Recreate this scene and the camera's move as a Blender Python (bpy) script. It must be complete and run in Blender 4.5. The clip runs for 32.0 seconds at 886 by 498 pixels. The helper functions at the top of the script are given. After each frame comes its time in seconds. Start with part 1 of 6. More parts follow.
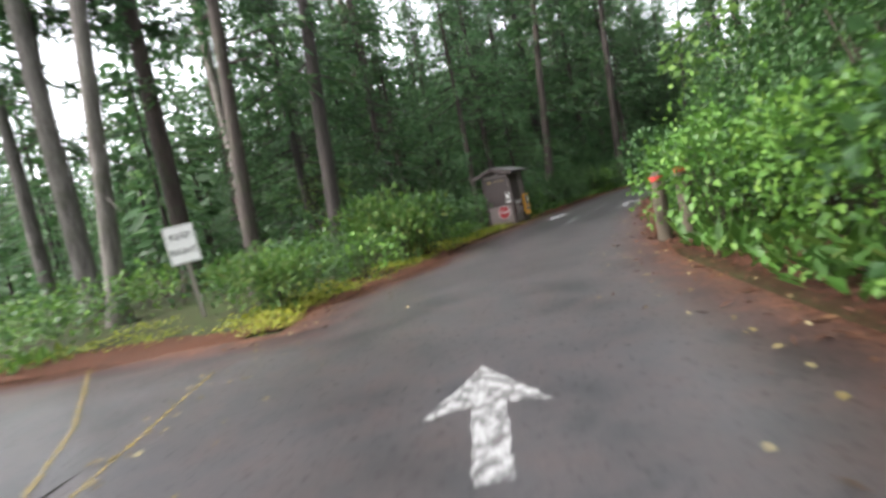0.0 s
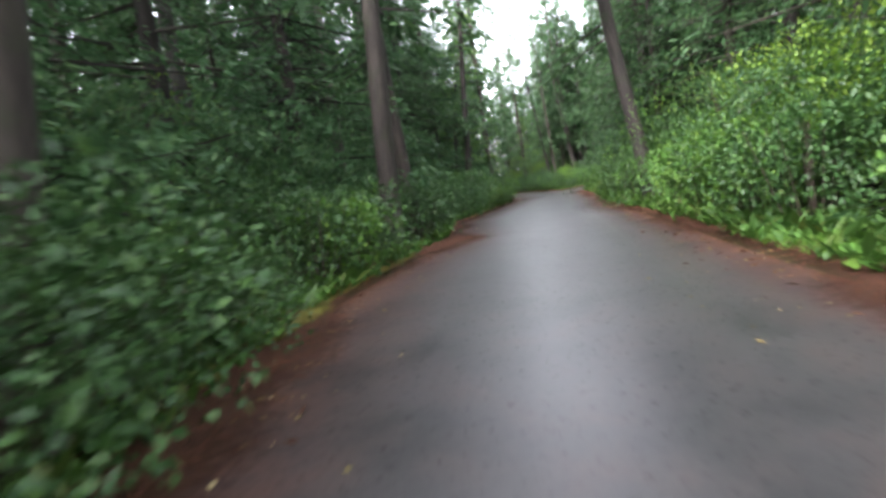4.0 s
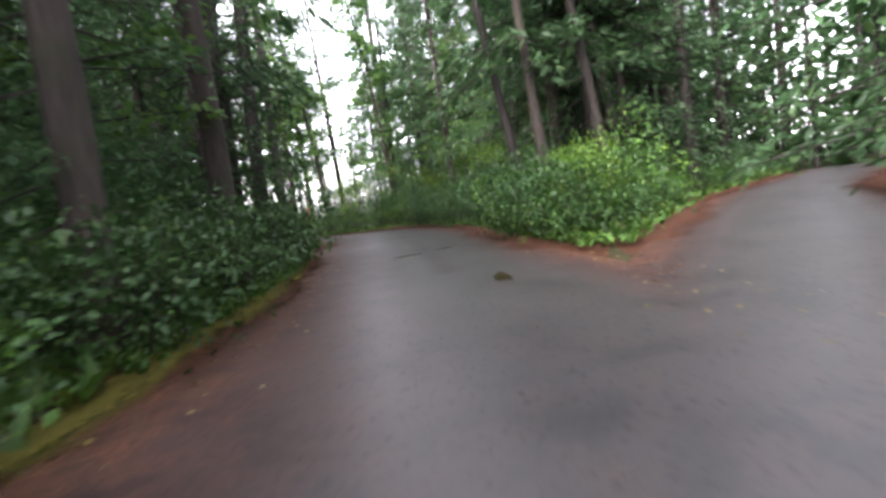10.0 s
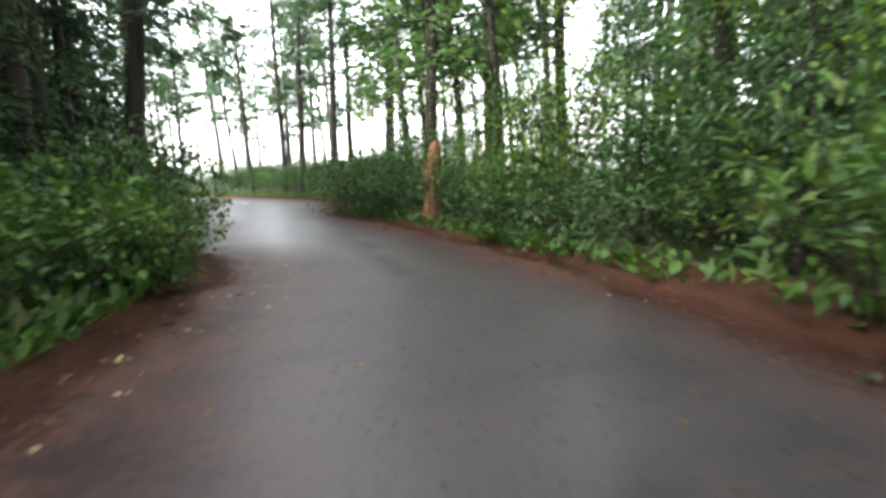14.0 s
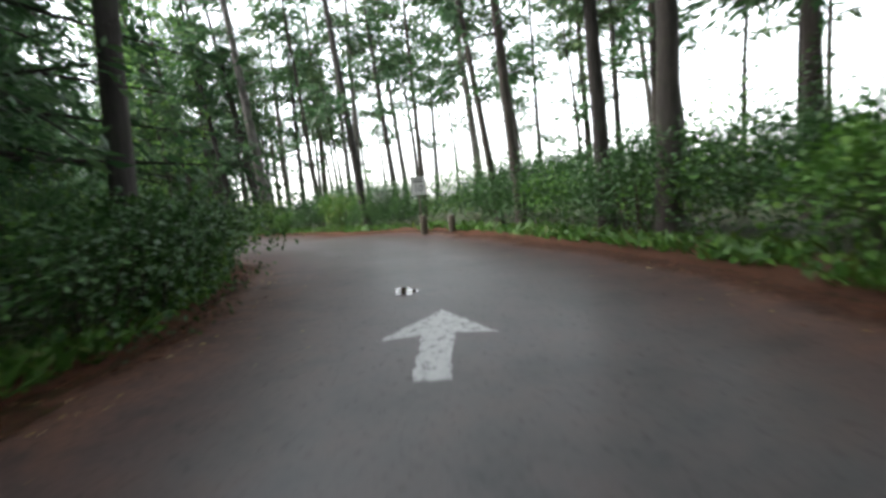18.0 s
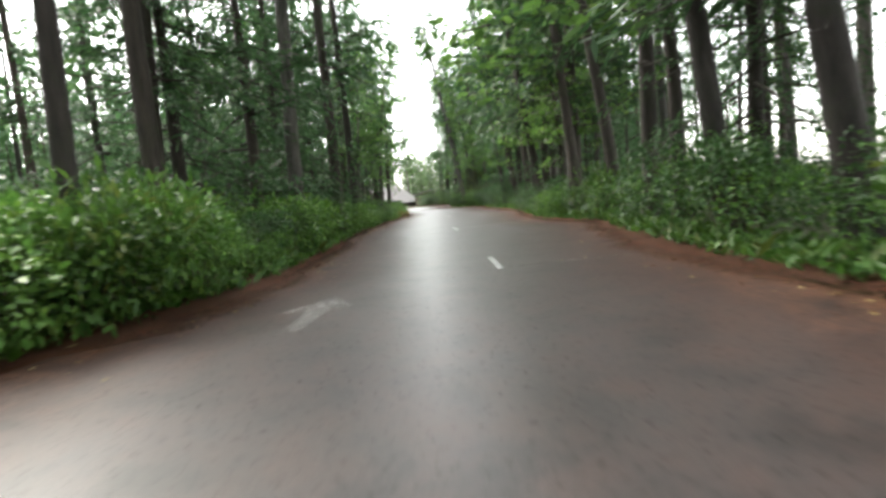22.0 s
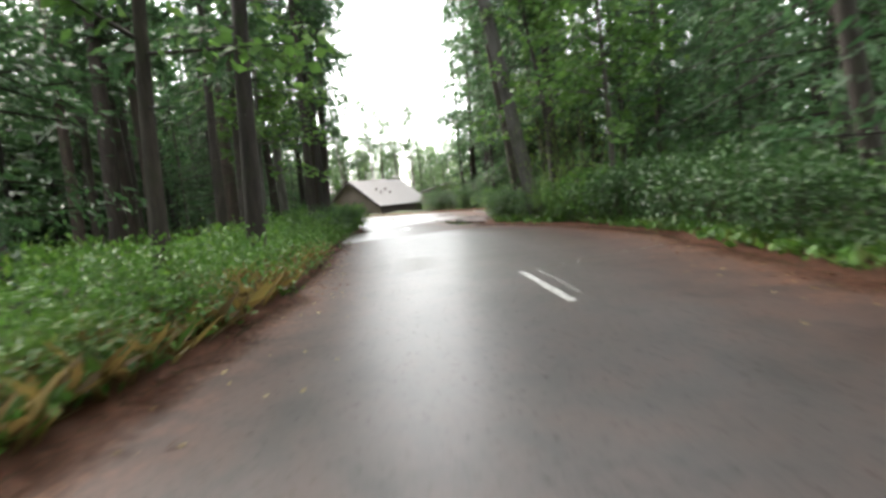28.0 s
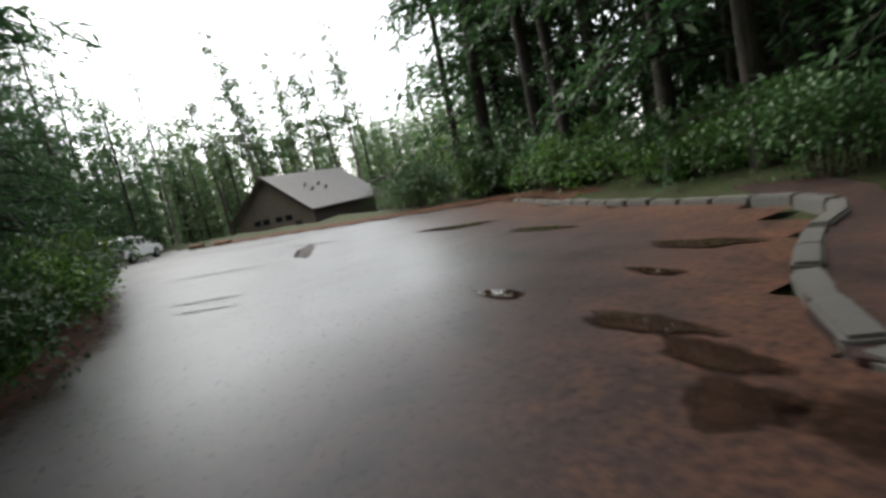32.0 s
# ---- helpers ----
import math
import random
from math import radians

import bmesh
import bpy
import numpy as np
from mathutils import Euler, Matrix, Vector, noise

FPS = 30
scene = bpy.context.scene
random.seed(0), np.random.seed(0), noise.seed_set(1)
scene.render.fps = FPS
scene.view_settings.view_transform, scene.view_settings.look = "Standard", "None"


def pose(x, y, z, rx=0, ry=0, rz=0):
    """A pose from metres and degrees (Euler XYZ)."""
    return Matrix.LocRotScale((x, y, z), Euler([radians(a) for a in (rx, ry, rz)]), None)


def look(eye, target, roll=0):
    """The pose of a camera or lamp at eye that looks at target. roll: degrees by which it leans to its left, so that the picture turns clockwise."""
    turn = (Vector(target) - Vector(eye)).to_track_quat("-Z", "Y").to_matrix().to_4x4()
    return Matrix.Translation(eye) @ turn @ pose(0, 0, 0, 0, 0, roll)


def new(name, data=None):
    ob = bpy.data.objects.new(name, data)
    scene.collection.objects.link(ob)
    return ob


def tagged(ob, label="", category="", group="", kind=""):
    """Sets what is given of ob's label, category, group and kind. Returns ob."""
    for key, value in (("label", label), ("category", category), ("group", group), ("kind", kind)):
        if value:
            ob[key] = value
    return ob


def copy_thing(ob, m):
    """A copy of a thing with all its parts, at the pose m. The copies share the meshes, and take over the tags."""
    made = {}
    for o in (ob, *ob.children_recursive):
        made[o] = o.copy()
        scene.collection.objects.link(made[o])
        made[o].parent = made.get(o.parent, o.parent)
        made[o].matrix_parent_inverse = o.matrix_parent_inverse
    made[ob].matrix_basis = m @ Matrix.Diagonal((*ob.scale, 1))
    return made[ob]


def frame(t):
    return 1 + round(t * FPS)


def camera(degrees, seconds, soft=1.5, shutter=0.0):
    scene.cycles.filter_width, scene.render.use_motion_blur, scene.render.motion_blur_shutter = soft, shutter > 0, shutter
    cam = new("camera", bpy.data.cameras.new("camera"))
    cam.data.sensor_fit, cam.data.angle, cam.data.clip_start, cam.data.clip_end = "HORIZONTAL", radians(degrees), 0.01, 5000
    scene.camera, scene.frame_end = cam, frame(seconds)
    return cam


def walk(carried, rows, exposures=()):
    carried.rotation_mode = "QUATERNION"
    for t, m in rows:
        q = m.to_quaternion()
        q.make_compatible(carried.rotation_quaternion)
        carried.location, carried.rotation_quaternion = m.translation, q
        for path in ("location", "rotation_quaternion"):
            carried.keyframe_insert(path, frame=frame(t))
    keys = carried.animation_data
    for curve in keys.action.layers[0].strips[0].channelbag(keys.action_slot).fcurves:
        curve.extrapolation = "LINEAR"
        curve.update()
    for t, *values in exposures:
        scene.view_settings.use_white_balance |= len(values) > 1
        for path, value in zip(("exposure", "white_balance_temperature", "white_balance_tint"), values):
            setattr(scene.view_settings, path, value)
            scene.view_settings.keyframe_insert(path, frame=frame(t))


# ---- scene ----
cam = camera(79.0, 32.0, soft=3.1, shutter=0.35)
PATH = [
    (0, (0.000, 0.000, 1.360), (0.000, 1.994, 1.201), -12.0),
    (0.5, (0.279, 3.606, 1.392), (0.450, 5.591, 1.216), -12.5),
    (1, (0.770, 6.961, 1.421), (1.086, 8.927, 1.232), -10.9),
    (1.5, (1.414, 10.024, 1.448), (1.888, 11.955, 1.234), -11.6),
    (2, (2.311, 13.089, 1.444), (2.875, 14.993, 1.208), -8.9),
    (2.5, (3.216, 16.075, 1.415), (3.834, 17.962, 1.178), -7.6),
    (3, (4.375, 19.146, 1.392), (5.119, 20.990, 1.177), -6.7),
    (3.5, (5.810, 22.171, 1.385), (6.648, 23.975, 1.170), -7.1),
    (4, (7.527, 25.131, 1.391), (8.496, 26.869, 1.190), -8.6),
    (4.5, (9.435, 28.053, 1.401), (10.556, 29.700, 1.224), -10.0),
    (5, (11.625, 30.942, 1.404), (12.833, 32.526, 1.226), -8.8),
    (5.5, (14.044, 33.827, 1.405), (15.313, 35.363, 1.227), -8.6),
    (6, (16.663, 36.731, 1.405), (17.981, 38.225, 1.231), -9.2),
    (6.5, (19.469, 39.678, 1.402), (20.819, 41.144, 1.237), -11.0),
    (7, (22.459, 42.703, 1.389), (23.808, 44.170, 1.224), -10.0),
    (7.5, (25.439, 45.817, 1.377), (26.768, 47.303, 1.213), -9.2),
    (8, (28.127, 48.739, 1.382), (29.417, 50.256, 1.195), -8.6),
    (8.5, (30.571, 51.727, 1.356), (31.835, 53.263, 1.153), -9.2),
    (9, (33.015, 54.539, 1.331), (34.240, 56.106, 1.125), -7.6),
    (9.5, (35.452, 57.595, 1.342), (36.625, 59.202, 1.134), -8.1),
    (10, (38.039, 60.872, 1.355), (39.167, 62.513, 1.174), -8.3),
    (10.5, (40.358, 64.061, 1.387), (41.444, 65.732, 1.217), -7.6),
    (11, (42.356, 67.042, 1.443), (43.398, 68.737, 1.239), -5.5),
    (11.5, (44.248, 69.920, 1.429), (45.201, 71.665, 1.215), -7.3),
    (12, (46.143, 72.905, 1.413), (47.042, 74.683, 1.232), -7.4),
    (12.5, (47.814, 76.002, 1.408), (48.598, 77.830, 1.197), -7.5),
    (13, (49.181, 79.021, 1.407), (49.893, 80.878, 1.196), -7.9),
    (13.5, (50.306, 81.942, 1.394), (50.937, 83.826, 1.164), -6.4),
    (14, (51.171, 85.124, 1.377), (51.443, 87.085, 1.095), -1.5),
    (14.5, (51.786, 88.113, 1.376), (51.887, 90.093, 1.109), -9.1),
    (15, (52.125, 90.676, 1.367), (51.994, 92.652, 1.090), -7.0),
    (15.5, (51.730, 93.484, 1.390), (51.303, 95.417, 1.107), -7.1),
    (16, (51.048, 96.559, 1.399), (50.484, 98.463, 1.161), -7.2),
    (16.5, (50.152, 99.870, 1.399), (49.541, 101.761, 1.182), -7.0),
    (17, (49.115, 103.402, 1.397), (48.495, 105.292, 1.187), -6.4),
    (17.5, (47.945, 107.147, 1.400), (47.310, 109.031, 1.186), -5.0),
    (18, (46.561, 111.080, 1.419), (45.825, 112.929, 1.222), -5.6),
    (18.5, (44.813, 114.757, 1.410), (43.992, 116.572, 1.239), -3.0),
    (19, (43.043, 118.139, 1.361), (42.003, 119.838, 1.178), -0.9),
    (19.5, (40.855, 121.147, 1.358), (39.618, 122.705, 1.156), -4.9),
    (20, (38.044, 124.218, 1.375), (36.610, 125.599, 1.184), 0.1),
    (20.5, (35.162, 127.189, 1.381), (33.556, 128.367, 1.194), -3.1),
    (21, (32.190, 129.794, 1.384), (30.481, 130.815, 1.186), -3.7),
    (21.5, (28.780, 131.576, 1.360), (26.993, 132.452, 1.163), -4.5),
    (22, (25.259, 133.227, 1.340), (23.434, 134.022, 1.150), -5.3),
    (22.5, (21.892, 134.700, 1.345), (20.030, 135.402, 1.140), -5.2),
    (23, (18.583, 135.921, 1.374), (16.703, 136.571, 1.166), -6.0),
    (23.5, (15.670, 137.067, 1.329), (13.774, 137.670, 1.127), -6.6),
    (24, (12.738, 138.081, 1.296), (10.839, 138.681, 1.109), -8.0),
    (24.5, (9.636, 139.294, 1.310), (7.755, 139.951, 1.135), -8.2),
    (25, (6.782, 140.363, 1.383), (4.899, 141.016, 1.217), -8.4),
    (25.5, (3.805, 141.613, 1.393), (1.944, 142.331, 1.236), -9.7),
    (26, (0.642, 143.070, 1.403), (-1.216, 143.791, 1.241), -6.5),
    (26.5, (-2.733, 144.624, 1.406), (-4.608, 145.296, 1.222), -4.6),
    (27, (-6.246, 146.348, 1.403), (-8.076, 147.132, 1.217), -6.0),
    (27.5, (-9.838, 148.214, 1.401), (-11.650, 149.038, 1.213), -6.3),
    (28, (-13.527, 150.052, 1.406), (-15.377, 150.787, 1.213), -5.8),
    (28.5, (-17.355, 151.664, 1.421), (-19.260, 152.242, 1.220), -4.0),
    (29, (-21.374, 152.878, 1.448), (-23.289, 153.419, 1.246), -4.7),
    (29.5, (-25.311, 153.920, 1.445), (-27.237, 154.414, 1.233), -7.0),
    (30, (-28.855, 154.960, 1.389), (-30.781, 155.457, 1.173), -10.2),
    (30.5, (-32.048, 156.198, 1.352), (-33.933, 156.838, 1.155), -14.6),
    (31, (-34.789, 157.465, 1.349), (-36.603, 158.284, 1.151), -15.1),
    (31.5, (-37.424, 158.620, 1.339), (-39.203, 159.509, 1.129), -9.5),
    (32, (-39.363, 159.209, 1.208), (-41.146, 160.079, 0.951), -12.3),
]
walk(cam, [(t, look(eye, target, roll)) for t, eye, target, roll in PATH],
     [(0.0, 2.5, 6500, 13), (1.5, 3.1, 6500, 12), (3.0, 3.3, 6400, 13), (4.0, 3.25, 6300, 16), (6.0, 3.3, 6100, 23), (9.0, 3.2, 6300, 27), (11.0, 3.25, 6500, 14), (13.0, 3.45, 6600, 13), (15.0, 3.35, 6500, 11), (18.0, 2.5, 6400, 8), (20.0, 2.1, 6500, 8), (22.0, 2.75, 6800, 6), (26.0, 3.0, 6800, 8), (29.0, 2.65, 6800, 8), (31.0, 1.85, 6700, 7), (32.0, 1.6, 6600, 8)])

# ---- world, sun ----
world = bpy.data.worlds.new("overcast_sky")
scene.world = world
world.use_nodes = True
wn, wl = world.node_tree.nodes, world.node_tree.links
wn.clear()
sky = wn.new("ShaderNodeTexSky")
sky.sky_type, sky.sun_disc = "NISHITA", False
sky.sun_elevation, sky.sun_rotation = radians(48), radians(250)
sky.air_density, sky.dust_density, sky.ozone_density = 1.0, 1.5, 1.0
grey = wn.new("ShaderNodeHueSaturation")
grey.inputs["Saturation"].default_value = 0.2
bg = wn.new("ShaderNodeBackground")
bg.inputs["Strength"].default_value = 0.15
wout = wn.new("ShaderNodeOutputWorld")
wl.new(sky.outputs[0], grey.inputs["Color"])
wl.new(grey.outputs[0], bg.inputs["Color"])
wl.new(bg.outputs[0], wout.inputs["Surface"])
sun_data = bpy.data.lights.new("sun", "SUN")
sun_data.energy, sun_data.angle, sun_data.color = 1.2, radians(25), (1.0, 0.97, 0.92)
sun = new("sun", sun_data)
sun.matrix_basis = look((0, 0, 60), (0.94 * 0.67 * 10, 0.34 * 0.67 * 10, 60 - 7.4))


# ---- materials ----
def material(name):
    m = bpy.data.materials.new(name)
    m.use_nodes = True
    nt = m.node_tree
    b = nt.nodes["Principled BSDF"]
    return m, nt, b


def noise_node(nt, scale, detail=4.0, rough=0.6, coord="Object", stretch=None):
    tc = nt.nodes.new("ShaderNodeTexCoord")
    n = nt.nodes.new("ShaderNodeTexNoise")
    n.inputs["Scale"].default_value, n.inputs["Detail"].default_value = scale, detail
    n.inputs["Roughness"].default_value = rough
    if stretch:
        mp = nt.nodes.new("ShaderNodeMapping")
        mp.inputs["Scale"].default_value = stretch
        nt.links.new(tc.outputs[coord], mp.inputs["Vector"])
        nt.links.new(mp.outputs[0], n.inputs["Vector"])
    else:
        nt.links.new(tc.outputs[coord], n.inputs["Vector"])
    return n


def ramp(nt, src, stops):
    r = nt.nodes.new("ShaderNodeValToRGB")
    while len(r.color_ramp.elements) < len(stops):
        r.color_ramp.elements.new(0.5)
    for e, (p, c) in zip(r.color_ramp.elements, stops):
        e.position, e.color = p, (*c, 1) if len(c) == 3 else c
    nt.links.new(src, r.inputs[0])
    return r.outputs[0]


def mixed(nt, fac, a, b, mode="MIX"):
    m = nt.nodes.new("ShaderNodeMix")
    m.data_type, m.blend_type = "RGBA", mode
    for sock, v in ((m.inputs["Factor"], fac), (m.inputs[6], a), (m.inputs[7], b)):
        if isinstance(v, bpy.types.NodeSocket):
            nt.links.new(v, sock)
        elif isinstance(v, (int, float)):
            sock.default_value = v
        else:
            sock.default_value = (*v, 1)
    return m.outputs[2]


def bump(nt, b, src, strength, dist=0.02):
    n = nt.nodes.new("ShaderNodeBump")
    n.inputs["Strength"].default_value, n.inputs["Distance"].default_value = strength, dist
    nt.links.new(src, n.inputs["Height"])
    nt.links.new(n.outputs[0], b.inputs["Normal"])


def plain(name, color, rough=0.6, metal=0.0, grain=30.0, vary=0.25, relief=0.1):
    """A painted or bare surface with fine grain and large stains."""
    m, nt, b = material(name)
    n1, n2 = noise_node(nt, grain), noise_node(nt, grain / 12)
    dark = tuple(c * (1 - vary) for c in color)
    light = tuple(min(1, c * (1 + vary * 0.6)) for c in color)
    c1 = ramp(nt, n1.outputs[0], [(0.3, dark), (0.7, light)])
    c2 = ramp(nt, n2.outputs[0], [(0.35, tuple(c * 0.75 for c in color)), (0.65, color)])
    nt.links.new(mixed(nt, 0.5, c1, c2), b.inputs["Base Color"])
    b.inputs["Roughness"].default_value, b.inputs["Metallic"].default_value = rough, metal
    if relief:
        bump(nt, b, n1.outputs[0], relief, 0.01)
    return m


def foliage(name, dark, light, tint, through_=0.3, rough=0.5):
    """Leaves: colour varies from leaf to leaf and from plant to plant; light comes through them."""
    m, nt, b = material(name)
    geo, info = nt.nodes.new("ShaderNodeNewGeometry"), nt.nodes.new("ShaderNodeObjectInfo")
    c = ramp(nt, geo.outputs["Random Per Island"], [(0.0, dark), (0.7, light), (1.0, tint)])
    lift = ramp(nt, info.outputs["Random"], [(0.0, (0.7, 0.78, 0.7)), (1.0, (1.15, 1.1, 0.95))])
    patch = noise_node(nt, 0.8, 3)
    c = mixed(nt, 1.0, c, lift, "MULTIPLY")
    c = mixed(nt, 0.45, c, ramp(nt, patch.outputs[0], [(0.38, dark), (0.62, light)]))
    nt.links.new(c, b.inputs["Base Color"])
    b.inputs["Roughness"].default_value, b.inputs["Specular IOR Level"].default_value = rough, 0.3
    t = nt.nodes.new("ShaderNodeBsdfTranslucent")
    nt.links.new(c, t.inputs["Color"])
    mx = nt.nodes.new("ShaderNodeMixShader")
    mx.inputs[0].default_value = through_
    out = nt.nodes["Material Output"]
    nt.links.new(b.outputs[0], mx.inputs[1])
    nt.links.new(t.outputs[0], mx.inputs[2])
    nt.links.new(mx.outputs[0], out.inputs["Surface"])
    return m


def bark(name, dark, light, moss):
    m, nt, b = material(name)
    n1 = noise_node(nt, 9, 6, 0.7, "Object", (1, 1, 0.16))
    n2 = noise_node(nt, 1.3, 3)
    info = nt.nodes.new("ShaderNodeObjectInfo")
    c = ramp(nt, n1.outputs[0], [(0.32, dark), (0.68, light)])
    c = mixed(nt, ramp(nt, n2.outputs[0], [(0.52, (0, 0, 0)), (0.7, (0.8, 0.8, 0.8))]), c, moss)
    c = mixed(nt, 1.0, c, ramp(nt, info.outputs["Random"], [(0, (0.65, 0.65, 0.68)), (1, (1.2, 1.15, 1.1))]), "MULTIPLY")
    nt.links.new(c, b.inputs["Base Color"])
    b.inputs["Roughness"].default_value = 0.85
    bump(nt, b, n1.outputs[0], 0.8, 0.04)
    return m


def asphalt_material():
    """Wet asphalt: tar and stone grain, brown needle dust towards the edges, damp sheen in patches."""
    m, nt, b = material("wet_asphalt")
    fine, mid, big = noise_node(nt, 90, 3), noise_node(nt, 2.2, 5, 0.65), noise_node(nt, 0.35, 4, 0.6)
    tar = ramp(nt, fine.outputs[0], [(0.3, (0.023, 0.022, 0.023)), (0.7, (0.062, 0.058, 0.06))])
    tar = mixed(nt, ramp(nt, big.outputs[0], [(0.4, (0, 0, 0)), (0.65, (0.5, 0.5, 0.5))]), tar, (0.041, 0.0385, 0.04))
    at = nt.nodes.new("ShaderNodeAttribute")
    at.attribute_name = "litter"
    add = nt.nodes.new("ShaderNodeMath")
    add.operation = "MULTIPLY_ADD"
    nt.links.new(mid.outputs[0], add.inputs[0])
    add.inputs[1].default_value = 1.1
    nt.links.new(at.outputs["Fac"], add.inputs[2])
    half = nt.nodes.new("ShaderNodeMath")
    half.operation = "MULTIPLY"
    nt.links.new(add.outputs[0], half.inputs[0])
    half.inputs[1].default_value = 0.5
    fac = ramp(nt, half.outputs[0], [(0.3, (0, 0, 0)), (0.68, (0.9, 0.9, 0.9))])
    dust = ramp(nt, fine.outputs[0], [(0.3, (0.02, 0.0115, 0.0095)), (0.7, (0.085, 0.047, 0.038))])
    worn = noise_node(nt, 1.1, 7, 0.72)
    spots_ = noise_node(nt, 14, 3, 0.6)
    c = mixed(nt, fac, tar, dust)
    # thick needle cover where it gathers
    needles = ramp(nt, spots_.outputs[0], [(0.3, (0.035, 0.016, 0.01)), (0.7, (0.14, 0.06, 0.032))])
    c = mixed(nt, ramp(nt, half.outputs[0], [(0.68, (0, 0, 0)), (0.92, (0.9, 0.9, 0.9))]), c, needles)
    c = mixed(nt, 1.0, c, ramp(nt, worn.outputs[0], [(0.36, (0.55, 0.55, 0.55)), (0.5, (1, 1, 1)), (0.68, (1.25, 1.22, 1.2))]), "MULTIPLY")
    c = mixed(nt, 1.0, c, ramp(nt, spots_.outputs[0], [(0.3, (0.75, 0.75, 0.75)), (0.6, (1.1, 1.1, 1.1))]), "MULTIPLY")
    nt.links.new(c, b.inputs["Base Color"])
    rough = ramp(nt, big.outputs[0], [(0.3, (0.36, 0.36, 0.36)), (0.7, (0.42, 0.42, 0.42))])
    rough2 = mixed(nt, at.outputs["Fac"], rough, (0.68, 0.68, 0.68))
    b.inputs["Coat IOR"].default_value = 1.33
    wet = ramp(nt, spots_.outputs[0], [(0.3, (0.25, 0.25, 0.25)), (0.7, (0.38, 0.38, 0.38))])
    nt.links.new(wet, b.inputs["Coat Roughness"])
    nt.links.new(rough2, b.inputs["Roughness"])
    # the film of water shines on bare tar; needle dust stays dull
    nt.links.new(ramp(nt, at.outputs["Fac"], [(0.1, (0.4, 0.4, 0.4)), (0.8, (0.08, 0.08, 0.08))]), b.inputs["Coat Weight"])
    nt.links.new(ramp(nt, at.outputs["Fac"], [(0.1, (0.42, 0.42, 0.42)), (0.6, (0.2, 0.2, 0.2))]), b.inputs["Specular IOR Level"])
    bump(nt, b, fine.outputs[0], 0.15, 0.005)
    return m


def litter_material(name, dark, light, accent, scale=26, rim=False):
    m, nt, b = material(name)
    n1, n2, n3 = noise_node(nt, scale, 6, 0.75), noise_node(nt, 1.1, 4), noise_node(nt, 0.3, 2)
    c = ramp(nt, n1.outputs[0], [(0.3, dark), (0.72, light)])
    c = mixed(nt, ramp(nt, n2.outputs[0], [(0.45, (0, 0, 0)), (0.7, (0.6, 0.6, 0.6))]), c, accent)
    nt.links.new(c, b.inputs["Base Color"])
    b.inputs["Roughness"].default_value, b.inputs["Specular IOR Level"].default_value = 0.9, 0.2
    bump(nt, b, n1.outputs[0], 0.9, 0.04)
    if rim:
        # thins out into single needles towards the asphalt
        at, add = nt.nodes.new("ShaderNodeAttribute"), nt.nodes.new("ShaderNodeMath")
        n4 = noise_node(nt, 9, 7, 0.78)
        at.attribute_name, add.operation = "litter", "MULTIPLY_ADD"
        nt.links.new(at.outputs["Fac"], add.inputs[0])
        add.inputs[1].default_value = 1.5
        nt.links.new(n4.outputs[0], add.inputs[2])
        f = ramp(nt, add.outputs[0], [(0.5, (0, 0, 0)), (0.95, (1, 1, 1))])
        clear, mx = nt.nodes.new("ShaderNodeBsdfTransparent"), nt.nodes.new("ShaderNodeMixShader")
        nt.links.new(f, mx.inputs[0])
        nt.links.new(clear.outputs[0], mx.inputs[1])
        nt.links.new(b.outputs[0], mx.inputs[2])
        nt.links.new(mx.outputs[0], nt.nodes["Material Output"].inputs["Surface"])
    return m


ASPHALT = asphalt_material()
LITTER = litter_material("needle_litter", (0.016, 0.008, 0.006), (0.16, 0.062, 0.03), (0.06, 0.03, 0.018), 40, True)
MOSSY = litter_material("mossy_verge", (0.045, 0.045, 0.01), (0.21, 0.185, 0.03), (0.1, 0.06, 0.018), 30, True)
FOREST_FLOOR = litter_material("forest_floor", (0.018, 0.02, 0.008), (0.05, 0.055, 0.02), (0.03, 0.06, 0.012), 8)
NEEDLES = foliage("conifer_needles", (0.026, 0.06, 0.027), (0.065, 0.14, 0.056), (0.12, 0.2, 0.07), 0.38)
NEEDLES_PALE = foliage("pale_hemlock_needles", (0.04, 0.095, 0.042), (0.095, 0.2, 0.085), (0.17, 0.27, 0.11), 0.4)
PINE = foliage("pine_needles", (0.035, 0.065, 0.028), (0.08, 0.14, 0.055), (0.14, 0.19, 0.065), 0.38)
SHRUB_DARK = foliage("glossy_shrub_leaves", (0.018, 0.05, 0.016), (0.052, 0.125, 0.036), (0.11, 0.2, 0.06), 0.2, 0.42)
SHRUB_LIGHT = foliage("fresh_shrub_leaves", (0.04, 0.11, 0.022), (0.13, 0.27, 0.05), (0.23, 0.36, 0.07), 0.3, 0.45)
BRIGHT_LEAVES = foliage("yellow_green_leaves", (0.08, 0.17, 0.025), (0.21, 0.35, 0.05), (0.36, 0.46, 0.09), 0.38, 0.45)
YELLOWING = foliage("yellowing_ivy_leaves", (0.1, 0.15, 0.02), (0.3, 0.33, 0.04), (0.45, 0.4, 0.06), 0.3)
FERN = foliage("fern_fronds", (0.035, 0.09, 0.018), (0.1, 0.2, 0.04), (0.2, 0.2, 0.05), 0.35)
BRACKEN = foliage("browning_bracken", (0.06, 0.04, 0.015), (0.2, 0.14, 0.05), (0.28, 0.24, 0.08), 0.35)
GRASS = foliage("grass_blades", (0.05, 0.13, 0.02), (0.14, 0.3, 0.04), (0.25, 0.36, 0.08), 0.35)
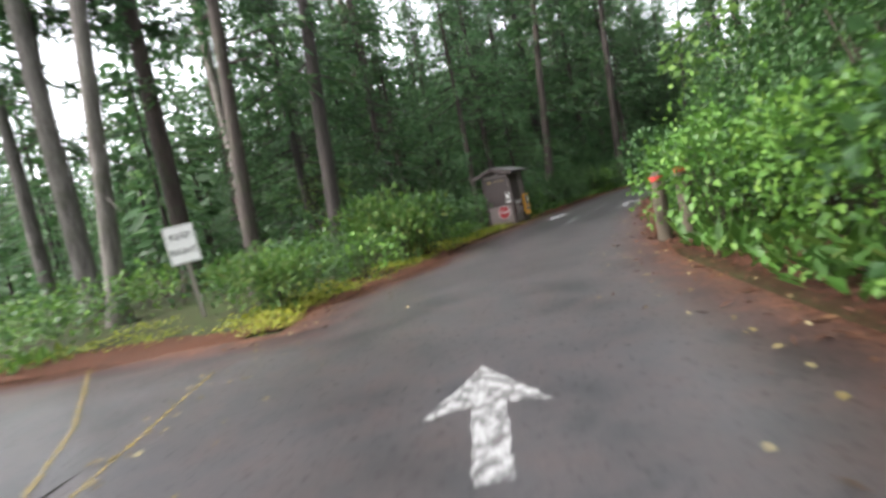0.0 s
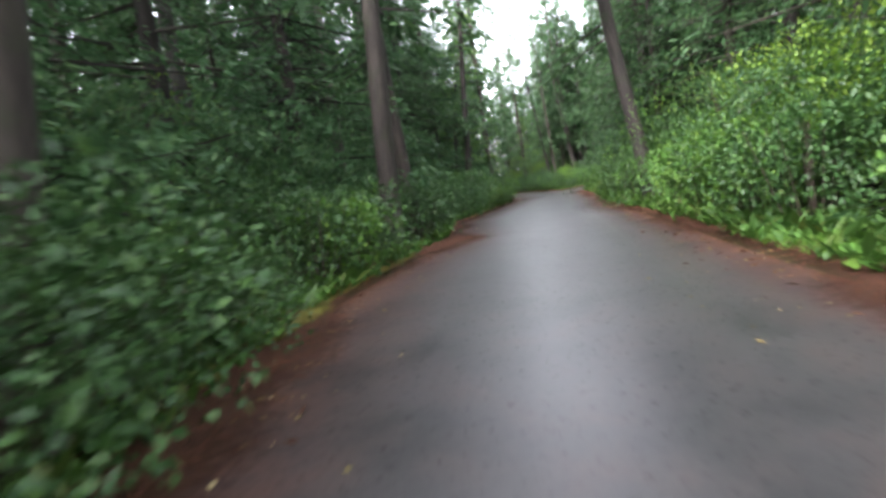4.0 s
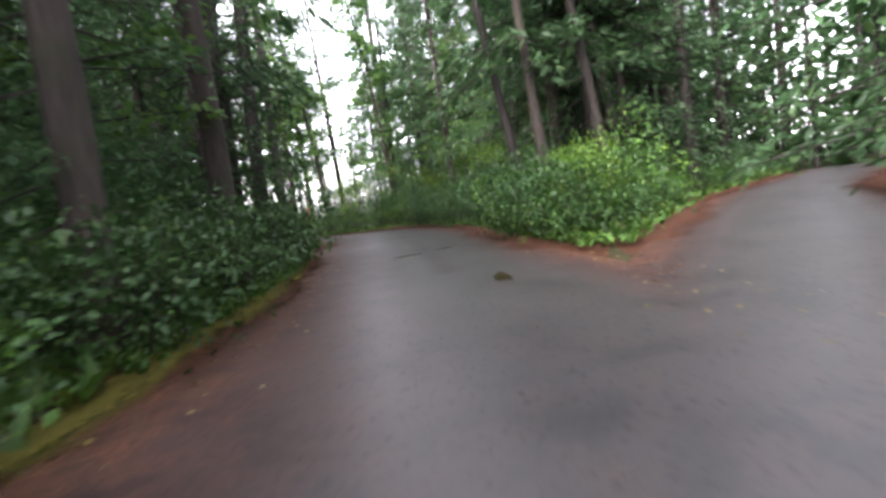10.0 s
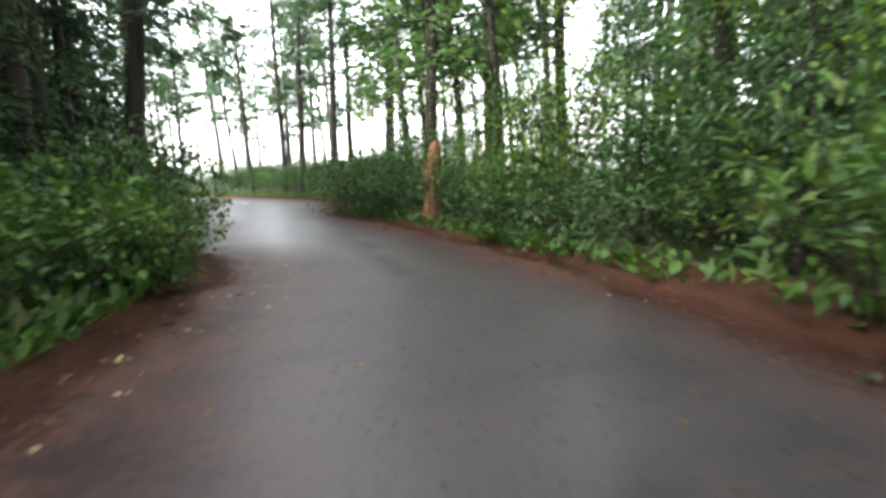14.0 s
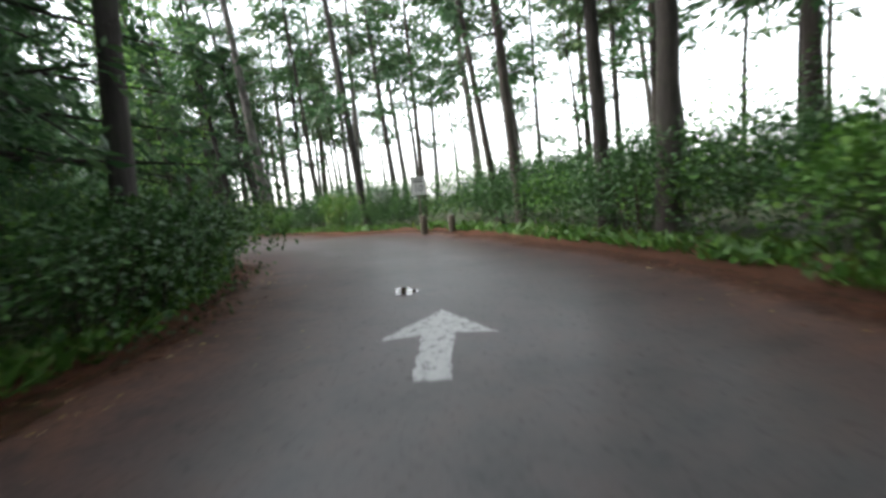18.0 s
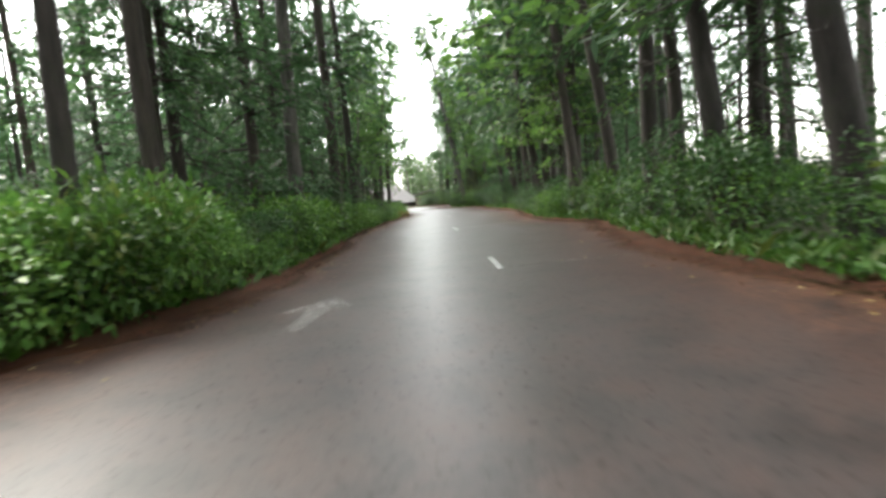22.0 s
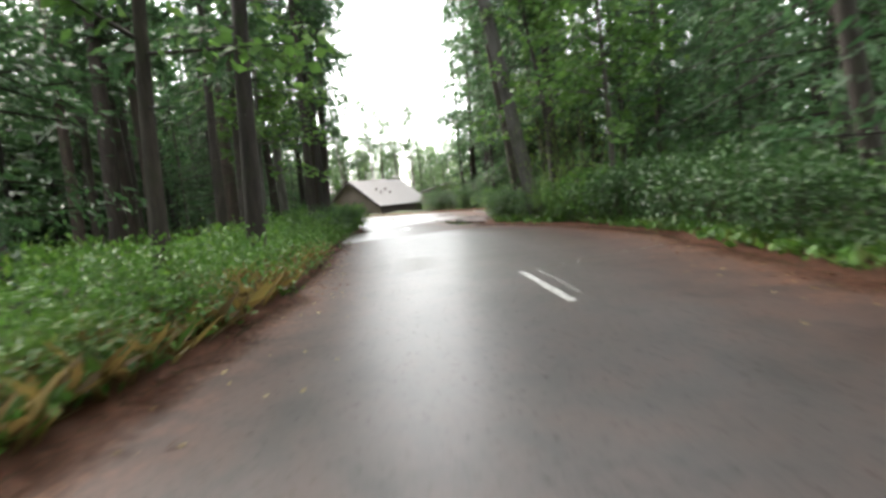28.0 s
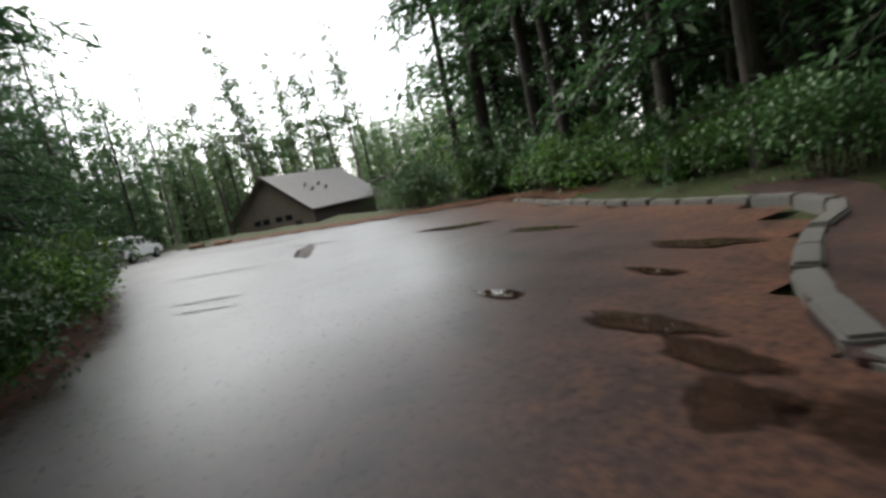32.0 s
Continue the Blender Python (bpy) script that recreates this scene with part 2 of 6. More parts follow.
# greyed pale green: distance haze over the far trees is put into the colour
HAZED_LEAVES = foliage("hazed_far_woods_leaves", (0.07, 0.12, 0.06), (0.14, 0.21, 0.1), (0.2, 0.27, 0.13), 0.4, 0.7)
ALDER_LEAVES = foliage("alder_leaves", (0.06, 0.13, 0.035), (0.13, 0.25, 0.06), (0.22, 0.34, 0.09), 0.45)
BARK_DARK = bark("dark_conifer_bark", (0.016, 0.013, 0.011), (0.06, 0.048, 0.041), (0.028, 0.036, 0.014))
BARK_RED = bark("reddish_conifer_bark", (0.018, 0.013, 0.01), (0.065, 0.046, 0.036), (0.035, 0.045, 0.02))
BARK_PALE = bark("pale_lichened_bark", (0.035, 0.031, 0.027), (0.17, 0.16, 0.143), (0.06, 0.066, 0.04))
TWIG = plain("twig_bark", (0.05, 0.035, 0.025), 0.9)
ROTTEN = bark("rotten_red_wood", (0.09, 0.035, 0.018), (0.32, 0.14, 0.075), (0.14, 0.08, 0.03))


# ---- mesh helpers ----
rng = np.random.default_rng(7)


def mesh_of(name, verts, faces, mat, smooth=False):
    me = bpy.data.meshes.new(name)
    if isinstance(faces, np.ndarray):
        verts = np.asarray(verts, dtype=np.float32)
        n, k = faces.shape
        me.vertices.add(len(verts))
        me.vertices.foreach_set("co", verts.ravel())
        me.loops.add(n * k)
        me.loops.foreach_set("vertex_index", faces.astype(np.int32).ravel())
        me.polygons.add(n)
        me.polygons.foreach_set("loop_start", np.arange(0, n * k, k, dtype=np.int32))
        me.update(calc_edges=True)
    else:
        me.from_pydata([tuple(map(float, v)) for v in verts], [], faces)
        me.update()
    me.materials.append(mat)
    if smooth:
        me.polygons.foreach_set("use_smooth", [True] * len(me.polygons))
    return me


def child(name, me, parent, label="", m=None):
    ob = new(name, me)
    ob.parent = parent
    if m is not None:
        ob.matrix_basis = m
    if label:
        ob["label"] = label
    return ob


def part(name, bm, mat, parent, label="", m=None, smooth=False):
    me = bpy.data.meshes.new(name)
    bm.to_mesh(me)
    bm.free()
    me.materials.append(mat)
    if smooth:
        me.polygons.foreach_set("use_smooth", [True] * len(me.polygons))
    return child(name, me, parent, label, m)


def box(sx, sy, sz, bevel=0.01, at=(0, 0, 0)):
    bm = bmesh.new()
    bmesh.ops.create_cube(bm, size=1, matrix=Matrix.Translation(at) @ Matrix.Diagonal((sx, sy, sz, 1)))
    if bevel:
        bmesh.ops.bevel(bm, geom=bm.edges[:], offset=bevel, segments=2, affect="EDGES")
    return bm


def rod(r1, r2, h, n=14, at=(0, 0, 0), rot=None):
    bm = bmesh.new()
    m = Matrix.Translation(at) @ (rot or Matrix()) @ Matrix.Translation((0, 0, h / 2))
    bmesh.ops.create_cone(bm, cap_ends=True, segments=n, radius1=r1, radius2=r2, depth=h, matrix=m)
    return bm


def prism(points, depth, bevel=0.0):
    """A flat outline in x, z pushed out along y."""
    bm = bmesh.new()
    f = bm.faces.new([bm.verts.new((x, 0, z)) for x, z in points])
    ext = bmesh.ops.extrude_face_region(bm, geom=[f])
    bmesh.ops.translate(bm, vec=(0, depth, 0), verts=[v for v in ext["geom"] if isinstance(v, bmesh.types.BMVert)])
    bmesh.ops.recalc_face_normals(bm, faces=bm.faces[:])
    if bevel:
        bmesh.ops.bevel(bm, geom=bm.edges[:], offset=bevel, segments=2, affect="EDGES")
    return bm


def thing(name, at, label, category, group="", rz=0.0, tilt=(0.0, 0.0)):
    ob = new(name)
    ob.matrix_basis = pose(*at, tilt[0], tilt[1], rz)
    return tagged(ob, label, category, group)


def leaves_of(p, d, n, length, width, fold=0.25):
    """Folded leaf blades: roots p, directions d, face normals n; two triangles each."""
    d = d / np.maximum(np.linalg.norm(d, axis=1, keepdims=True), 1e-6)
    s = np.cross(d, n)
    s /= np.maximum(np.linalg.norm(s, axis=1, keepdims=True), 1e-6)
    up = np.cross(s, d)
    length, width = np.broadcast_to(length, len(p))[:, None], np.broadcast_to(width, len(p))[:, None]
    mid = p + d * length * 0.45
    v = np.stack([p, mid + s * width / 2 + up * width * fold, p + d * length, mid - s * width / 2 + up * width * fold], 1).reshape(-1, 3)
    i = np.arange(len(p))[:, None] * 4
    f = np.concatenate([i + [0, 1, 2], i + [0, 2, 3]], 1).reshape(-1, 3)
    return v, f


def joined(pieces):
    vs, fs, k = [], [], 0
    for v, f in pieces:
        vs.append(v)
        fs.append(f + k)
        k += len(v)
    return np.concatenate(vs), np.concatenate(fs)


def tube(points, radii, n=9, rough=0.0, r=None):
    """A tapering tube along points, as quads."""
    points, radii = np.asarray(points, float), np.asarray(radii, float)
    a = np.linspace(0, 2 * np.pi, n, endpoint=False)
    ring = np.stack([np.cos(a), np.sin(a), 0 * a], 1)
    if len(points) > 1:
        t = points[-1] - points[0]
        t = t / np.linalg.norm(t)
        e1 = np.cross(t, (0.3, 0.9, 0.1))
        e1 /= np.linalg.norm(e1)
        e2 = np.cross(t, e1)
        ring = np.cos(a)[:, None] * e1 + np.sin(a)[:, None] * e2
    v = points[:, None] + ring[None] * radii[:, None, None]
    if rough and r is not None:
        v = v + ring[None] * (r.standard_normal((len(points), n)) * rough)[:, :, None] * radii[:, None, None]
    m = len(points)
    q = []
    for j in range(m - 1):
        for k in range(n):
            q.append((j * n + k, j * n + (k + 1) % n, (j + 1) * n + (k + 1) % n, (j + 1) * n + k))
    q = np.array(q)
    tri = np.concatenate([q[:, [0, 1, 2]], q[:, [0, 2, 3]]])
    return v.reshape(-1, 3), tri


# ---- plan of the road ----
CENTRE_X = [0.0, 0.0, 0.0, 1.03, 3.04, 6.15, 10.75, 15.62, 21.26, 27.05, 32.04, 37.0, 41.56, 46.14, 49.63, 51.66, 51.32, 49.12,
            46.56, 43.04, 38.04, 32.19, 25.26, 17.42, 10.26, 2.54, -4.84, -11.6, -19.0, -26.73, -34.24, -41.6]
CENTRE_Y = [-16.0, -8.0, 0.0, 8.19, 15.48, 22.76, 29.79, 35.57, 41.49, 47.57, 53.41, 59.56, 65.85, 72.9, 80.19, 87.52, 95.33, 103.4,
            111.08, 118.14, 124.22, 129.5, 133.23, 136.38, 139.05, 142.2, 145.66, 148.95, 152.0, 154.5, 157.21, 160.2]
LEFT_S = [-16, 0, 9, 12, 20, 26, 34, 42, 50, 54, 59, 64, 70, 76, 83, 90, 94, 101, 105, 110, 114, 119, 125, 130, 134, 140, 146,
          152, 156, 164, 166, 170, 176, 182, 190, 196, 204, 210, 214, 222, 228, 232]
LEFT_W = [3, 3, 3.7, 2.8, 2.1, 1.9, 2.5, 2.3, 3.9, 3.8, 3.5, 3.1, 2.5, 3.0, 3.3, 3.6, 4.0, 3.1, 3.0, 2.8, 3.9, 3.5, 4.2, 3.8, 3.1,
          2.7, 2.7, 4.2, 5.2, 4.6, 4.2, 2.9, 2.7, 2.9, 2.9, 3.1, 2.6, 2.2, 2.2, 2.8, 3.5, 3.4]
RIGHT_S = [-16, 0, 8, 13, 18, 24, 30, 37, 44, 49, 57, 64, 70, 74, 80, 84, 88, 93, 98, 104, 109, 114, 120, 125, 129, 134, 140, 146,
           150, 153, 158, 164, 168, 173, 178, 184, 190, 195, 200, 208, 214, 220, 225, 228, 232]
RIGHT_W = [2.4, 2.3, 2.3, 2.8, 3.0, 3.4, 3.3, 3.4, 3.2, 2.4, 2.4, 2.6, 2.8, 3.5, 3.0, 2.4, 2.0, 2.4, 2.6, 3.3, 2.0, 1.5, 1.4, 2.4,
           3.9, 4.3, 4.6, 5.0, 5.0, 3.6, 4.2, 4.2, 4.3, 5.1, 6.0, 5.1, 5.3, 5.6, 5.3, 4.8, 5.7, 5.4, 3.2, 3.4, 4.0]


def smooth_line(px, py, step=0.5):
    """A Catmull-Rom line through points, evenly stepped."""
    p = np.stack([px, py], 1).astype(float)
    p = np.concatenate([[2 * p[0] - p[1]], p, [2 * p[-1] - p[-2]]])
    out = []
    for i in range(1, len(p) - 2):
        t = np.linspace(0, 1, 24, endpoint=False)[:, None]
        a, b, c, d = p[i - 1], p[i], p[i + 1], p[i + 2]
        out.append(0.5 * (2 * b + (c - a) * t + (2 * a - 5 * b + 4 * c - d) * t**2 + (3 * b - a - 3 * c + d) * t**3))
    q = np.concatenate(out + [p[-2:-1]])
    s = np.r_[0, np.cumsum(np.hypot(*np.diff(q, axis=0).T))]
    u = np.arange(0, s[-1], step)
    return np.stack([np.interp(u, s, q[:, 0]), np.interp(u, s, q[:, 1])], 1), u


LINE, RUN = smooth_line(CENTRE_X, CENTRE_Y, 0.4)
RUN = RUN - 16.0
TANGENT = np.gradient(LINE, axis=0)
TANGENT /= np.linalg.norm(TANGENT, axis=1, keepdims=True)
NORMAL_L = np.stack([-TANGENT[:, 1], TANGENT[:, 0]], 1)
WL, WR = np.interp(RUN, LEFT_S, LEFT_W), np.interp(RUN, RIGHT_S, RIGHT_W)


def along(s, lateral):
    """Place on the plan: metres along the road, metres to its left."""
    i = np.clip(np.searchsorted(RUN, s), 0, len(RUN) - 1)
    return LINE[i] + NORMAL_L[i] * np.asarray(lateral)[..., None]


def edge(s, side):
    i = np.clip(np.searchsorted(RUN, s), 0, len(RUN) - 1)
    return np.where(side > 0, WL[i], -WR[i])


BRANCHES = [  # centre points and half width of the roads that leave the main one
    ([-3.0, -8.0, -16.0, -34.0], [3.6, 4.3, 4.6, 4.0], 4.4),
    ([39.0, 45.0, 52.0, 60.0, 76.0], [60.2, 63.4, 66.6, 69.6, 73.0], 2.4),
    ([30.0, 24.5, 19.5, 12.0, 2.0, -14.0], [129.5, 128.7, 127.6, 126.0, 122.5, 118.0], 2.0),
]
LOT = [(-38, 155.6), (-46, 157.6), (-56, 157.2), (-70, 154), (-92, 150.5), (-94, 159), (-82, 160.3), (-73, 163.8), (-63, 167),
       (-55, 169.6), (-49, 167.4), (-44, 166.2), (-42.4, 165.2), (-42.0, 164.0), (-41.2, 162.4), (-40.3, 161.5), (-36.5, 160.6)]
LOT_A = np.array(LOT, float)


def in_poly(p, poly):
    p, inside = np.atleast_2d(p), np.zeros(len(np.atleast_2d(p)), bool)
    for (x0, y0), (x1, y1) in zip(poly, np.roll(poly, -1, axis=0)):
        c = (y0 > p[:, 1]) != (y1 > p[:, 1])
        xi = x0 + (p[:, 1] - y0) / (y1 - y0 + 1e-12) * (x1 - x0)
        inside ^= c & (p[:, 0] < xi)
    return inside


def seg_dist(p, poly, closed=True):
    best = np.full(len(p), 1e9)
    pts = np.concatenate([poly, poly[:1]]) if closed else poly
    for a, b in zip(pts[:-1], pts[1:]):
        t = np.clip(((p - a) @ (b - a)) / ((b - a) @ (b - a)), 0, 1)
        best = np.minimum(best, np.linalg.norm(p - a - t[:, None] * (b - a), axis=1))
    return best


def paved(p):
    """How far a place lies outside the pavement: below 0 on it."""
    p = np.atleast_2d(np.asarray(p, float))
    out = np.full(len(p), 1e9)
    for k in range(0, len(p), 4000):
        q = p[k:k + 4000]
        d = np.linalg.norm(q[:, None] - LINE[None, ::2], axis=2)
        i = d.argmin(1) * 2
        off = q - LINE[i]
        lat = (off * NORMAL_L[i]).sum(1)
        o = np.maximum(np.where(lat > 0, lat - WL[i], -lat - WR[i]), np.abs((off * TANGENT[i]).sum(1)) - 1.0)
        for bx, by, w in BRANCHES:
            bl = np.stack([bx, by], 1).astype(float)
            o = np.minimum(o, seg_dist(q, bl, False) - w)
        ld = seg_dist(q, LOT_A)
        o = np.minimum(o, np.where(in_poly(q, LOT_A), -ld, ld))
        out[k:k + 4000] = o
    return out


def terrain(p):
    """Height of the ground: level at the road, uneven in the woods, falling behind the parking place and to the sea."""
    p = np.atleast_2d(np.asarray(p, float))
    d = paved(p)
    x, y = p[:, 0], p[:, 1]
    u = np.clip((d - 0.4) / 4.0, 0, 1)
    lumps = 0.16 * np.sin(x * 0.7 + 1.3 * np.sin(y * 0.31)) * np.sin(y * 0.6 + 0.7) + 0.1 * np.sin(x * 1.9 + y * 1.3)
    z = -0.1 * np.clip(1 - d / 0.4, 0, 1) + (0.12 + lumps) * u * u * (3 - 2 * u)
    far = np.clip(((x + 92) * -0.26 + (y - 160) * 0.966 - 2) / 14, 0, 1) * np.clip((-52 - x) / 10, 0, 1)
    z = z - 2.0 * far * far * (3 - 2 * far)
    sea = np.clip(((x - 30) * 0.25 + (y - 163) * 0.97) / 40, 0, 1) * np.clip((x + 35) / 20, 0, 1)
    return z - 9.0 * sea * sea * (3 - 2 * sea)


# ---- ground, roads ----
def grid_sheet(name, xs, ys, mat):
    gx, gy = np.meshgrid(xs, ys)
    p = np.stack([gx.ravel(), gy.ravel()], 1)
    z = terrain(p)
    nx, ny = len(xs), len(ys)
    i = (np.arange(ny - 1)[:, None] * nx + np.arange(nx - 1)[None]).ravel()
    f = np.stack([i, i + 1, i + nx + 1, i + nx], 1)
    return mesh_of(name, np.c_[p, z], f, mat, True)


near_x, near_y = np.arange(-130, 100, 1.5), np.arange(-40, 200, 1.5)
outer = np.array([3000.0, 1200, 600, 350, 200, 90, 45])
xs = np.concatenate([-130 - outer, near_x, 100 + outer[::-1]])
ys = np.concatenate([-40 - outer, near_y, 200 + outer[::-1]])
ground = tagged(new("ground", grid_sheet("ground", xs, ys, FOREST_FLOOR)), "dark forest floor of moss and needles", "ground", kind="structure")


def strip(name, left, right, zl, mat, label, lateral=9, z_fn=None, litter=None, kind="structure", category="road"):
    """A strip between two lines of points, several cells wide."""
    u = np.linspace(0, 1, lateral)
    p = left[:, None] * (1 - u)[None, :, None] + right[:, None] * u[None, :, None]
    n = len(left)
    z = np.full((n, lateral), zl) if z_fn is None else z_fn(p.reshape(-1, 2), u).reshape(n, lateral)
    i = (np.arange(n - 1)[:, None] * lateral + np.arange(lateral - 1)[None]).ravel()
    f = np.stack([i, i + lateral, i + lateral + 1, i + 1], 1)
    me = mesh_of(name, np.c_[p.reshape(-1, 2), z.ravel()], f, mat, True)
    if litter is not None:
        a = me.attributes.new("litter", "FLOAT", "POINT")
        a.data.foreach_set("value", litter(p.reshape(-1, 2), np.tile(u, n)).astype(np.float32))
    return tagged(new(name, me), label, category, kind=kind)


LOT_RED = np.array([(-56, 169.8), (-50, 167.6), (-43, 166), (-41.6, 163.5), (-40.4, 161.6), (-37, 160.9), (-31, 159)], float)


def edge_dust(p, u):
    """How thick needles lie: most at the edges, none on the driven middle."""
    i = np.linalg.norm(p[:, None] - LINE[None], axis=2).argmin(1)
    lat = ((p - LINE[i]) * NORMAL_L[i]).sum(1)
    left = lat > 0
    out = np.maximum(lat - WL[i], -lat - WR[i])
    for bx, by, w in BRANCHES:
        out = np.minimum(out, seg_dist(p, np.stack([bx, by], 1).astype(float), False) - w)
    d = -out
    reach = np.where(left, np.interp(RUN[i], [20, 30, 66, 72, 110, 116, 124, 132, 150, 156, 190, 200], [1.5, 1.7, 2.6, 3.2, 3.0, 1.9, 1.9, 3.0, 3.4, 2.8, 2.5, 1.8]),
                     np.interp(RUN[i], [0, 30, 100, 118, 150, 180, 200, 226], [1.0, 1.1, 1.5, 1.9, 2.9, 2.6, 2.5, 3.2]))
    rim = 1.3 * np.clip(1 - d / reach, 0, 1) ** 1.2
    rim = rim + np.interp(RUN[i], [0, 30, 60, 110, 140, 232], [0.2, 0.1, 0.15, 0.15, 0.36, 0.3]) * np.clip(1 - rim, 0, 1)
    return np.where(p[:, 0] < -34, np.clip(1.25 - seg_dist(p, LOT_RED, False) / 3.8, 0, 1.15), rim)


road = strip("road", LINE + NORMAL_L * WL[:, None], LINE - NORMAL_L * WR[:, None], 0.0, ASPHALT,
             "wet dark asphalt road with needle litter along its edges", 15, litter=edge_dust)
for k, (bx, by, w) in enumerate(BRANCHES):
    bl, _ = smooth_line(bx, by, 1.0)
    bt = np.gradient(bl, axis=0)
    bt /= np.linalg.norm(bt, axis=1, keepdims=True)
    bn = np.stack([-bt[:, 1], bt[:, 0]], 1)
    strip("side_road", bl + bn * w, bl - bn * w, -0.005 - 0.002 * k, ASPHALT, "wet asphalt side road leaving the main road", 9,
          litter=edge_dust)

# parking place: a grid cut to the outline
lx, ly = np.arange(-96, -34, 0.8), np.arange(149, 182, 0.8)
gx, gy = np.meshgrid(lx, ly)
lp = np.stack([gx.ravel(), gy.ravel()], 1)
lin = (in_poly(lp, LOT_A) | (seg_dist(lp, LOT_A) < 0.5)).reshape(gx.shape)
cells = [(j, i) for j in range(len(ly) - 1) for i in range(len(lx) - 1) if lin[j:j + 2, i:i + 2].all()]
nxl = len(lx)
lf = np.array([(j * nxl + i, j * nxl + i + 1, (j + 1) * nxl + i + 1, (j + 1) * nxl + i) for j, i in cells])
used, inv = np.unique(lf, return_inverse=True)
lot_me = mesh_of("parking_lot", np.c_[lp[used], np.full(len(used), -0.011)], inv.reshape(-1, 4), ASPHALT, True)
la = lot_me.attributes.new("litter", "FLOAT", "POINT")
la.data.foreach_set("value", edge_dust(lp[used], 0).astype(np.float32))
tagged(new("parking_lot", lot_me), "wide wet asphalt parking place, shining, with red litter on one side", "parking lot", kind="structure")


def verge(name, inner, outward, width, mat, label, overlap=0.5, wobble=0.35, height=0.05, seed=1, both=False):
    """Litter that lies along a pavement edge, with a ragged inner rim."""
    r = np.random.default_rng(seed)
    n = len(inner)
    base = np.convolve(r.standard_normal(n + 8), np.ones(9) / 3, "same")[4:-4][:n]
    rim = overlap + 0.32 + wobble * (base * 1.3 + 0.12 * r.standard_normal(n))
    a, b = inner - outward * np.clip(rim, 0.1, 1.6)[:, None], inner + outward * width

    def lift(p, u):
        uu = np.tile(u, n)
        end = np.repeat(np.clip(np.minimum(np.arange(n), np.arange(n)[::-1]) / 5.0, 0, 1), len(u))
        return 0.004 - 0.05 * (1 - end) + end * (np.clip(uu * 3, 0, 1) * height + 0.05 * uu) + end * 0.02 * np.sin(p[:, 0] * 5 + p[:, 1] * 3) * np.clip(uu * 2, 0, 1)
    return strip(name, a, b, 0, mat, label, 9, lift, litter=lambda p, u: 0.4 * (1 - np.abs(2 * u - 1)) if both else u, category="verge")


def open_runs(side):
    """Stretches of road edge that no side road cuts."""
    i = np.arange(len(RUN))
    e = LINE + NORMAL_L * np.where(side > 0, WL, -WR)[:, None]
    probe = e + NORMAL_L * side * 0.9
    ok = paved(probe) > 0.5
    runs, start = [], None
    for k in i:
        if ok[k] and start is None:
            start = k
        if (not ok[k] or k == i[-1]) and start is not None:
            if k - start > 4:
                runs.append((start, k))
            start = None
    return e, runs


for side, nm in ((1, "left"), (-1, "right")):
    e, runs = open_runs(side)
    for q, (a, b) in enumerate(runs):
        out = NORMAL_L[a:b] * side
        wide = 0.55 if side > 0 else 0.75
        wide_ = 1.5 if side > 0 else np.interp(RUN[a:b], [8, 12, 19, 29, 31], [1.5, 0.8, 0.4, 0.4, 1.5])[:, None]
        verge("needle_litter", e[a:b], out, wide_, LITTER, "rust-brown needle litter along the road edge", wide * 0.3, 0.2, 0.03, 11 + q * 3 + side)
        if side > 0 and RUN[a] < 110:
            b = min(b, int(np.searchsorted(RUN, 112)))
            out = NORMAL_L[a:b] * side
            verge("moss_edge", e[a:b] + out * 0.3, out, 0.32, MOSSY, "yellow-green moss strip at the road edge", 0.0, 0.12, 0.03, 31 + q * 3 + side, True)
# litter along the side roads
for k, (bx, by, w) in enumerate(BRANCHES):
    bl, _ = smooth_line(bx, by, 0.6)
    bt = np.gradient(bl, axis=0)
    bt /= np.linalg.norm(bt, axis=1, keepdims=True)
    for side in (1, -1):
        bn = np.stack([-bt[:, 1], bt[:, 0]], 1) * side
        ok = np.flatnonzero(paved(bl + bn * (w + 0.5)) > 0.25)
        if len(ok) > 5:
            a, b = ok[0], ok[-1]
            verge("needle_litter", (bl + bn * w)[a:b], bn[a:b], 1.3, LITTER, "rust-brown needle litter along the side road", 0.2, 0.2, 0.03, 90 + k * 2 + side)
lot_edge, _ = smooth_line([p[0] for p in LOT[:6]], [p[1] for p in LOT[:6]], 0.6)
lot_far, _ = smooth_line([p[0] for p in LOT[6:11]], [p[1] for p in LOT[6:11]], 0.6)
for ln, sgn in ((lot_edge, 1), (lot_far, 1)):
    t = np.gradient(ln, axis=0)
    t /= np.linalg.norm(t, axis=1, keepdims=True)
    o = np.stack([-t[:, 1], t[:, 0]], 1)
    if paved((ln + o)[len(ln) // 2])[0] < 0:
        o = -o
    if ln is lot_edge:
        lot_out = o
    verge("needle_litter", ln, o, 1.4, LITTER, "red-brown needle litter along the parking place", 0.15, 0.15, 0.03, 71)


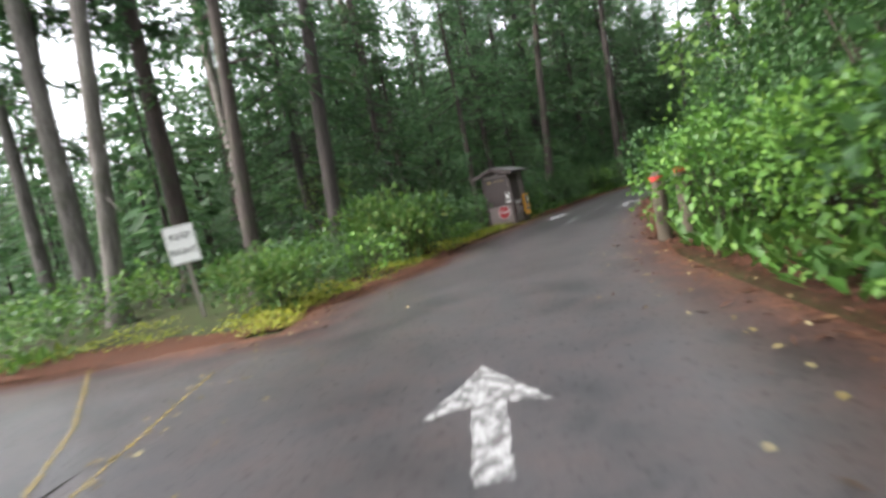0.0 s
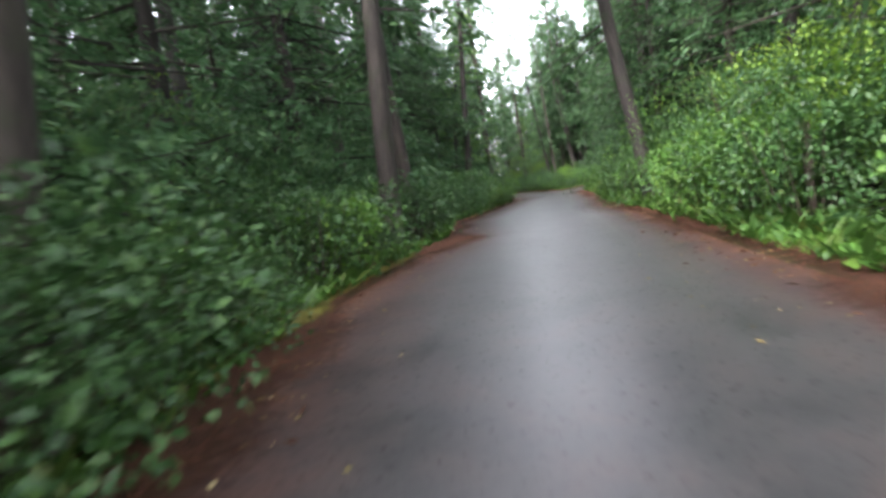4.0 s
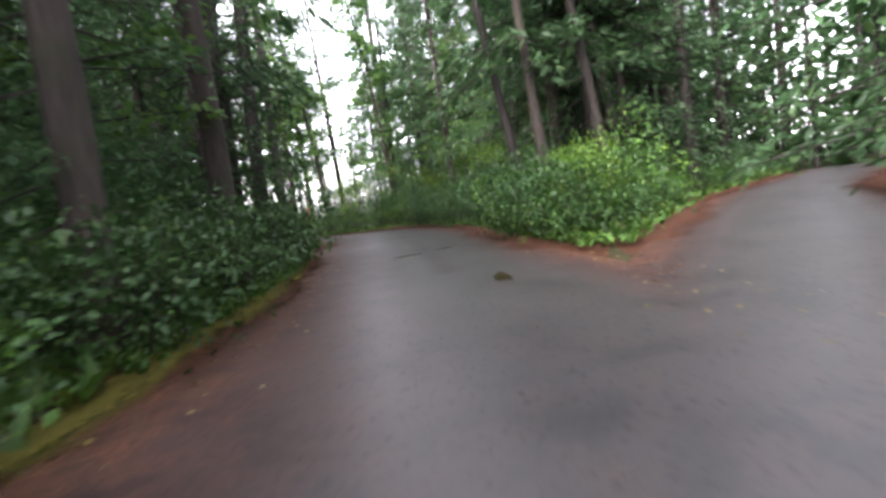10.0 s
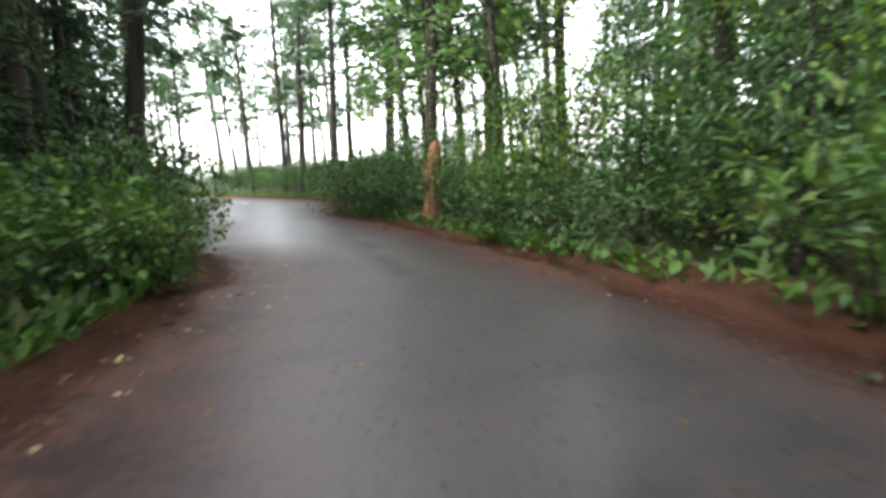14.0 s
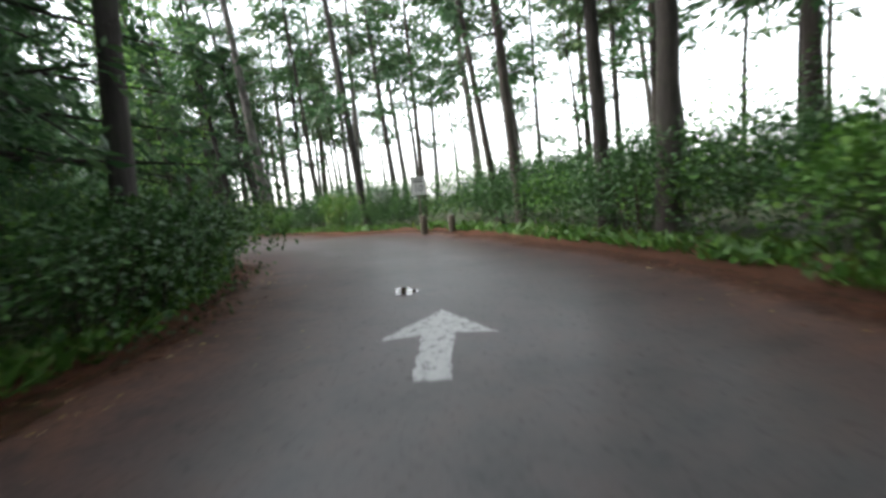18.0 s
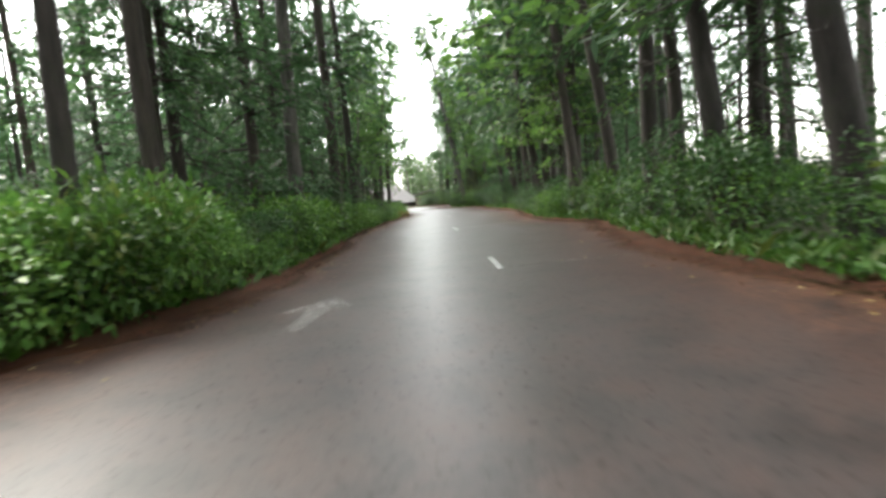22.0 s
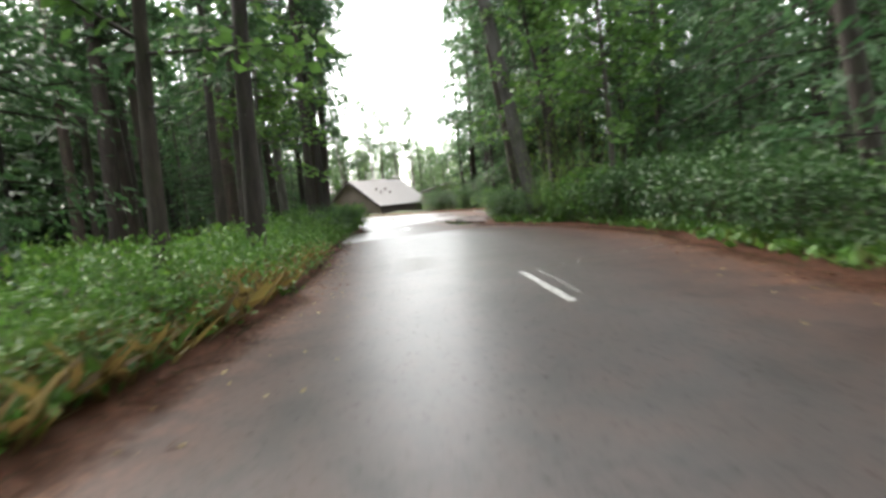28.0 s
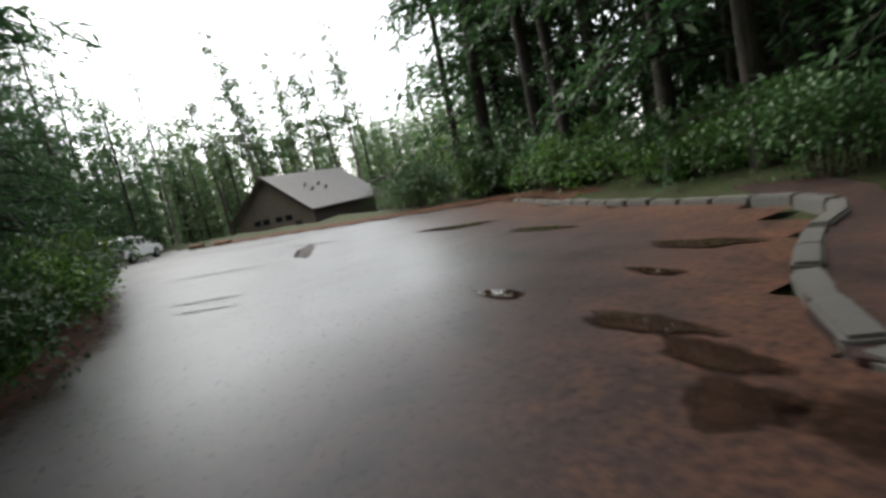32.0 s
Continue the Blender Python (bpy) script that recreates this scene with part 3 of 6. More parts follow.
# ---- trees ----
def conifer_crown(r, height, base, reach, count, twig, wide, droop, lean):
    z = base + (height - base) * r.random(count) ** 0.85
    az = r.random(count) * 2 * np.pi
    rel = (z - base) / (height - base)
    ln = reach * (1 - rel) ** 0.75 * (0.65 + 0.5 * r.random(count)) + 0.25
    roots, dirs, norms, sticks = [], [], [], []
    for h, a, l in zip(z, az, ln):
        o = np.array([np.cos(a), np.sin(a), 0.0])
        side = np.array([-o[1], o[0], 0.0])
        root = np.array([lean[0] * h * h, lean[1] * h * h, h])
        k = max(3, int(l / (0.15 if twig > 0.3 else 0.095)))
        tip_up = r.normal(0, 0.22)
        u = np.linspace(0.12, 1.0, k)
        pts = root + o * (u * l)[:, None] + np.array([0, 0, 1.0]) * ((0.12 + tip_up) * u * l - droop * (u * l) ** 2 / max(l, 0.5))[:, None]
        tip = pts[-1]
        sticks.append(tube([root, tip], [0.012 + 0.011 * l, 0.004], 3))
        for sgn in (-1, 1, 0):
            jit = r.standard_normal((k, 3)) * 0.45
            d = o * (0.75 if sgn else 1.1) + side * sgn * 0.9 + jit - np.array([0, 0, 0.35 + droop])
            roots.append(pts + r.standard_normal((k, 3)) * np.array([0.1, 0.1, 0.16]))
            dirs.append(d)
            norms.append(np.array([0, 0, 1.0]) + r.standard_normal((k, 3)) * 0.75)
    p, d, n = np.concatenate(roots), np.concatenate(dirs), np.concatenate(norms)
    size = twig * (0.6 + 0.7 * r.random(len(p)))
    return leaves_of(p, d, n, size, size * wide, 0.12), joined(sticks)


def trunk_mesh(r, height, radius, lean, dead=10, n=10):
    z = np.array([-0.4, 0.0, 0.35, 1.0, 2.5, 5, 8, 12, height * 0.75, height])
    z = np.unique(np.clip(z, None, height))
    rad = radius * (1 - 0.9 * np.clip(z / height, 0, 1) ** 0.9)
    rad = rad * np.where(z < 0.3, 1.45, np.where(z < 0.9, 1.15, 1.0))
    wob = np.cumsum(r.standard_normal((len(z), 2)) * 0.025, axis=0)
    pts = np.c_[lean[0] * z * np.abs(z) + wob[:, 0], lean[1] * z * np.abs(z) + wob[:, 1], z]
    pieces = [tube(pts, rad, n, 0.06, r)]
    for _ in range(dead):
        h = 1.2 + r.random() * min(8, height * 0.5)
        a = r.random() * 6.28
        o = np.array([np.cos(a), np.sin(a), -0.1 - 0.3 * r.random()])
        l = 0.5 + 1.2 * r.random()
        root = np.array([lean[0] * h * h, lean[1] * h * h, h])
        pieces.append(tube([root, root + o * l], [0.022, 0.004], 3))
    return pieces[0], pieces[1:]


def two_part(name, leafy, woody, leaf, wood):
    """Leaves and the sticks that bear them, as one crown."""
    v, f = joined([leafy, woody])
    me = mesh_of(name, v, f, leaf)
    me.materials.append(wood)
    me.polygons.foreach_set("material_index", np.r_[np.zeros(len(leafy[1]), np.int32), np.ones(len(woody[1]), np.int32)])
    return me


def make_tree(name, seed, height, radius, base, reach, count, twig, wide, droop, leaf, wood, label, category, lean=(0, 0), dead=10):
    r = np.random.default_rng(seed)
    root = tagged(new(name), label, category)
    stem, snags = trunk_mesh(r, height, radius, lean, dead)
    twigs, sticks = conifer_crown(r, height, base, reach, count, twig, wide, droop, lean)
    child("trunk", mesh_of("trunk", *stem, wood, True), root)
    child("crown", two_part("crown", twigs, joined([sticks] + snags), leaf, wood), root)
    return root


def make_broadleaf(name, seed, height, spread, count, leaf, wood, label, category, size=0.13):
    r = np.random.default_rng(seed)
    root = tagged(new(name), label, category)
    stems, tips = [], []
    for k in range(5):
        a = r.random() * 6.28
        l = height * (0.7 + 0.3 * r.random())
        o = np.array([np.cos(a), np.sin(a), 0]) * spread * 0.45
        p0 = o * 0.15
        mid, top = p0 + o * 0.5 + (0, 0, l * 0.5), p0 + o + (0, 0, l)
        stems.append(tube([p0 - (0, 0, 0.2), mid, top], [0.05, 0.03, 0.01], 6))
        for _ in range(7):
            u = 0.25 + 0.75 * r.random()
            q = p0 * (1 - u) + top * u
            w = q + r.standard_normal(3) * np.array([spread * 0.38, spread * 0.38, 0.35])
            w[2] = max(w[2], 0.3)
            stems.append(tube([q, w], [0.014, 0.005], 3))
            tips.append(w)
    tips = np.array(tips)
    c = tips[r.integers(0, len(tips), count)]
    off = r.standard_normal((count, 3)) * np.array([0.4, 0.4, 0.3]) * (spread / 2.2)
    p = c + off
    p[:, 2] = np.abs(p[:, 2])
    d = off + r.standard_normal((count, 3)) * 0.4 - (0, 0, 0.25)
    n = np.array([0, 0, 1.0]) + r.standard_normal((count, 3)) * 0.5
    s = size * (0.6 + 0.8 * r.random(count))
    main = joined([q for q in stems if len(q[0]) == 18])
    child("trunk", mesh_of("trunk", *main, wood, True), root)
    child("crown", two_part("crown", leaves_of(p, d, n, s, s * 0.62), joined([q for q in stems if len(q[0]) < 18]), leaf, wood), root)
    return root


def make_shrub(name, seed, count, leaf, label, size=0.12, tall=1.4, wide=0.95, aspect=0.6):
    """A mound of leafy shoots: a leaf shell over a dark tangle of stems."""
    r = np.random.default_rng(seed)
    blobs = r.standard_normal((9, 3)) * np.array([wide * 0.45, wide * 0.45, 0.0])
    rad = wide * (0.35 + 0.3 * r.random(9))
    blobs[:, 2] = tall * (0.35 + 0.3 * r.random(9))
    k = r.integers(0, 9, count)
    d = r.standard_normal((count, 3))
    d /= np.linalg.norm(d, axis=1, keepdims=True)
    d[:, 2] = np.abs(d[:, 2]) * np.where(r.random(count) < 0.75, 1, -1)
    shell = rad[k] * (0.55 + 0.55 * r.random(count) ** 0.5)
    p = blobs[k] + d * shell[:, None] * np.array([1, 1, tall / 1.5])
    p[:, 2] = np.where(p[:, 2] < 0.04, 0.04 + 0.25 * r.random(count), p[:, 2])
    ld = d + r.standard_normal((count, 3)) * 0.6 - (0, 0, 0.15)
    ln = d * 0.6 + np.array([0, 0, 0.9]) + r.standard_normal((count, 3)) * 0.35
    s = size * (0.6 + 0.8 * r.random(count))
    me = mesh_of(name, *leaves_of(p, ld, ln, s, s * aspect), leaf)
    ob = tagged(new(name, me), label, "shrub")
    st = []
    for _ in range(14):
        a = r.random() * 6.28
        e = np.array([np.cos(a), np.sin(a), 0]) * wide * 0.7 * r.random()
        st.append(tube([e * 0.25 - (0, 0, 0.25), e * 0.7 + (0, 0, tall * 0.4), e + (0, 0, tall * 0.75)], [0.012, 0.009, 0.004], 3))
    child("woody_base", mesh_of("woody_base", *joined(st), TWIG), ob)
    return ob


TALL = [make_tree("conifer", 21, 25, 0.27, 5.5, 3.0, 56, 0.52, 0.24, 0.18, NEEDLES, BARK_DARK, "tall dark conifer with a bare straight trunk", "tree"),
        make_tree("conifer", 22, 28, 0.33, 7.0, 3.3, 58, 0.55, 0.24, 0.2, NEEDLES, BARK_RED, "tall conifer with a reddish furrowed trunk", "tree"),
        make_tree("conifer", 23, 22, 0.2, 4.0, 2.5, 54, 0.5, 0.24, 0.22, NEEDLES, BARK_DARK, "slim dark conifer with dead lower twigs", "tree", (0.0006, 0.0003), 18),
        make_tree("conifer", 24, 26, 0.24, 8.0, 2.8, 50, 0.55, 0.24, 0.16, NEEDLES, BARK_PALE, "tall conifer with pale lichened bark", "tree", (-0.0005, 0.0004))]
LOW = [make_tree("hemlock", 31, 13, 0.17, 0.7, 2.9, 96, 0.24, 0.26, 0.3, NEEDLES_PALE, BARK_DARK, "young hemlock with drooping sprays to the ground", "tree", dead=0),
       make_tree("hemlock", 32, 17, 0.2, 1.2, 3.2, 106, 0.27, 0.26, 0.26, NEEDLES, BARK_DARK, "large spruce with dark drooping branches", "tree", dead=0),
       make_tree("hemlock", 33, 9, 0.11, 0.5, 2.2, 84, 0.2, 0.26, 0.34, NEEDLES_PALE, BARK_DARK, "small pale-green hemlock among the undergrowth", "tree", dead=0)]
GIANTS = [make_tree("hemlock", 34, 21, 0.28, 1.3, 4.6, 165, 0.27, 0.26, 0.24, NEEDLES, BARK_DARK, "large hemlock with dark layered boughs over the road", "tree", dead=0),
          make_tree("hemlock", 35, 18, 0.24, 0.9, 4.0, 160, 0.25, 0.26, 0.28, NEEDLES_PALE, BARK_DARK, "full grey-green hemlock with drooping boughs", "tree", dead=0)]
PINES = [make_tree("shore_pine", 41, 17, 0.16, 7.5, 1.7, 52, 0.5, 0.3, 0.02, PINE, BARK_DARK, "slender leaning shore pine with a sparse top", "tree", (0.006, 0.002), 14),
         make_tree("shore_pine", 42, 15, 0.13, 6.0, 1.5, 46, 0.45, 0.3, 0.05, PINE, BARK_DARK, "thin dark shore pine with dead twigs", "tree", (-0.004, 0.003), 16),
         make_tree("shore_pine", 43, 19, 0.2, 8.0, 1.9, 56, 0.5, 0.3, 0.02, PINE, BARK_PALE, "tall grey-barked leaning pine", "tree", (0.004, -0.004), 10)]
ALDERS = [make_tree("alder", 45, 13, 0.13, 3.2, 2.9, 62, 0.24, 0.62, 0.02, ALDER_LEAVES, BARK_DARK, "slender leaning alder with light green leaves", "tree", (0.012, 0.0), 3),
          make_tree("alder", 46, 11, 0.1, 2.4, 2.4, 56, 0.22, 0.62, 0.05, ALDER_LEAVES, BARK_PALE, "young alder with thin pale trunk", "tree", (0.008, 0.004), 3)]
BROAD = [make_broadleaf("understory_tree", 51, 4.6, 2.6, 3000, SHRUB_LIGHT, TWIG, "bright green broadleaf understory tree", "tree", 0.08),
         make_broadleaf("understory_tree", 52, 3.6, 2.3, 2300, SHRUB_DARK, TWIG, "dense dark-leaved tree of the understory", "tree", 0.07),
         make_broadleaf("understory_tree", 53, 6.2, 3.0, 2600, BRIGHT_LEAVES, TWIG, "tall yellow-green broadleaf tree", "tree", 0.09)]
SHRUBS = [make_shrub("shrub", 61, 2500, SHRUB_DARK, "dense dark glossy-leaved shrub beside the road", 0.066, 1.4, 0.95, 0.66),
          make_shrub("shrub", 62, 2500, SHRUB_DARK, "rounded evergreen shrub beside the road", 0.062, 1.3, 1.0, 0.66),
          make_shrub("shrub", 63, 2200, SHRUB_LIGHT, "fresh green broad-leaved shrub beside the road", 0.085, 1.4, 0.95, 0.75),
          make_shrub("shrub", 64, 1700, FERN, "light green feathery shrub beside the road", 0.13, 1.2, 1.0, 0.34)]
PROTOS = TALL + LOW + GIANTS + PINES + ALDERS + BROAD + SHRUBS
taken = {ob: False for ob in PROTOS}


def plant(ob, x, y, scale=1.0, turn=0.0, tilt=(0.0, 0.0), squash=1.0, z=None):
    """Put a prototype or a copy of it on the ground."""
    z = float(terrain([(x, y)])[0]) if z is None else z
    m = pose(x, y, z - 0.03, tilt[0], tilt[1], turn) @ Matrix.Diagonal((scale, scale, scale * squash, 1))
    if not taken[ob]:
        taken[ob] = True
        ob.matrix_basis = m
        return ob
    return copy_thing(ob, m)


# ---- where trees stand ----
stands = []  # x, y, radius kept free


def free(x, y, gap):
    return all((x - a) ** 2 + (y - b) ** 2 > (gap + g) ** 2 for a, b, g in stands)


# whole trees that stand out: x, y, prototype, scale, turn
GATE_TREES = [
    (1.9, 24.6, LOW[0], 1.0, 0), (4.3, 27, LOW[2], 0.9, 0), (-5, 22, LOW[1], 1.1, 60), (-2, 26.5, LOW[1], 1.0, 0), (-10.5, 16, TALL[3], 1.35, 0),
    (-9, 19.5, TALL[1], 1.1, 0), (-16, 15, PINES[2], 1.2, 0), (-13.5, 18.5, TALL[3], 0.8, 0), (17.2, 28, TALL[0], 1.0, 0), (16, 31.5, TALL[3], 0.9, 0)]
BEND_TREES = [
    (18.5, 44.8, LOW[1], 1.0, 0), (33, 63.6, LOW[0], 1.05, 20), (29.8, 120.2, LOW[1], 1.1, 0), (26.5, 122, LOW[1], 1.0, 60), (36.2, 116.6, LOW[1], 1.2, 60),
    (31, 116.5, LOW[1], 1.3, 20)]
LOT_SPRUCES = [
    (-47.5, 172.6, LOW[1], 1.4, 0), (-50.5, 176, LOW[1], 1.5, 40), (-44, 174, LOW[1], 1.3, 100), (-54, 178.5, LOW[1], 1.4, 70), (-47.5, 179, LOW[1], 1.5, 120),
    (-60.5, 174, LOW[1], 1.5, 0), (-63.5, 176.5, LOW[1], 1.5, 50), (-57, 173.2, LOW[1], 1.3, 90), (-58.5, 178, LOW[1], 1.6, 130), (-67, 181, LOW[1], 1.4, 130),
    (-97, 152, LOW[1], 1.3, 0), (-101, 156.5, LOW[1], 1.0, 0), (-99, 149, LOW[1], 1.5, 0), (-88, 148.4, LOW[1], 1.5, 70), (-81, 149.8, LOW[1], 1.5, 70),
    (-74, 151.4, LOW[1], 1.4, 30), (-104, 153, LOW[1], 1.2, 40), (-92, 146.5, LOW[1], 1.2, 40), (-110, 158, LOW[1], 0.8, 80), (-84, 147.5, LOW[1], 1.2, 10),
    (-77, 149.5, LOW[1], 1.1, 10), (-42, 179, LOW[1], 1.4, 10), (-38, 178, LOW[1], 1.3, 30)]
LOT_EDGE = [
    (-54.6, 155.6, TALL[0], 1.0, 0), (-54, 173.6, TALL[0], 1.1, 0), (-61.5, 171.9, TALL[2], 1.0, 0), (-95.5, 149.5, TALL[0], 0.95, 0), (-90, 148.6, TALL[2], 1.0, 0),
    (-103, 154.5, TALL[2], 0.8, 0), (-106, 160, TALL[3], 0.62, 0), (-70, 150.8, TALL[0], 1.0, 10), (-58.5, 154.6, GIANTS[0], 1.0, 20), (-65.5, 152.6, GIANTS[0], 1.1, 70), (-72.5, 151.0, GIANTS[1], 1.15, 140)]
HANGING = [(11.0, 132.4, TALL[2], 1.35, 0), (0.6, 138.8, TALL[2], 1.4, 120), (-5.0, 141.2, TALL[2], 1.25, 200), (13.4, 145.0, TALL[2], 1.35, 80), (4.6, 149.4, TALL[2], 1.35, 20),
           (8.6, 132.8, GIANTS[0], 0.75, 0), (-48.4, 155.9, TALL[1], 1.1, 40), (40.2, 77.8, LOW[0], 1.0, 10), (41.6, 83.2, LOW[1], 1.0, 70), (43.2, 90.4, LOW[1], 0.9, 130), (40.0, 91.0, LOW[0], 1.2, 0), (43.0, 97.0, LOW[1], 0.9, 20),
           (59.2, 89.6, GIANTS[0], 1.0, 0), (60.4, 94.4, GIANTS[1], 1.0, 60)]
FORK_SIDE = [(45.8, 58.7, GIANTS[0], 1.0, 30), (49.6, 61.0, GIANTS[0], 1.1, 90), (54.2, 63.8, GIANTS[1], 1.0, 150), (38.4, 70.2, LOW[0], 0.85, 0), (41.4, 76.4, LOW[1], 0.8, 40), (57.6, 77.6, GIANTS[0], 1.0, 0), (61.0, 79.0, GIANTS[0], 1.1, 70), (62.0, 75.6, TALL[0], 1.0, 0),
             (59.6, 73.2, TALL[0], 1.0, 50), (55.6, 76.8, TALL[1], 0.9, 0), (64.4, 78.0, TALL[2], 1.1, 0), (60.4, 81.8, TALL[0], 1.0, 10)]
CORNER = [(44.6, 56.6, LOW[1], 0.9, 0), (48.4, 60.0, LOW[1], 0.95, 80), (43.8, 54.6, GIANTS[0], 1.1, 30), (47.8, 57.4, GIANTS[0], 1.1, 90), (52.0, 60.6, GIANTS[1], 1.0, 90), (38.2, 68.6, TALL[2], 1.35, 0), (40.6, 72.2, TALL[2], 1.3, 40), (42.0, 53.6, LOW[1], 0.95, 140)]
RIGHT_OF_FORK = [(60.9, 71.4, GIANTS[0], 1.1, 0), (64.6, 71.6, TALL[0], 1.1, 40), (63.2, 68.2, GIANTS[0], 1.15, 80), (67.4, 74.4, GIANTS[0], 1.1, 130), (68.8, 70.6, TALL[0], 1.15, 0), (58.0, 66.4, TALL[1], 1.0, 20), (70.2, 77.2, GIANTS[0], 1.1, 60)]
BAY_SIDE = [(9.6, 135.6, TALL[2], 1.2, 30), (-12.4, 146.4, TALL[0], 1.15, 90)]
FRESH = [(-28.4, 161.4, BROAD[2], 0.72, 0), (-27.2, 161.0, BROAD[0], 0.75, 80), (-30.2, 162.6, BROAD[2], 0.7, 140), (54.2, 102.6, BROAD[2], 0.62, 20), (55.8, 101.4, BROAD[0], 0.7, 60), (53.6, 104.4, BROAD[0], 0.7, 170)]
SHADE = [(28.4, 41.2, LOW[1], 1.0, 0), (30.6, 43.6, LOW[1], 1.1, 50), (32.6, 46.2, LOW[1], 0.9, 110), (29.9, 39.6, LOW[1], 1.2, 160)]
BOUGHS = [(3.2, 27.2, GIANTS[1], 0.75, 0), (-0.9, 153.2, GIANTS[0], 0.9, 30),
          (-14.6, 158.4, GIANTS[1], 0.85, 60), (16.6, 145.2, GIANTS[0], 0.8, 100), (-56.2, 174.6, GIANTS[0], 1.1, 0),
          (-48.8, 170.6, GIANTS[0], 0.95, 50), (-41.5, 171.0, GIANTS[0], 1.0, 90), (57.0, 80.6, GIANTS[1], 1.0, 60), (57.4, 74.6, GIANTS[0], 1.0, 150), (39.2, 84.0, GIANTS[1], 1.0, 0), (36.4, 96.0, GIANTS[0], 1.0, 40)]
for x, y, ob, sc, tn in GATE_TREES + BEND_TREES + LOT_SPRUCES + LOT_EDGE + HANGING + FORK_SIDE + CORNER + SHADE + BOUGHS + RIGHT_OF_FORK + BAY_SIDE + FRESH:
    if paved([(x, y)])[0] < 0.9:
        continue
    plant(ob, x, y, sc, tn)
    stands.append((x, y, 0.9))

# single trunks beside the road: x, y, thickness, lean along x and y for each metre of height
NEAR_GATE = [(-4.6, 13.2, 0.4, 0.07, 0.03), (-8.4, 13.6, 0.35, 0.09, 0.05), (-2.9, 15.5, 0.48, 0.07, 0.02), (13.6, 38.6, 0.6, 0.05, -0.04), (6.6, 30.2, 0.55, 0.1, 0.02),
             (15.2, 40.4, 0.5, -0.04, 0.02), (22.8, 37.5, 0.55, -0.08, 0.1), (25.6, 53.4, 0.47, 0.08, -0.03), (-11.6, 17.4, 0.4, 0.06, 0.0), (-9.6, 20.5, 0.5, 0.03, 0.0)]
NEAR_FORK = [(44.0, 80.7, 0.6, 0.05, -0.01), (44.0, 85.1, 0.37, 0.06, -0.01), (46.0, 84.6, 0.38, 0.03, 0.0), (42.2, 76.8, 0.42, 0.02, 0.0), (58.4, 95.6, 0.45, 0.03, -0.02), (51.2, 74.2, 0.39, -0.08, 0.1),
             (50.0, 72.2, 0.37, -0.03, 0.05), (52.6, 71.9, 0.36, -0.05, 0.09), (54.2, 73.4, 0.45, -0.04, 0.06), (56.6, 74.4, 0.5, -0.04, 0.07), (58.8, 76.8, 0.45, 0.0, 0.03), (46.0, 93.2, 0.35, 0.08, 0.03), (56.6, 85.9, 0.42, -0.01, 0.01)]
NEAR_SEA = [(44.2, 102.7, 0.55, 0.07, 0.05), (42.5, 106.7, 0.6, 0.07, 0.04), (53.4, 103.4, 0.5, 0.03, 0.0), (46.9, 123.0, 0.55, 0.03, 0.02), (49.4, 118.8, 0.5, 0.02, 0.0), (38.7, 117.1, 0.45, 0.04, 0.04),
            (32.8, 135.4, 0.45, -0.07, -0.03), (42.4, 129.2, 0.41, -0.04, -0.02), (45.4, 125.6, 0.45, -0.02, 0.0), (50.1, 126.2, 0.53, 0.0, 0.0), (40.6, 132.6, 0.36, -0.1, -0.03)]
NEAR_BAYS = [(22.1, 141.2, 0.6, -0.05, -0.06), (17.8, 142.8, 0.5, -0.07, -0.09), (25.2, 142.6, 0.41, -0.04, -0.04), (32.9, 139.3, 0.37, -0.05, -0.02), (20.0, 143.0, 0.65, -0.1, -0.07), (15.6, 131.4, 0.38, 0.0, 0.03), (9.3, 132.1, 0.37, 0.0, 0.05),
             (5.8, 136.3, 0.42, 0.0, 0.03), (-3.3, 152.6, 0.5, -0.04, -0.05), (6.9, 147.8, 0.5, -0.05, -0.06), (10.2, 147.0, 0.5, -0.08, -0.09), (4.6, 147.4, 0.62, -0.05, -0.06), (-1.1, 151.4, 0.5, -0.09, -0.1), (0.4, 152.4, 0.36, -0.07, -0.08)]
NEAR_LOT = [(-3.2, 137.8, 0.39, 0.0, 0.04), (-5.6, 136.6, 0.39, 0.0, 0.03), (-2.6, 135.4, 0.38, -0.01, 0.06), (-16.4, 158.0, 0.5, -0.05, -0.08), (-12.4, 156.8, 0.55, -0.07, -0.1), (-11.8, 141.7, 0.37, 0.0, 0.02), (-15.8, 140.3, 0.36, -0.01, 0.05),
            (-15.2, 143.2, 0.48, 0.0, 0.04), (-17.4, 144.6, 0.46, 0.01, 0.04), (-33.3, 162.4, 0.5, -0.08, -0.13), (-19.4, 160.9, 0.4, -0.07, -0.12), (-7.3, 154.6, 0.48, -0.03, -0.04), (-27.5, 150.6, 0.5, -0.02, 0.06), (-32.4, 150.0, 0.36, -0.01, 0.04)]
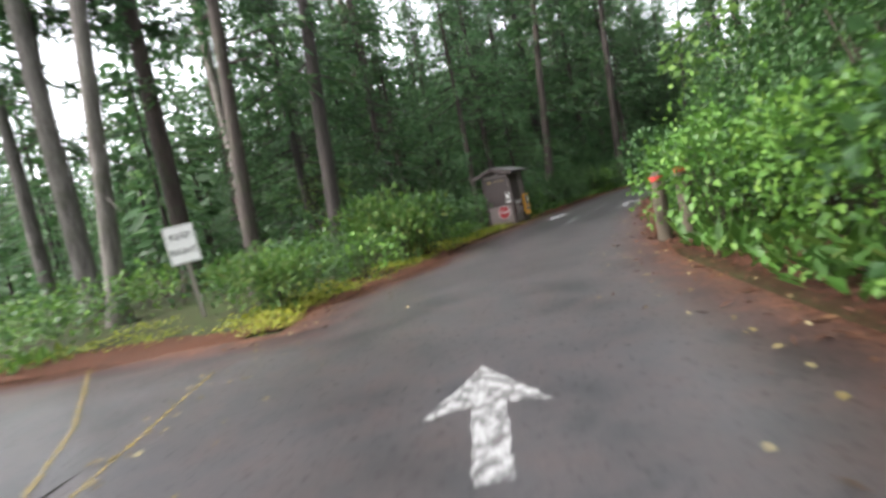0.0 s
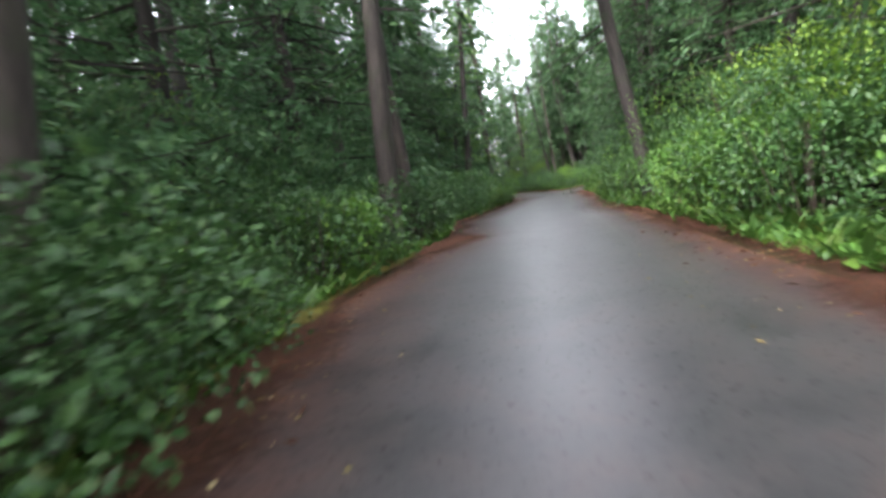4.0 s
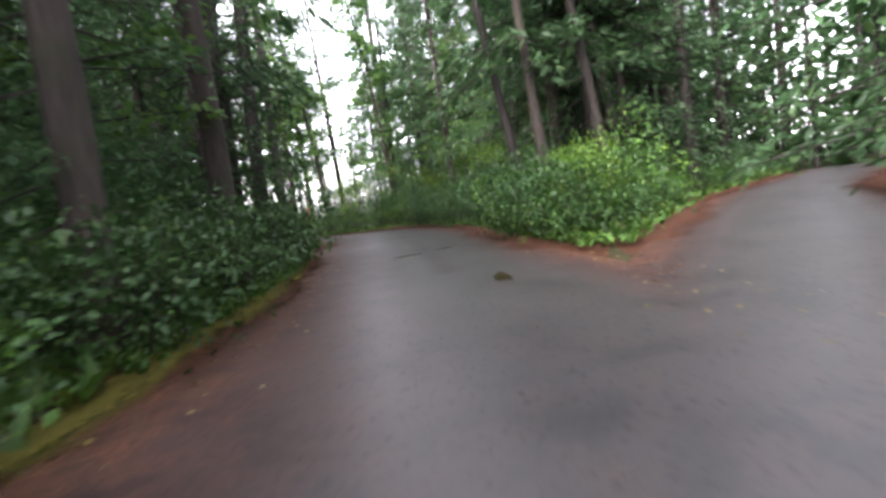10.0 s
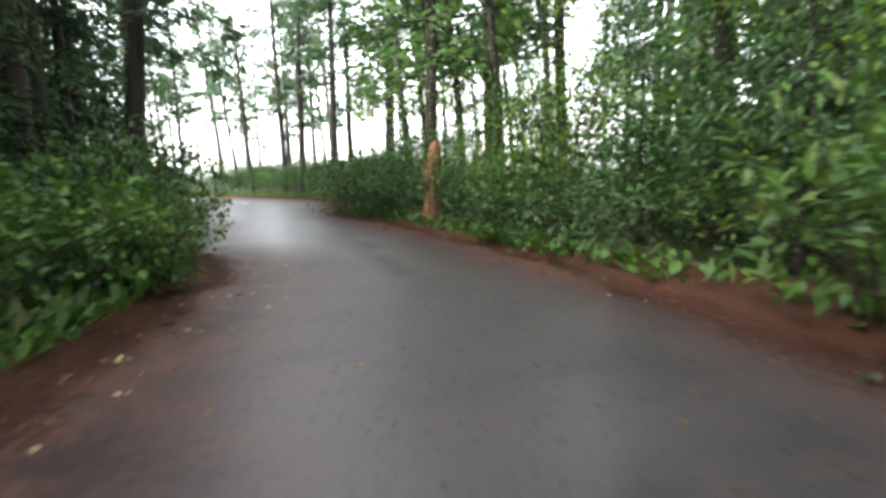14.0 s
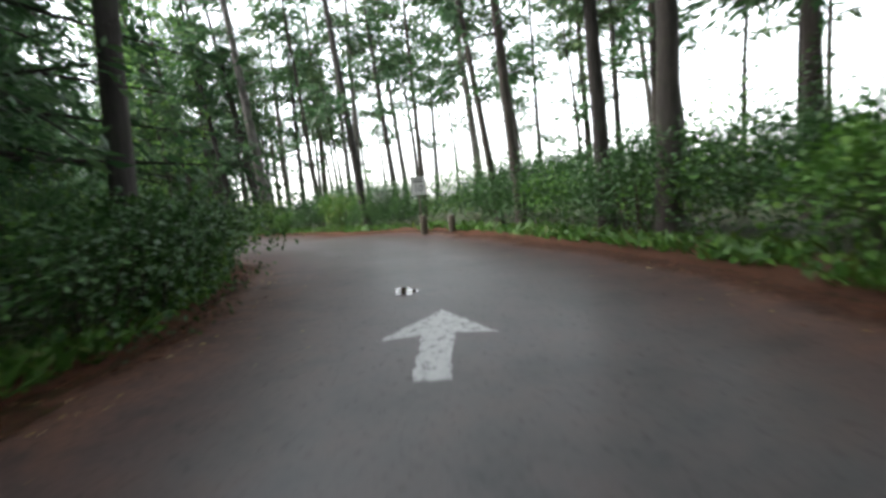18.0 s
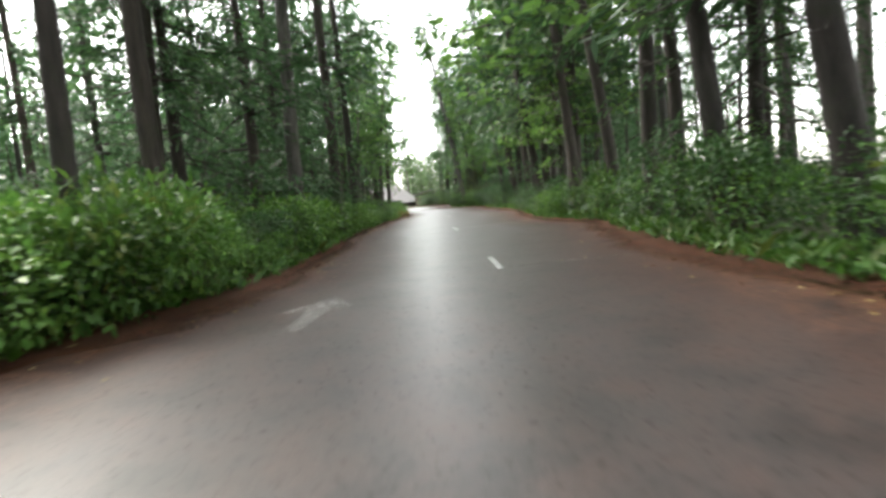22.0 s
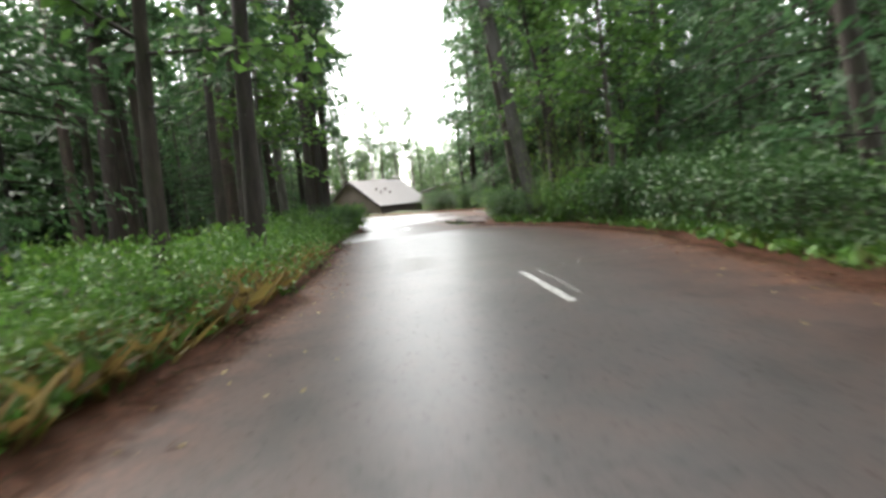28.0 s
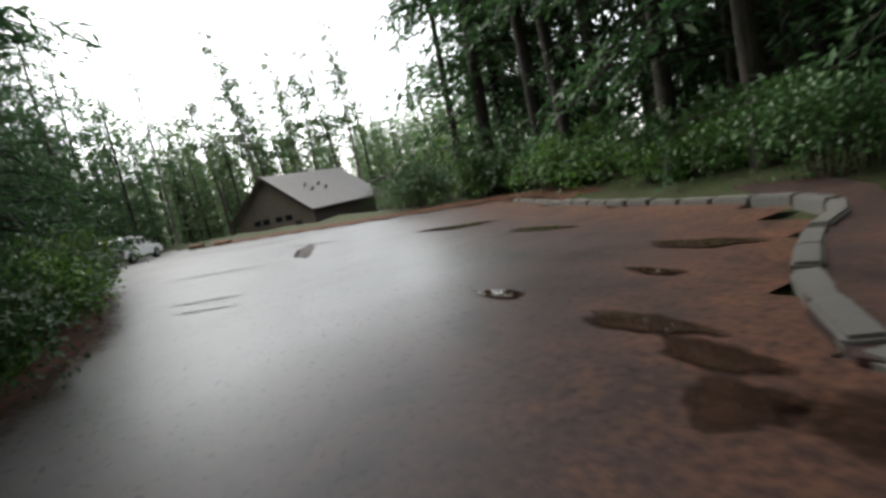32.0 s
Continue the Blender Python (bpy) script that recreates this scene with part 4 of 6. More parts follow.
NEAR_END = [(-37.2, 150.7, 0.38, -0.01, 0.04), (-40.4, 154.0, 0.5, 0.0, 0.02), (-43.8, 155.2, 0.47, 0.0, 0.0), (-39.6, 165.4, 0.58, -0.08, -0.08), (-47.2, 155.9, 0.57, -0.01, 0.07), (-49.2, 155.6, 0.4, -0.01, 0.08), (-50.9, 155.2, 0.35, -0.01, 0.09), (-45.9, 172.7, 0.5, -0.1, -0.08), (-45.7, 169.4, 0.38, 0.0, 0.0),
            (-52.4, 170.6, 0.44, -0.02, -0.03), (-54.6, 171.2, 0.5, -0.01, -0.01), (-51.2, 173.0, 0.38, 0.03, 0.02), (-46.3, 171.6, 0.35, 0.01, 0.0), (-44.2, 171.4, 0.4, -0.07, -0.03), (-43.0, 169.4, 0.36, -0.07, -0.05), (-48.8, 173.4, 0.4, 0.0, 0.0)]
LEAN_R = np.random.default_rng(61)
PALE_STEMS = {(5.8, 136.3), (4.6, 147.4), (22.1, 141.2), (-33.3, 162.4), (-8.4, 13.6), (46.0, 84.6)}


def trunk_tree(x, y, thick, lx, ly):
    """A tall tree of given thickness whose stem leans."""
    slim = thick < 0.4
    ob, rad = (TALL[3], 0.24) if (x, y) in PALE_STEMS else (TALL[2], 0.2) if slim else (TALL[0], 0.27)
    g, h = thick / 2 / rad, LEAN_R.uniform(0.85, 1.1)
    turn = LEAN_R.uniform(0, 360)
    m = Matrix.Translation((x, y, float(terrain([(x, y)])[0]) - 0.05))
    m = m @ Vector((lx, ly, 1)).to_track_quat("Z", "Y").to_matrix().to_4x4() @ pose(0, 0, 0, 0, 0, turn) @ Matrix.Diagonal((g, g, h, 1))
    if taken[ob]:
        copy_thing(ob, m)
    else:
        taken[ob], ob.matrix_basis = True, m


for row in (NEAR_GATE, NEAR_FORK, NEAR_SEA, NEAR_BAYS, NEAR_LOT, NEAR_END):
    for x, y, thick, lx, ly in row:
        if paved([(x, y)])[0] > 0.6:
            trunk_tree(x, y, thick, lx, ly)
            stands.append((x, y, 1.0))

# close-standing trees on the inside of the bend
for _ in range(46):
    x, y = LEAN_R.uniform(31, 44.5), LEAN_R.uniform(94, 112)
    if paved([(x, y)])[0] > 1.8 and free(x, y, 0.6):
        plant(LOW[1] if LEAN_R.random() < 0.3 else TALL[LEAN_R.integers(0, 3)], x, y, LEAN_R.uniform(0.8, 1.1), LEAN_R.uniform(0, 360))
        stands.append((x, y, 0.8))

# boughs that close over the narrow road through the hemlocks
for s, out in ((168, 2.4), (172, 2.2), (177, 2.3), (182, 2.6)):
    x, y = along(s, float(edge(s, 1)) + out)
    if free(x, y, 0.4):
        plant(LOW[1], x, y, 1.0, s * 40)
        stands.append((x, y, 0.9))
HEM_R = np.random.default_rng(29)
for s0, s1, side, lo, hi, step in ((31, 84, 1, 4.6, 6.6, 4.0), (33, 66, -1, 4.6, 6.6, 4.2), (90, 106, -1, 5.0, 7.5, 3.8)):
    for s in np.arange(s0, s1, step):
        x, y = along(s + HEM_R.uniform(-1, 1), float(edge(s, side)) + side * HEM_R.uniform(lo, hi))
        if paved([(x, y)])[0] > 4.3 and free(x, y, 0.4):
            plant(GIANTS[HEM_R.integers(0, 2)], x, y, HEM_R.uniform(0.8, 1.15), HEM_R.uniform(0, 360))
            stands.append((x, y, 0.9))

TREE_R = np.random.default_rng(99)
spots = []
for gx_ in np.arange(-112, 92, 3.9):
    for gy_ in np.arange(-18, 198, 3.9):
        spots.append((gx_ + TREE_R.uniform(-1.7, 1.7), gy_ + TREE_R.uniform(-1.7, 1.7)))
spots = np.array(spots)
depth = paved(spots)
near_road = np.linalg.norm(spots[:, None] - LINE[None, ::4], axis=2)
near_i = near_road.argmin(1) * 4
near_d = near_road.min(1)
station = RUN[near_i]
lateral = ((spots - LINE[near_i]) * NORMAL_L[near_i]).sum(1)
order = np.argsort(near_d)
far_spots = []
made = {"tall": 0, "low": 0, "pine": 0}
for k in order:
    x, y = spots[k]
    d, s, lat = depth[k], station[k], lateral[k]
    if d < 2.4 or near_d[k] > (46 if x > -42 else 72):
        continue
    if s >= 226 and (x < -52 and y > 150):
        if not (y < 152.5 or (x > -60 and y > 171.5)):
            continue
    if lat > 0 and s > 160 and s < 226 and TREE_R.random() < (0.5 if lat < 16 else 0.7):
        continue
    if 20 < s < 31 and -9 < lat < 0:
        continue
    if abs(x - 3.2) < 2.5 and abs(y - 22) < 2.2:
        continue
    u = TREE_R.random()
    seaward = lat < 0 and 122 < s < 212
    if seaward:
        if -lat > 26 or u > 0.62:
            continue
        kind = "pine" if TREE_R.random() < 0.72 else "tall"
        if s > 195:
            kind = "tall" if TREE_R.random() < 0.5 else "pine"
    elif lat > 0 and 92 < s < 128:
        if u > 0.85:
            continue
        kind = "tall" if TREE_R.random() < 0.7 else "pine"
    elif lat > 0 and s > 160:
        kind = "tall" if u < 0.82 else "low"
    elif lat < 0 and 72 < s < 100:
        kind = "tall" if u < 0.9 else "low"
    elif s < 22 and lat > 0:
        if u > 0.42 or x < -24:
            continue
        kind = "tall" if TREE_R.random() < 0.7 else "low"
    else:
        kind = "tall" if u < 0.6 else "low"
    need = {"tall": 2.6, "low": 3.6, "pine": 2.6}[kind]
    if d < need or not free(x, y, 1.3):
        continue
    if made[kind] >= {"tall": 205, "low": 130, "pine": 80}[kind]:
        far_spots.append((x, y))
        continue
    made[kind] += 1
    if (lat > 0 and 200 < s < 226 and math.sin(x * 12.9 + y * 78.2) < 0.1) or (abs(x - 36.8) < 3 and 130.5 < y < 137):
        continue
    stands.append((x, y, 0.8))
    if kind == "tall":
        plant(TALL[TREE_R.choice(4, p=[0.36, 0.22, 0.3, 0.12])], x, y, TREE_R.uniform(0.75, 1.15), TREE_R.uniform(0, 360), (TREE_R.normal(0, 1.6), TREE_R.normal(0, 1.6)))
    elif kind == "low":
        plant(LOW[TREE_R.integers(0, 3)], x, y, TREE_R.uniform(0.75, 1.2), TREE_R.uniform(0, 360))
    else:
        plant(PINES[TREE_R.integers(0, 3)], x, y, TREE_R.uniform(0.8, 1.2), TREE_R.uniform(150, 240), (TREE_R.normal(0, 2), TREE_R.normal(0, 2)))


# far woods: joined trees beyond those one can tell apart
def woods(name, places, seed, label, hmin, hmax, leaf, per=300, big=1.0, base=0.12):
    r = np.random.default_rng(seed)
    leafs, sticks = [], []
    for x, y in places:
        h = r.uniform(hmin, hmax)
        z0 = float(terrain([(x, y)])[0])
        n = per
        rel = r.random(n) ** 0.9
        z = h * (base + (1 - base) * rel)
        shape = (1 - rel) ** 0.7 if leaf is not HAZED_LEAVES else 1.3 * np.sqrt(np.clip(rel + 0.08, 0, 1) * (1.02 - rel))
        rad = (h * 0.17) * shape * (0.4 + 0.7 * r.random(n)) + 0.2
        a = r.random(n) * 6.28
        o = np.stack([np.cos(a), np.sin(a), 0 * a], 1)
        p = np.array([x, y, z0]) + o * rad[:, None] * 0.45 + np.stack([0 * z, 0 * z, z], 1)
        d = o + np.array([0, 0, -0.35]) + r.standard_normal((n, 3)) * 0.3
        s = big * (0.45 + 0.6 * r.random(n) * (1.2 - rel))
        leafs.append(leaves_of(p, d, np.array([0, 0, 1.0]) + r.standard_normal((n, 3)) * 0.5, s, s * 0.42, 0.1))
        sticks.append(tube([(x, y, z0 - 0.5), (x + r.normal(0, 0.3), y + r.normal(0, 0.3), z0 + h * 0.9)], [h * 0.011, 0.04], 5))
    ob = tagged(new(name, mesh_of(name, *joined(leafs), leaf)), label, "woods", kind="stuff")
    child("trunks", mesh_of("trunks", *joined(sticks), BARK_DARK), ob)
    return ob


W = np.random.default_rng(5)
behind = [(W.uniform(-185, -108), W.uniform(120, 225)) for _ in range(330)]
behind += [(W.uniform(-106, -66), W.uniform(120, 146)) for _ in range(110)]
behind += [(W.uniform(-75, -56), W.uniform(196, 225)) for _ in range(50)]
behind += [(W.uniform(-100, -86), W.uniform(182, 215)) for _ in range(24)]
behind = [p for p in behind if abs(p[0] + 104) + abs(p[1] - 175) > 24]
woods("far_woods", behind, 8, "far mixed woods behind the parking place, leaves paled for haze", 14, 20, HAZED_LEAVES, 380, 1.4, 0.0)
behind_tall = behind[::16]
woods("far_tall_trees", behind_tall, 81, "taller thin-topped trees over the far woods", 22, 27, HAZED_LEAVES, 300, 0.85, 0.45)
ring = far_spots + [(W.uniform(66, 120), W.uniform(-20, 120)) for _ in range(150)] + [(W.uniform(-60, 20), W.uniform(40, 110)) for _ in range(170)]
ring += [(W.uniform(-70, 60), W.uniform(-60, -16)) for _ in range(60)]
ring = [p for p, d in zip(ring, np.linalg.norm(np.array(ring)[:, None] - LINE[None, ::6], axis=2).min(1)) if d > 24]
inner = []
for x, y in zip(W.uniform(-110, 110, 5200), W.uniform(-50, 200, 5200)):
    dd = np.linalg.norm(LINE[::4] - (x, y), axis=1)
    i = int(dd.argmin()) * 4
    lat, s = float(((x, y) - LINE[i]) @ NORMAL_L[i]), RUN[i]
    if not 11 < dd.min() < 42 or (lat < 0 and 116 < s < 216) or (lat > 0 and 96 < s < 122 and x > 41 and W.random() < 0.7) or (s < 26 and lat > 0) or x < -46 or (lat > 0 and s > 160 and W.random() < 0.85):
        continue
    if paved([(x, y)])[0] > 8 and all((x - a) ** 2 + (y - b) ** 2 > 10.5 for a, b in inner):
        inner.append((x, y))
inner += [(x, y) for x, y in far_spots if 12 < np.linalg.norm(LINE - (x, y), axis=1).min() < 24][:140]
ring = [q for q in ring if not (q[1] < 78 and q[0] < 6 and W.random() < 0.7)]
ring = [q for q in ring if not (q[1] > 132 and q[0] > -30 and q[1] > 160 - 0.35 * q[0] - 22)]
woods("forest_depth", ring, 9, "deep conifer forest away from the road", 14, 25, NEEDLES, 250, 1.75, 0.04)
woods("forest_middle", inner[:640], 10, "close-standing conifers behind the roadside trees", 13, 24, NEEDLES_PALE, 430, 1.0, 0.05)

# ---- undergrowth ----
H_L_S = [-16, 0, 20, 30, 45, 60, 75, 88, 105, 115, 130, 145, 165, 185, 215, 230, 250]
H_L = [1.4, 1.4, 1.4, 1.4, 1.8, 2.5, 2.0, 1.5, 1.5, 1.7, 1.8, 1.6, 1.45, 1.5, 1.0, 1.1, 1.2]
H_R_S = [-16, 0, 18, 21, 30, 34, 50, 72, 80, 86, 95, 105, 115, 125, 135, 150, 165, 180, 195, 215, 225, 240]
H_R = [2.6, 2.6, 2.3, 1.2, 1.2, 2.6, 3.0, 2.8, 1.5, 2.2, 2.4, 2.1, 2.0, 2.3, 2.5, 2.4, 2.1, 1.6, 1.4, 1.7, 1.5, 1.2]
SR = np.random.default_rng(17)
SIGN_ROW = np.array([(36.5, 133.4), (39.6, 129.8)])


def beside_sign(p):
    """The cleared strip round the speed sign and its stumps."""
    return seg_dist(np.array([p]), SIGN_ROW, False)[0] < 1.5


row_one, row_two, row_low = [], [], []
for side in (1, -1):
    e, runs = open_runs(side)
    for a, b in runs:
        for i in range(a, b, 3):
            s = RUN[i] + SR.uniform(-0.5, 0.5)
            h = np.interp(s, H_L_S, H_L) if side > 0 else np.interp(s, H_R_S, H_R)
            h = h * (1 + 0.28 * np.sin(s * 0.9 + side) + 0.22 * np.sin(s * 2.3 + 2 * side))
            back = 3.2 if (side < 0 and 20.5 < s < 30) else 0.0
            w = abs(float(edge(s, side)))
            if side > 0 and np.hypot(*(along(s, w + 0.8) - (-5.25, 11.35))) < 1.3:
                h = 0.55
            for off, store in ((0.4, row_low), (0.65, row_low), (0.95, row_low), (1.15, row_one), (2.3, row_two), (3.7, row_two), (5.4, row_two)):
                o = off * (0.55 if side < 0 and 99 < s < 122 else 0.8 if side > 0 else 1.0) + back + SR.uniform(-0.25, 0.25)
                p = along(s + SR.uniform(-0.6, 0.6), side * (w + o))
                if paved([p])[0] < 0.3:
                    continue
                if off > 0.9 and beside_sign(p):
                    continue
                if off > 1.0 and seg_dist(np.array([p]), np.array([(-5.2, 11.25), (-3.6, 7.6)]), False)[0] < 1.15:
                    continue
                if np.hypot(p[0] - 3.1, p[1] - 21.9) < (2.1 if off > 0.9 else 1.3) or (off > 0.9 and np.hypot(p[0] - 2.9, p[1] - 20.2) < 1.5):
                    continue
                grow = 0.9 if off < 2 else (1.1 if off < 4 else 0.95)
                store.append((p[0], p[1], h * grow, s, side, off))
for bx, by, w in BRANCHES:
    bl, _ = smooth_line(bx, by, 1.3)
    bt = np.gradient(bl, axis=0)
    bt /= np.linalg.norm(bt, axis=1, keepdims=True)
    for q, t in zip(bl, bt):
        for side in (1, -1):
            if np.hypot(*(q + np.array([-t[1], t[0]]) * side * (w + 1.5) - (-5.2, 10.2))) < 2.4:
                continue
            for off, store in ((0.6, row_low), (1.2, row_two), (2.6, row_two), (4.2, row_two)):
                p = q + np.array([-t[1], t[0]]) * side * (w + off + SR.uniform(-0.2, 0.2))
                if paved([p])[0] > 0.4:
                    store.append((p[0], p[1], 1.3 * SR.uniform(0.8, 1.2), 60, side, off))
# mounds round the fork islands and the parking place
for cx, cy, h, n, sp in ((48.8, 70.4, 2.0, 9, 2.0), (52.6, 71.8, 1.6, 8, 2.2), (41.4, 57.0, 1.8, 6, 0.9), (43.2, 58.4, 2.2, 6, 1.0), (39.6, 55.4, 1.5, 6, 0.9), (45.6, 59.8, 2.0, 6, 1.0), (47.8, 61.4, 1.9, 6, 1.0), (16.6, 131.0, 1.7, 8, 0.9), (14.4, 131.6, 1.5, 7, 1.0),
                         (26.0, 124.6, 1.3, 8, 2.0), (19.0, 121.4, 1.3, 8, 2.2), (-40.2, 165.3, 1.1, 6, 0.9), (-39.0, 164.4, 1.1, 6, 0.9), (-38.0, 163.5, 1.0, 6, 0.9), (-36.8, 163.0, 1.0, 6, 0.9), (-35.4, 162.7, 1.1, 6, 1.0), (-37.5, 167.0, 1.4, 8, 2.0),
                         (-47.8, 169.5, 1.3, 9, 1.8), (-52.5, 170.3, 1.4, 7, 1.5), (-64.0, 170.6, 1.6, 12, 2.2), (-58.0, 171.5, 1.8, 8, 1.8), (-42.5, 168.2, 1.2, 6, 1.2), (-50.0, 154.2, 1.5, 10, 2.4), (-58.0, 152.8, 1.6, 9, 3.0)):
    for _ in range(n):
        p = (cx + SR.normal(0, sp * 0.6), cy + SR.normal(0, sp * 0.4))
        if paved([p])[0] > 0.35:
            row_one.append((*p, h, -99, 1, 1.4))
# bushes along the near side of the parking place
for q, o in zip(lot_edge, lot_out):
    for off, store in ((0.35, row_low), (0.9, row_one), (2.1, row_two), (3.4, row_two)):
        p = q + o * (off + SR.uniform(-0.2, 0.2))
        if paved([p])[0] > 0.3 and q[0] > -80:
            store.append((p[0], p[1], SR.uniform(1.0, 1.5), 235, 1, off))
row_one.sort(key=lambda q: q[3])
pick = np.linspace(0, len(row_one) - 1, min(300, len(row_one))).astype(int)
chosen = set(pick.tolist())
for k, (x, y, h, s, side, off) in enumerate(row_one):
    if k not in chosen:
        row_two.append((x, y, h, s, side, off))
        continue
    u = SR.random()
    bright = (side < 0 and (80 < s < 93 or 36 < s < 44 or 57 < s < 65)) or (side > 0 and (60 < s < 72 or 150 < s < 232))
    if side > 0 and 203 < s < 224 and u < 0.7:
        u, h, bright = 0.95, h * 0.8, False
    ob = SHRUBS[2] if (bright and u < 0.6) or u < 0.18 else SHRUBS[3] if u > 0.86 else SHRUBS[int(SR.random() < 0.5)]
    tall_ = h / 1.3 * SR.uniform(0.75, 1.15)
    tall_ = min(tall_, 1.3)
    big_ = float(np.clip(tall_ ** 0.85, 0.6, 1.2))
    plant(ob, x, y, big_, SR.uniform(0, 360), (0, 0), float(np.clip(tall_ / big_, 0.8, 1.12)))


def thicket(name, rows, seed, leaf, label, per, size, aspect):
    """Joined undergrowth: many leafy clumps too many to count."""
    r = np.random.default_rng(seed)
    out = []
    z0 = terrain([(q[0], q[1]) for q in rows])
    for (x, y, h, *rest_), z in zip(rows, z0):
        d = r.standard_normal((per, 3))
        d /= np.linalg.norm(d, axis=1, keepdims=True)
        d[:, 2] = np.abs(d[:, 2])
        wide_ = r.uniform(0.7, 1.15)
        rad = wide_ * (0.55 + 0.5 * r.random(per) ** 0.5)
        z = z + (rest_[3] if len(rest_) > 3 else 0.0)
        p = np.array([x, y, z]) + d * np.c_[rad, rad, rad * h * 0.62] + np.array([0, 0, h * 0.34]) + r.standard_normal((per, 3)) * 0.08
        p[:, 2] -= (r.random(per) < 0.3) * r.random(per) * h * 0.5
        n = d * 0.5 + np.array([0, 0, 0.9]) + r.standard_normal((per, 3)) * 0.4
        s = size * (0.6 + 0.8 * r.random(per))
        out.append(leaves_of(p, d + r.standard_normal((per, 3)) * 0.6, n, s, s * aspect))
    return tagged(new(name, mesh_of(name, *joined(out), leaf)), label, "undergrowth", kind="stuff")


# walls of leaves and sprays that close the roadside
def wall_rows(spans):
    out = []
    for s0, s1, side, near, deep, tall in spans:
        for s in np.arange(s0, s1, 0.95):
            for _ in range(3):
                o = near + deep * SR.random()
                zz = tall * SR.random() * min(1.0, 0.45 + (o - near) / deep)
                x, y = along(s + SR.uniform(-0.6, 0.6), float(edge(s, side)) + side * o)
                if paved([(x, y)])[0] > 1.3 and not beside_sign((x, y)) and np.hypot(x - 3.1, y - 22.2) > 2.3 and np.hypot(x + 5.25, y - 11.4) > 1.8:
                    out.append((x, y, SR.uniform(0.8, 2.0), s, side, o, zz))
    return out


thicket("leaf_wall", wall_rows(((-10, 19, -1, 1.7, 3.0, 4.4), (36, 73, -1, 2.2, 2.6, 2.6), (95, 124, -1, 1.9, 3.0, 3.2), (126, 162, -1, 1.2, 2.2, 1.3), (128, 160, -1, 1.4, 2.0, 1.5))), 74, SHRUB_DARK, "tall wall of dark green leaves closing the roadside", 380, 0.095, 0.62)
thicket("light_leaf_wall", wall_rows(((36, 44, -1, 1.7, 2.2, 3.0), (57, 64, -1, 1.5, 2.2, 2.2), (81, 93, -1, 1.15, 2.2, 1.2), (82, 93, -1, 1.0, 1.6, 0.8), (97, 114, -1, 2.2, 3.0, 4.8))), 75, BRIGHT_LEAVES, "yellow-green leaf wall beside the road", 300, 0.095, 0.66)
thicket("spray_wall", wall_rows(((26, 44, 1, 2.6, 4.0, 4.0), (44, 96, 1, 2.2, 4.0, 4.4), (44, 72, -1, 2.6, 3.5, 4.6), (126, 150, 1, 2.6, 4.0, 4.6))), 76, NEEDLES_PALE, "hanging hemlock sprays that close the roadside", 190, 0.24, 0.3)
def light_side(q):
    """Where the undergrowth is fresh and pale rather than dark and glossy."""
    s, side = q[3], q[4]
    if side > 0:
        return 150 < s < 232 and SR.random() < 0.9 or SR.random() < 0.3
    return (57 < s < 65 or 36 < s < 44 or 79 < s < 93) and SR.random() < 0.7 or SR.random() < 0.25


near_rows, deep_rows = [q for q in row_two if q[5] < 3], [q for q in row_two if q[5] >= 3]
pale_near = {id(q) for q in near_rows if light_side(q)}
pale_deep = {id(q) for q in deep_rows if light_side(q)}
thicket("thicket", [q for q in near_rows if id(q) not in pale_near], 71, SHRUB_DARK, "dense dark green undergrowth below the trees", 420, 0.085, 0.62)
thicket("leafy_thicket", [q for q in near_rows if id(q) in pale_near], 72, SHRUB_LIGHT, "leafy lighter green undergrowth below the trees", 400, 0.088, 0.66)
thicket("deep_thicket", [q for q in deep_rows if id(q) not in pale_deep], 77, SHRUB_DARK, "dark green undergrowth further under the trees", 200, 0.13, 0.62)
thicket("deep_leafy_thicket", [q for q in deep_rows if id(q) in pale_deep], 78, SHRUB_LIGHT, "pale green undergrowth further under the trees", 200, 0.13, 0.66)
wild = [(x, y, SR.uniform(0.5, 1.1)) for (x, y), d, l in zip(spots, depth, near_d) if d > 7.5 and l < 34]
thicket("forest_herbs", wild, 73, FERN, "ferns and herbs on the forest floor", 90, 0.3, 0.35)


def herbs(name, rows, seed, leaf, label, per, lmin, lmax, aspect, spread=0.45):
    """Low plants: arching blades from the ground."""
    r = np.random.default_rng(seed)
    out = []
    z0 = terrain([(q[0], q[1]) for q in rows])
    for (x, y, *_), z in zip(rows, z0):
        a = r.random(per) * 6.28
        root = np.stack([x + r.normal(0, spread, per), y + r.normal(0, spread, per), np.full(per, z + 0.03) + 0.12 * r.random(per)], 1)
        keep = paved(root[:, :2]) > (0.08 if name == "ivy_bed" else 0.16)
        root = root[keep]
        a, k = a[keep], len(root)
        if not k:
            continue
        d = np.stack([np.cos(a), np.sin(a), 0.35 + 1.0 * r.random(k)], 1)
        n = np.array([0, 0, 1.0]) + r.standard_normal((k, 3)) * 0.3
        ln = r.uniform(lmin, lmax, k)
        out.append(leaves_of(root, d, n, ln, ln * aspect))
    return tagged(new(name, mesh_of(name, *joined(out), leaf)), label, "plants", kind="stuff")


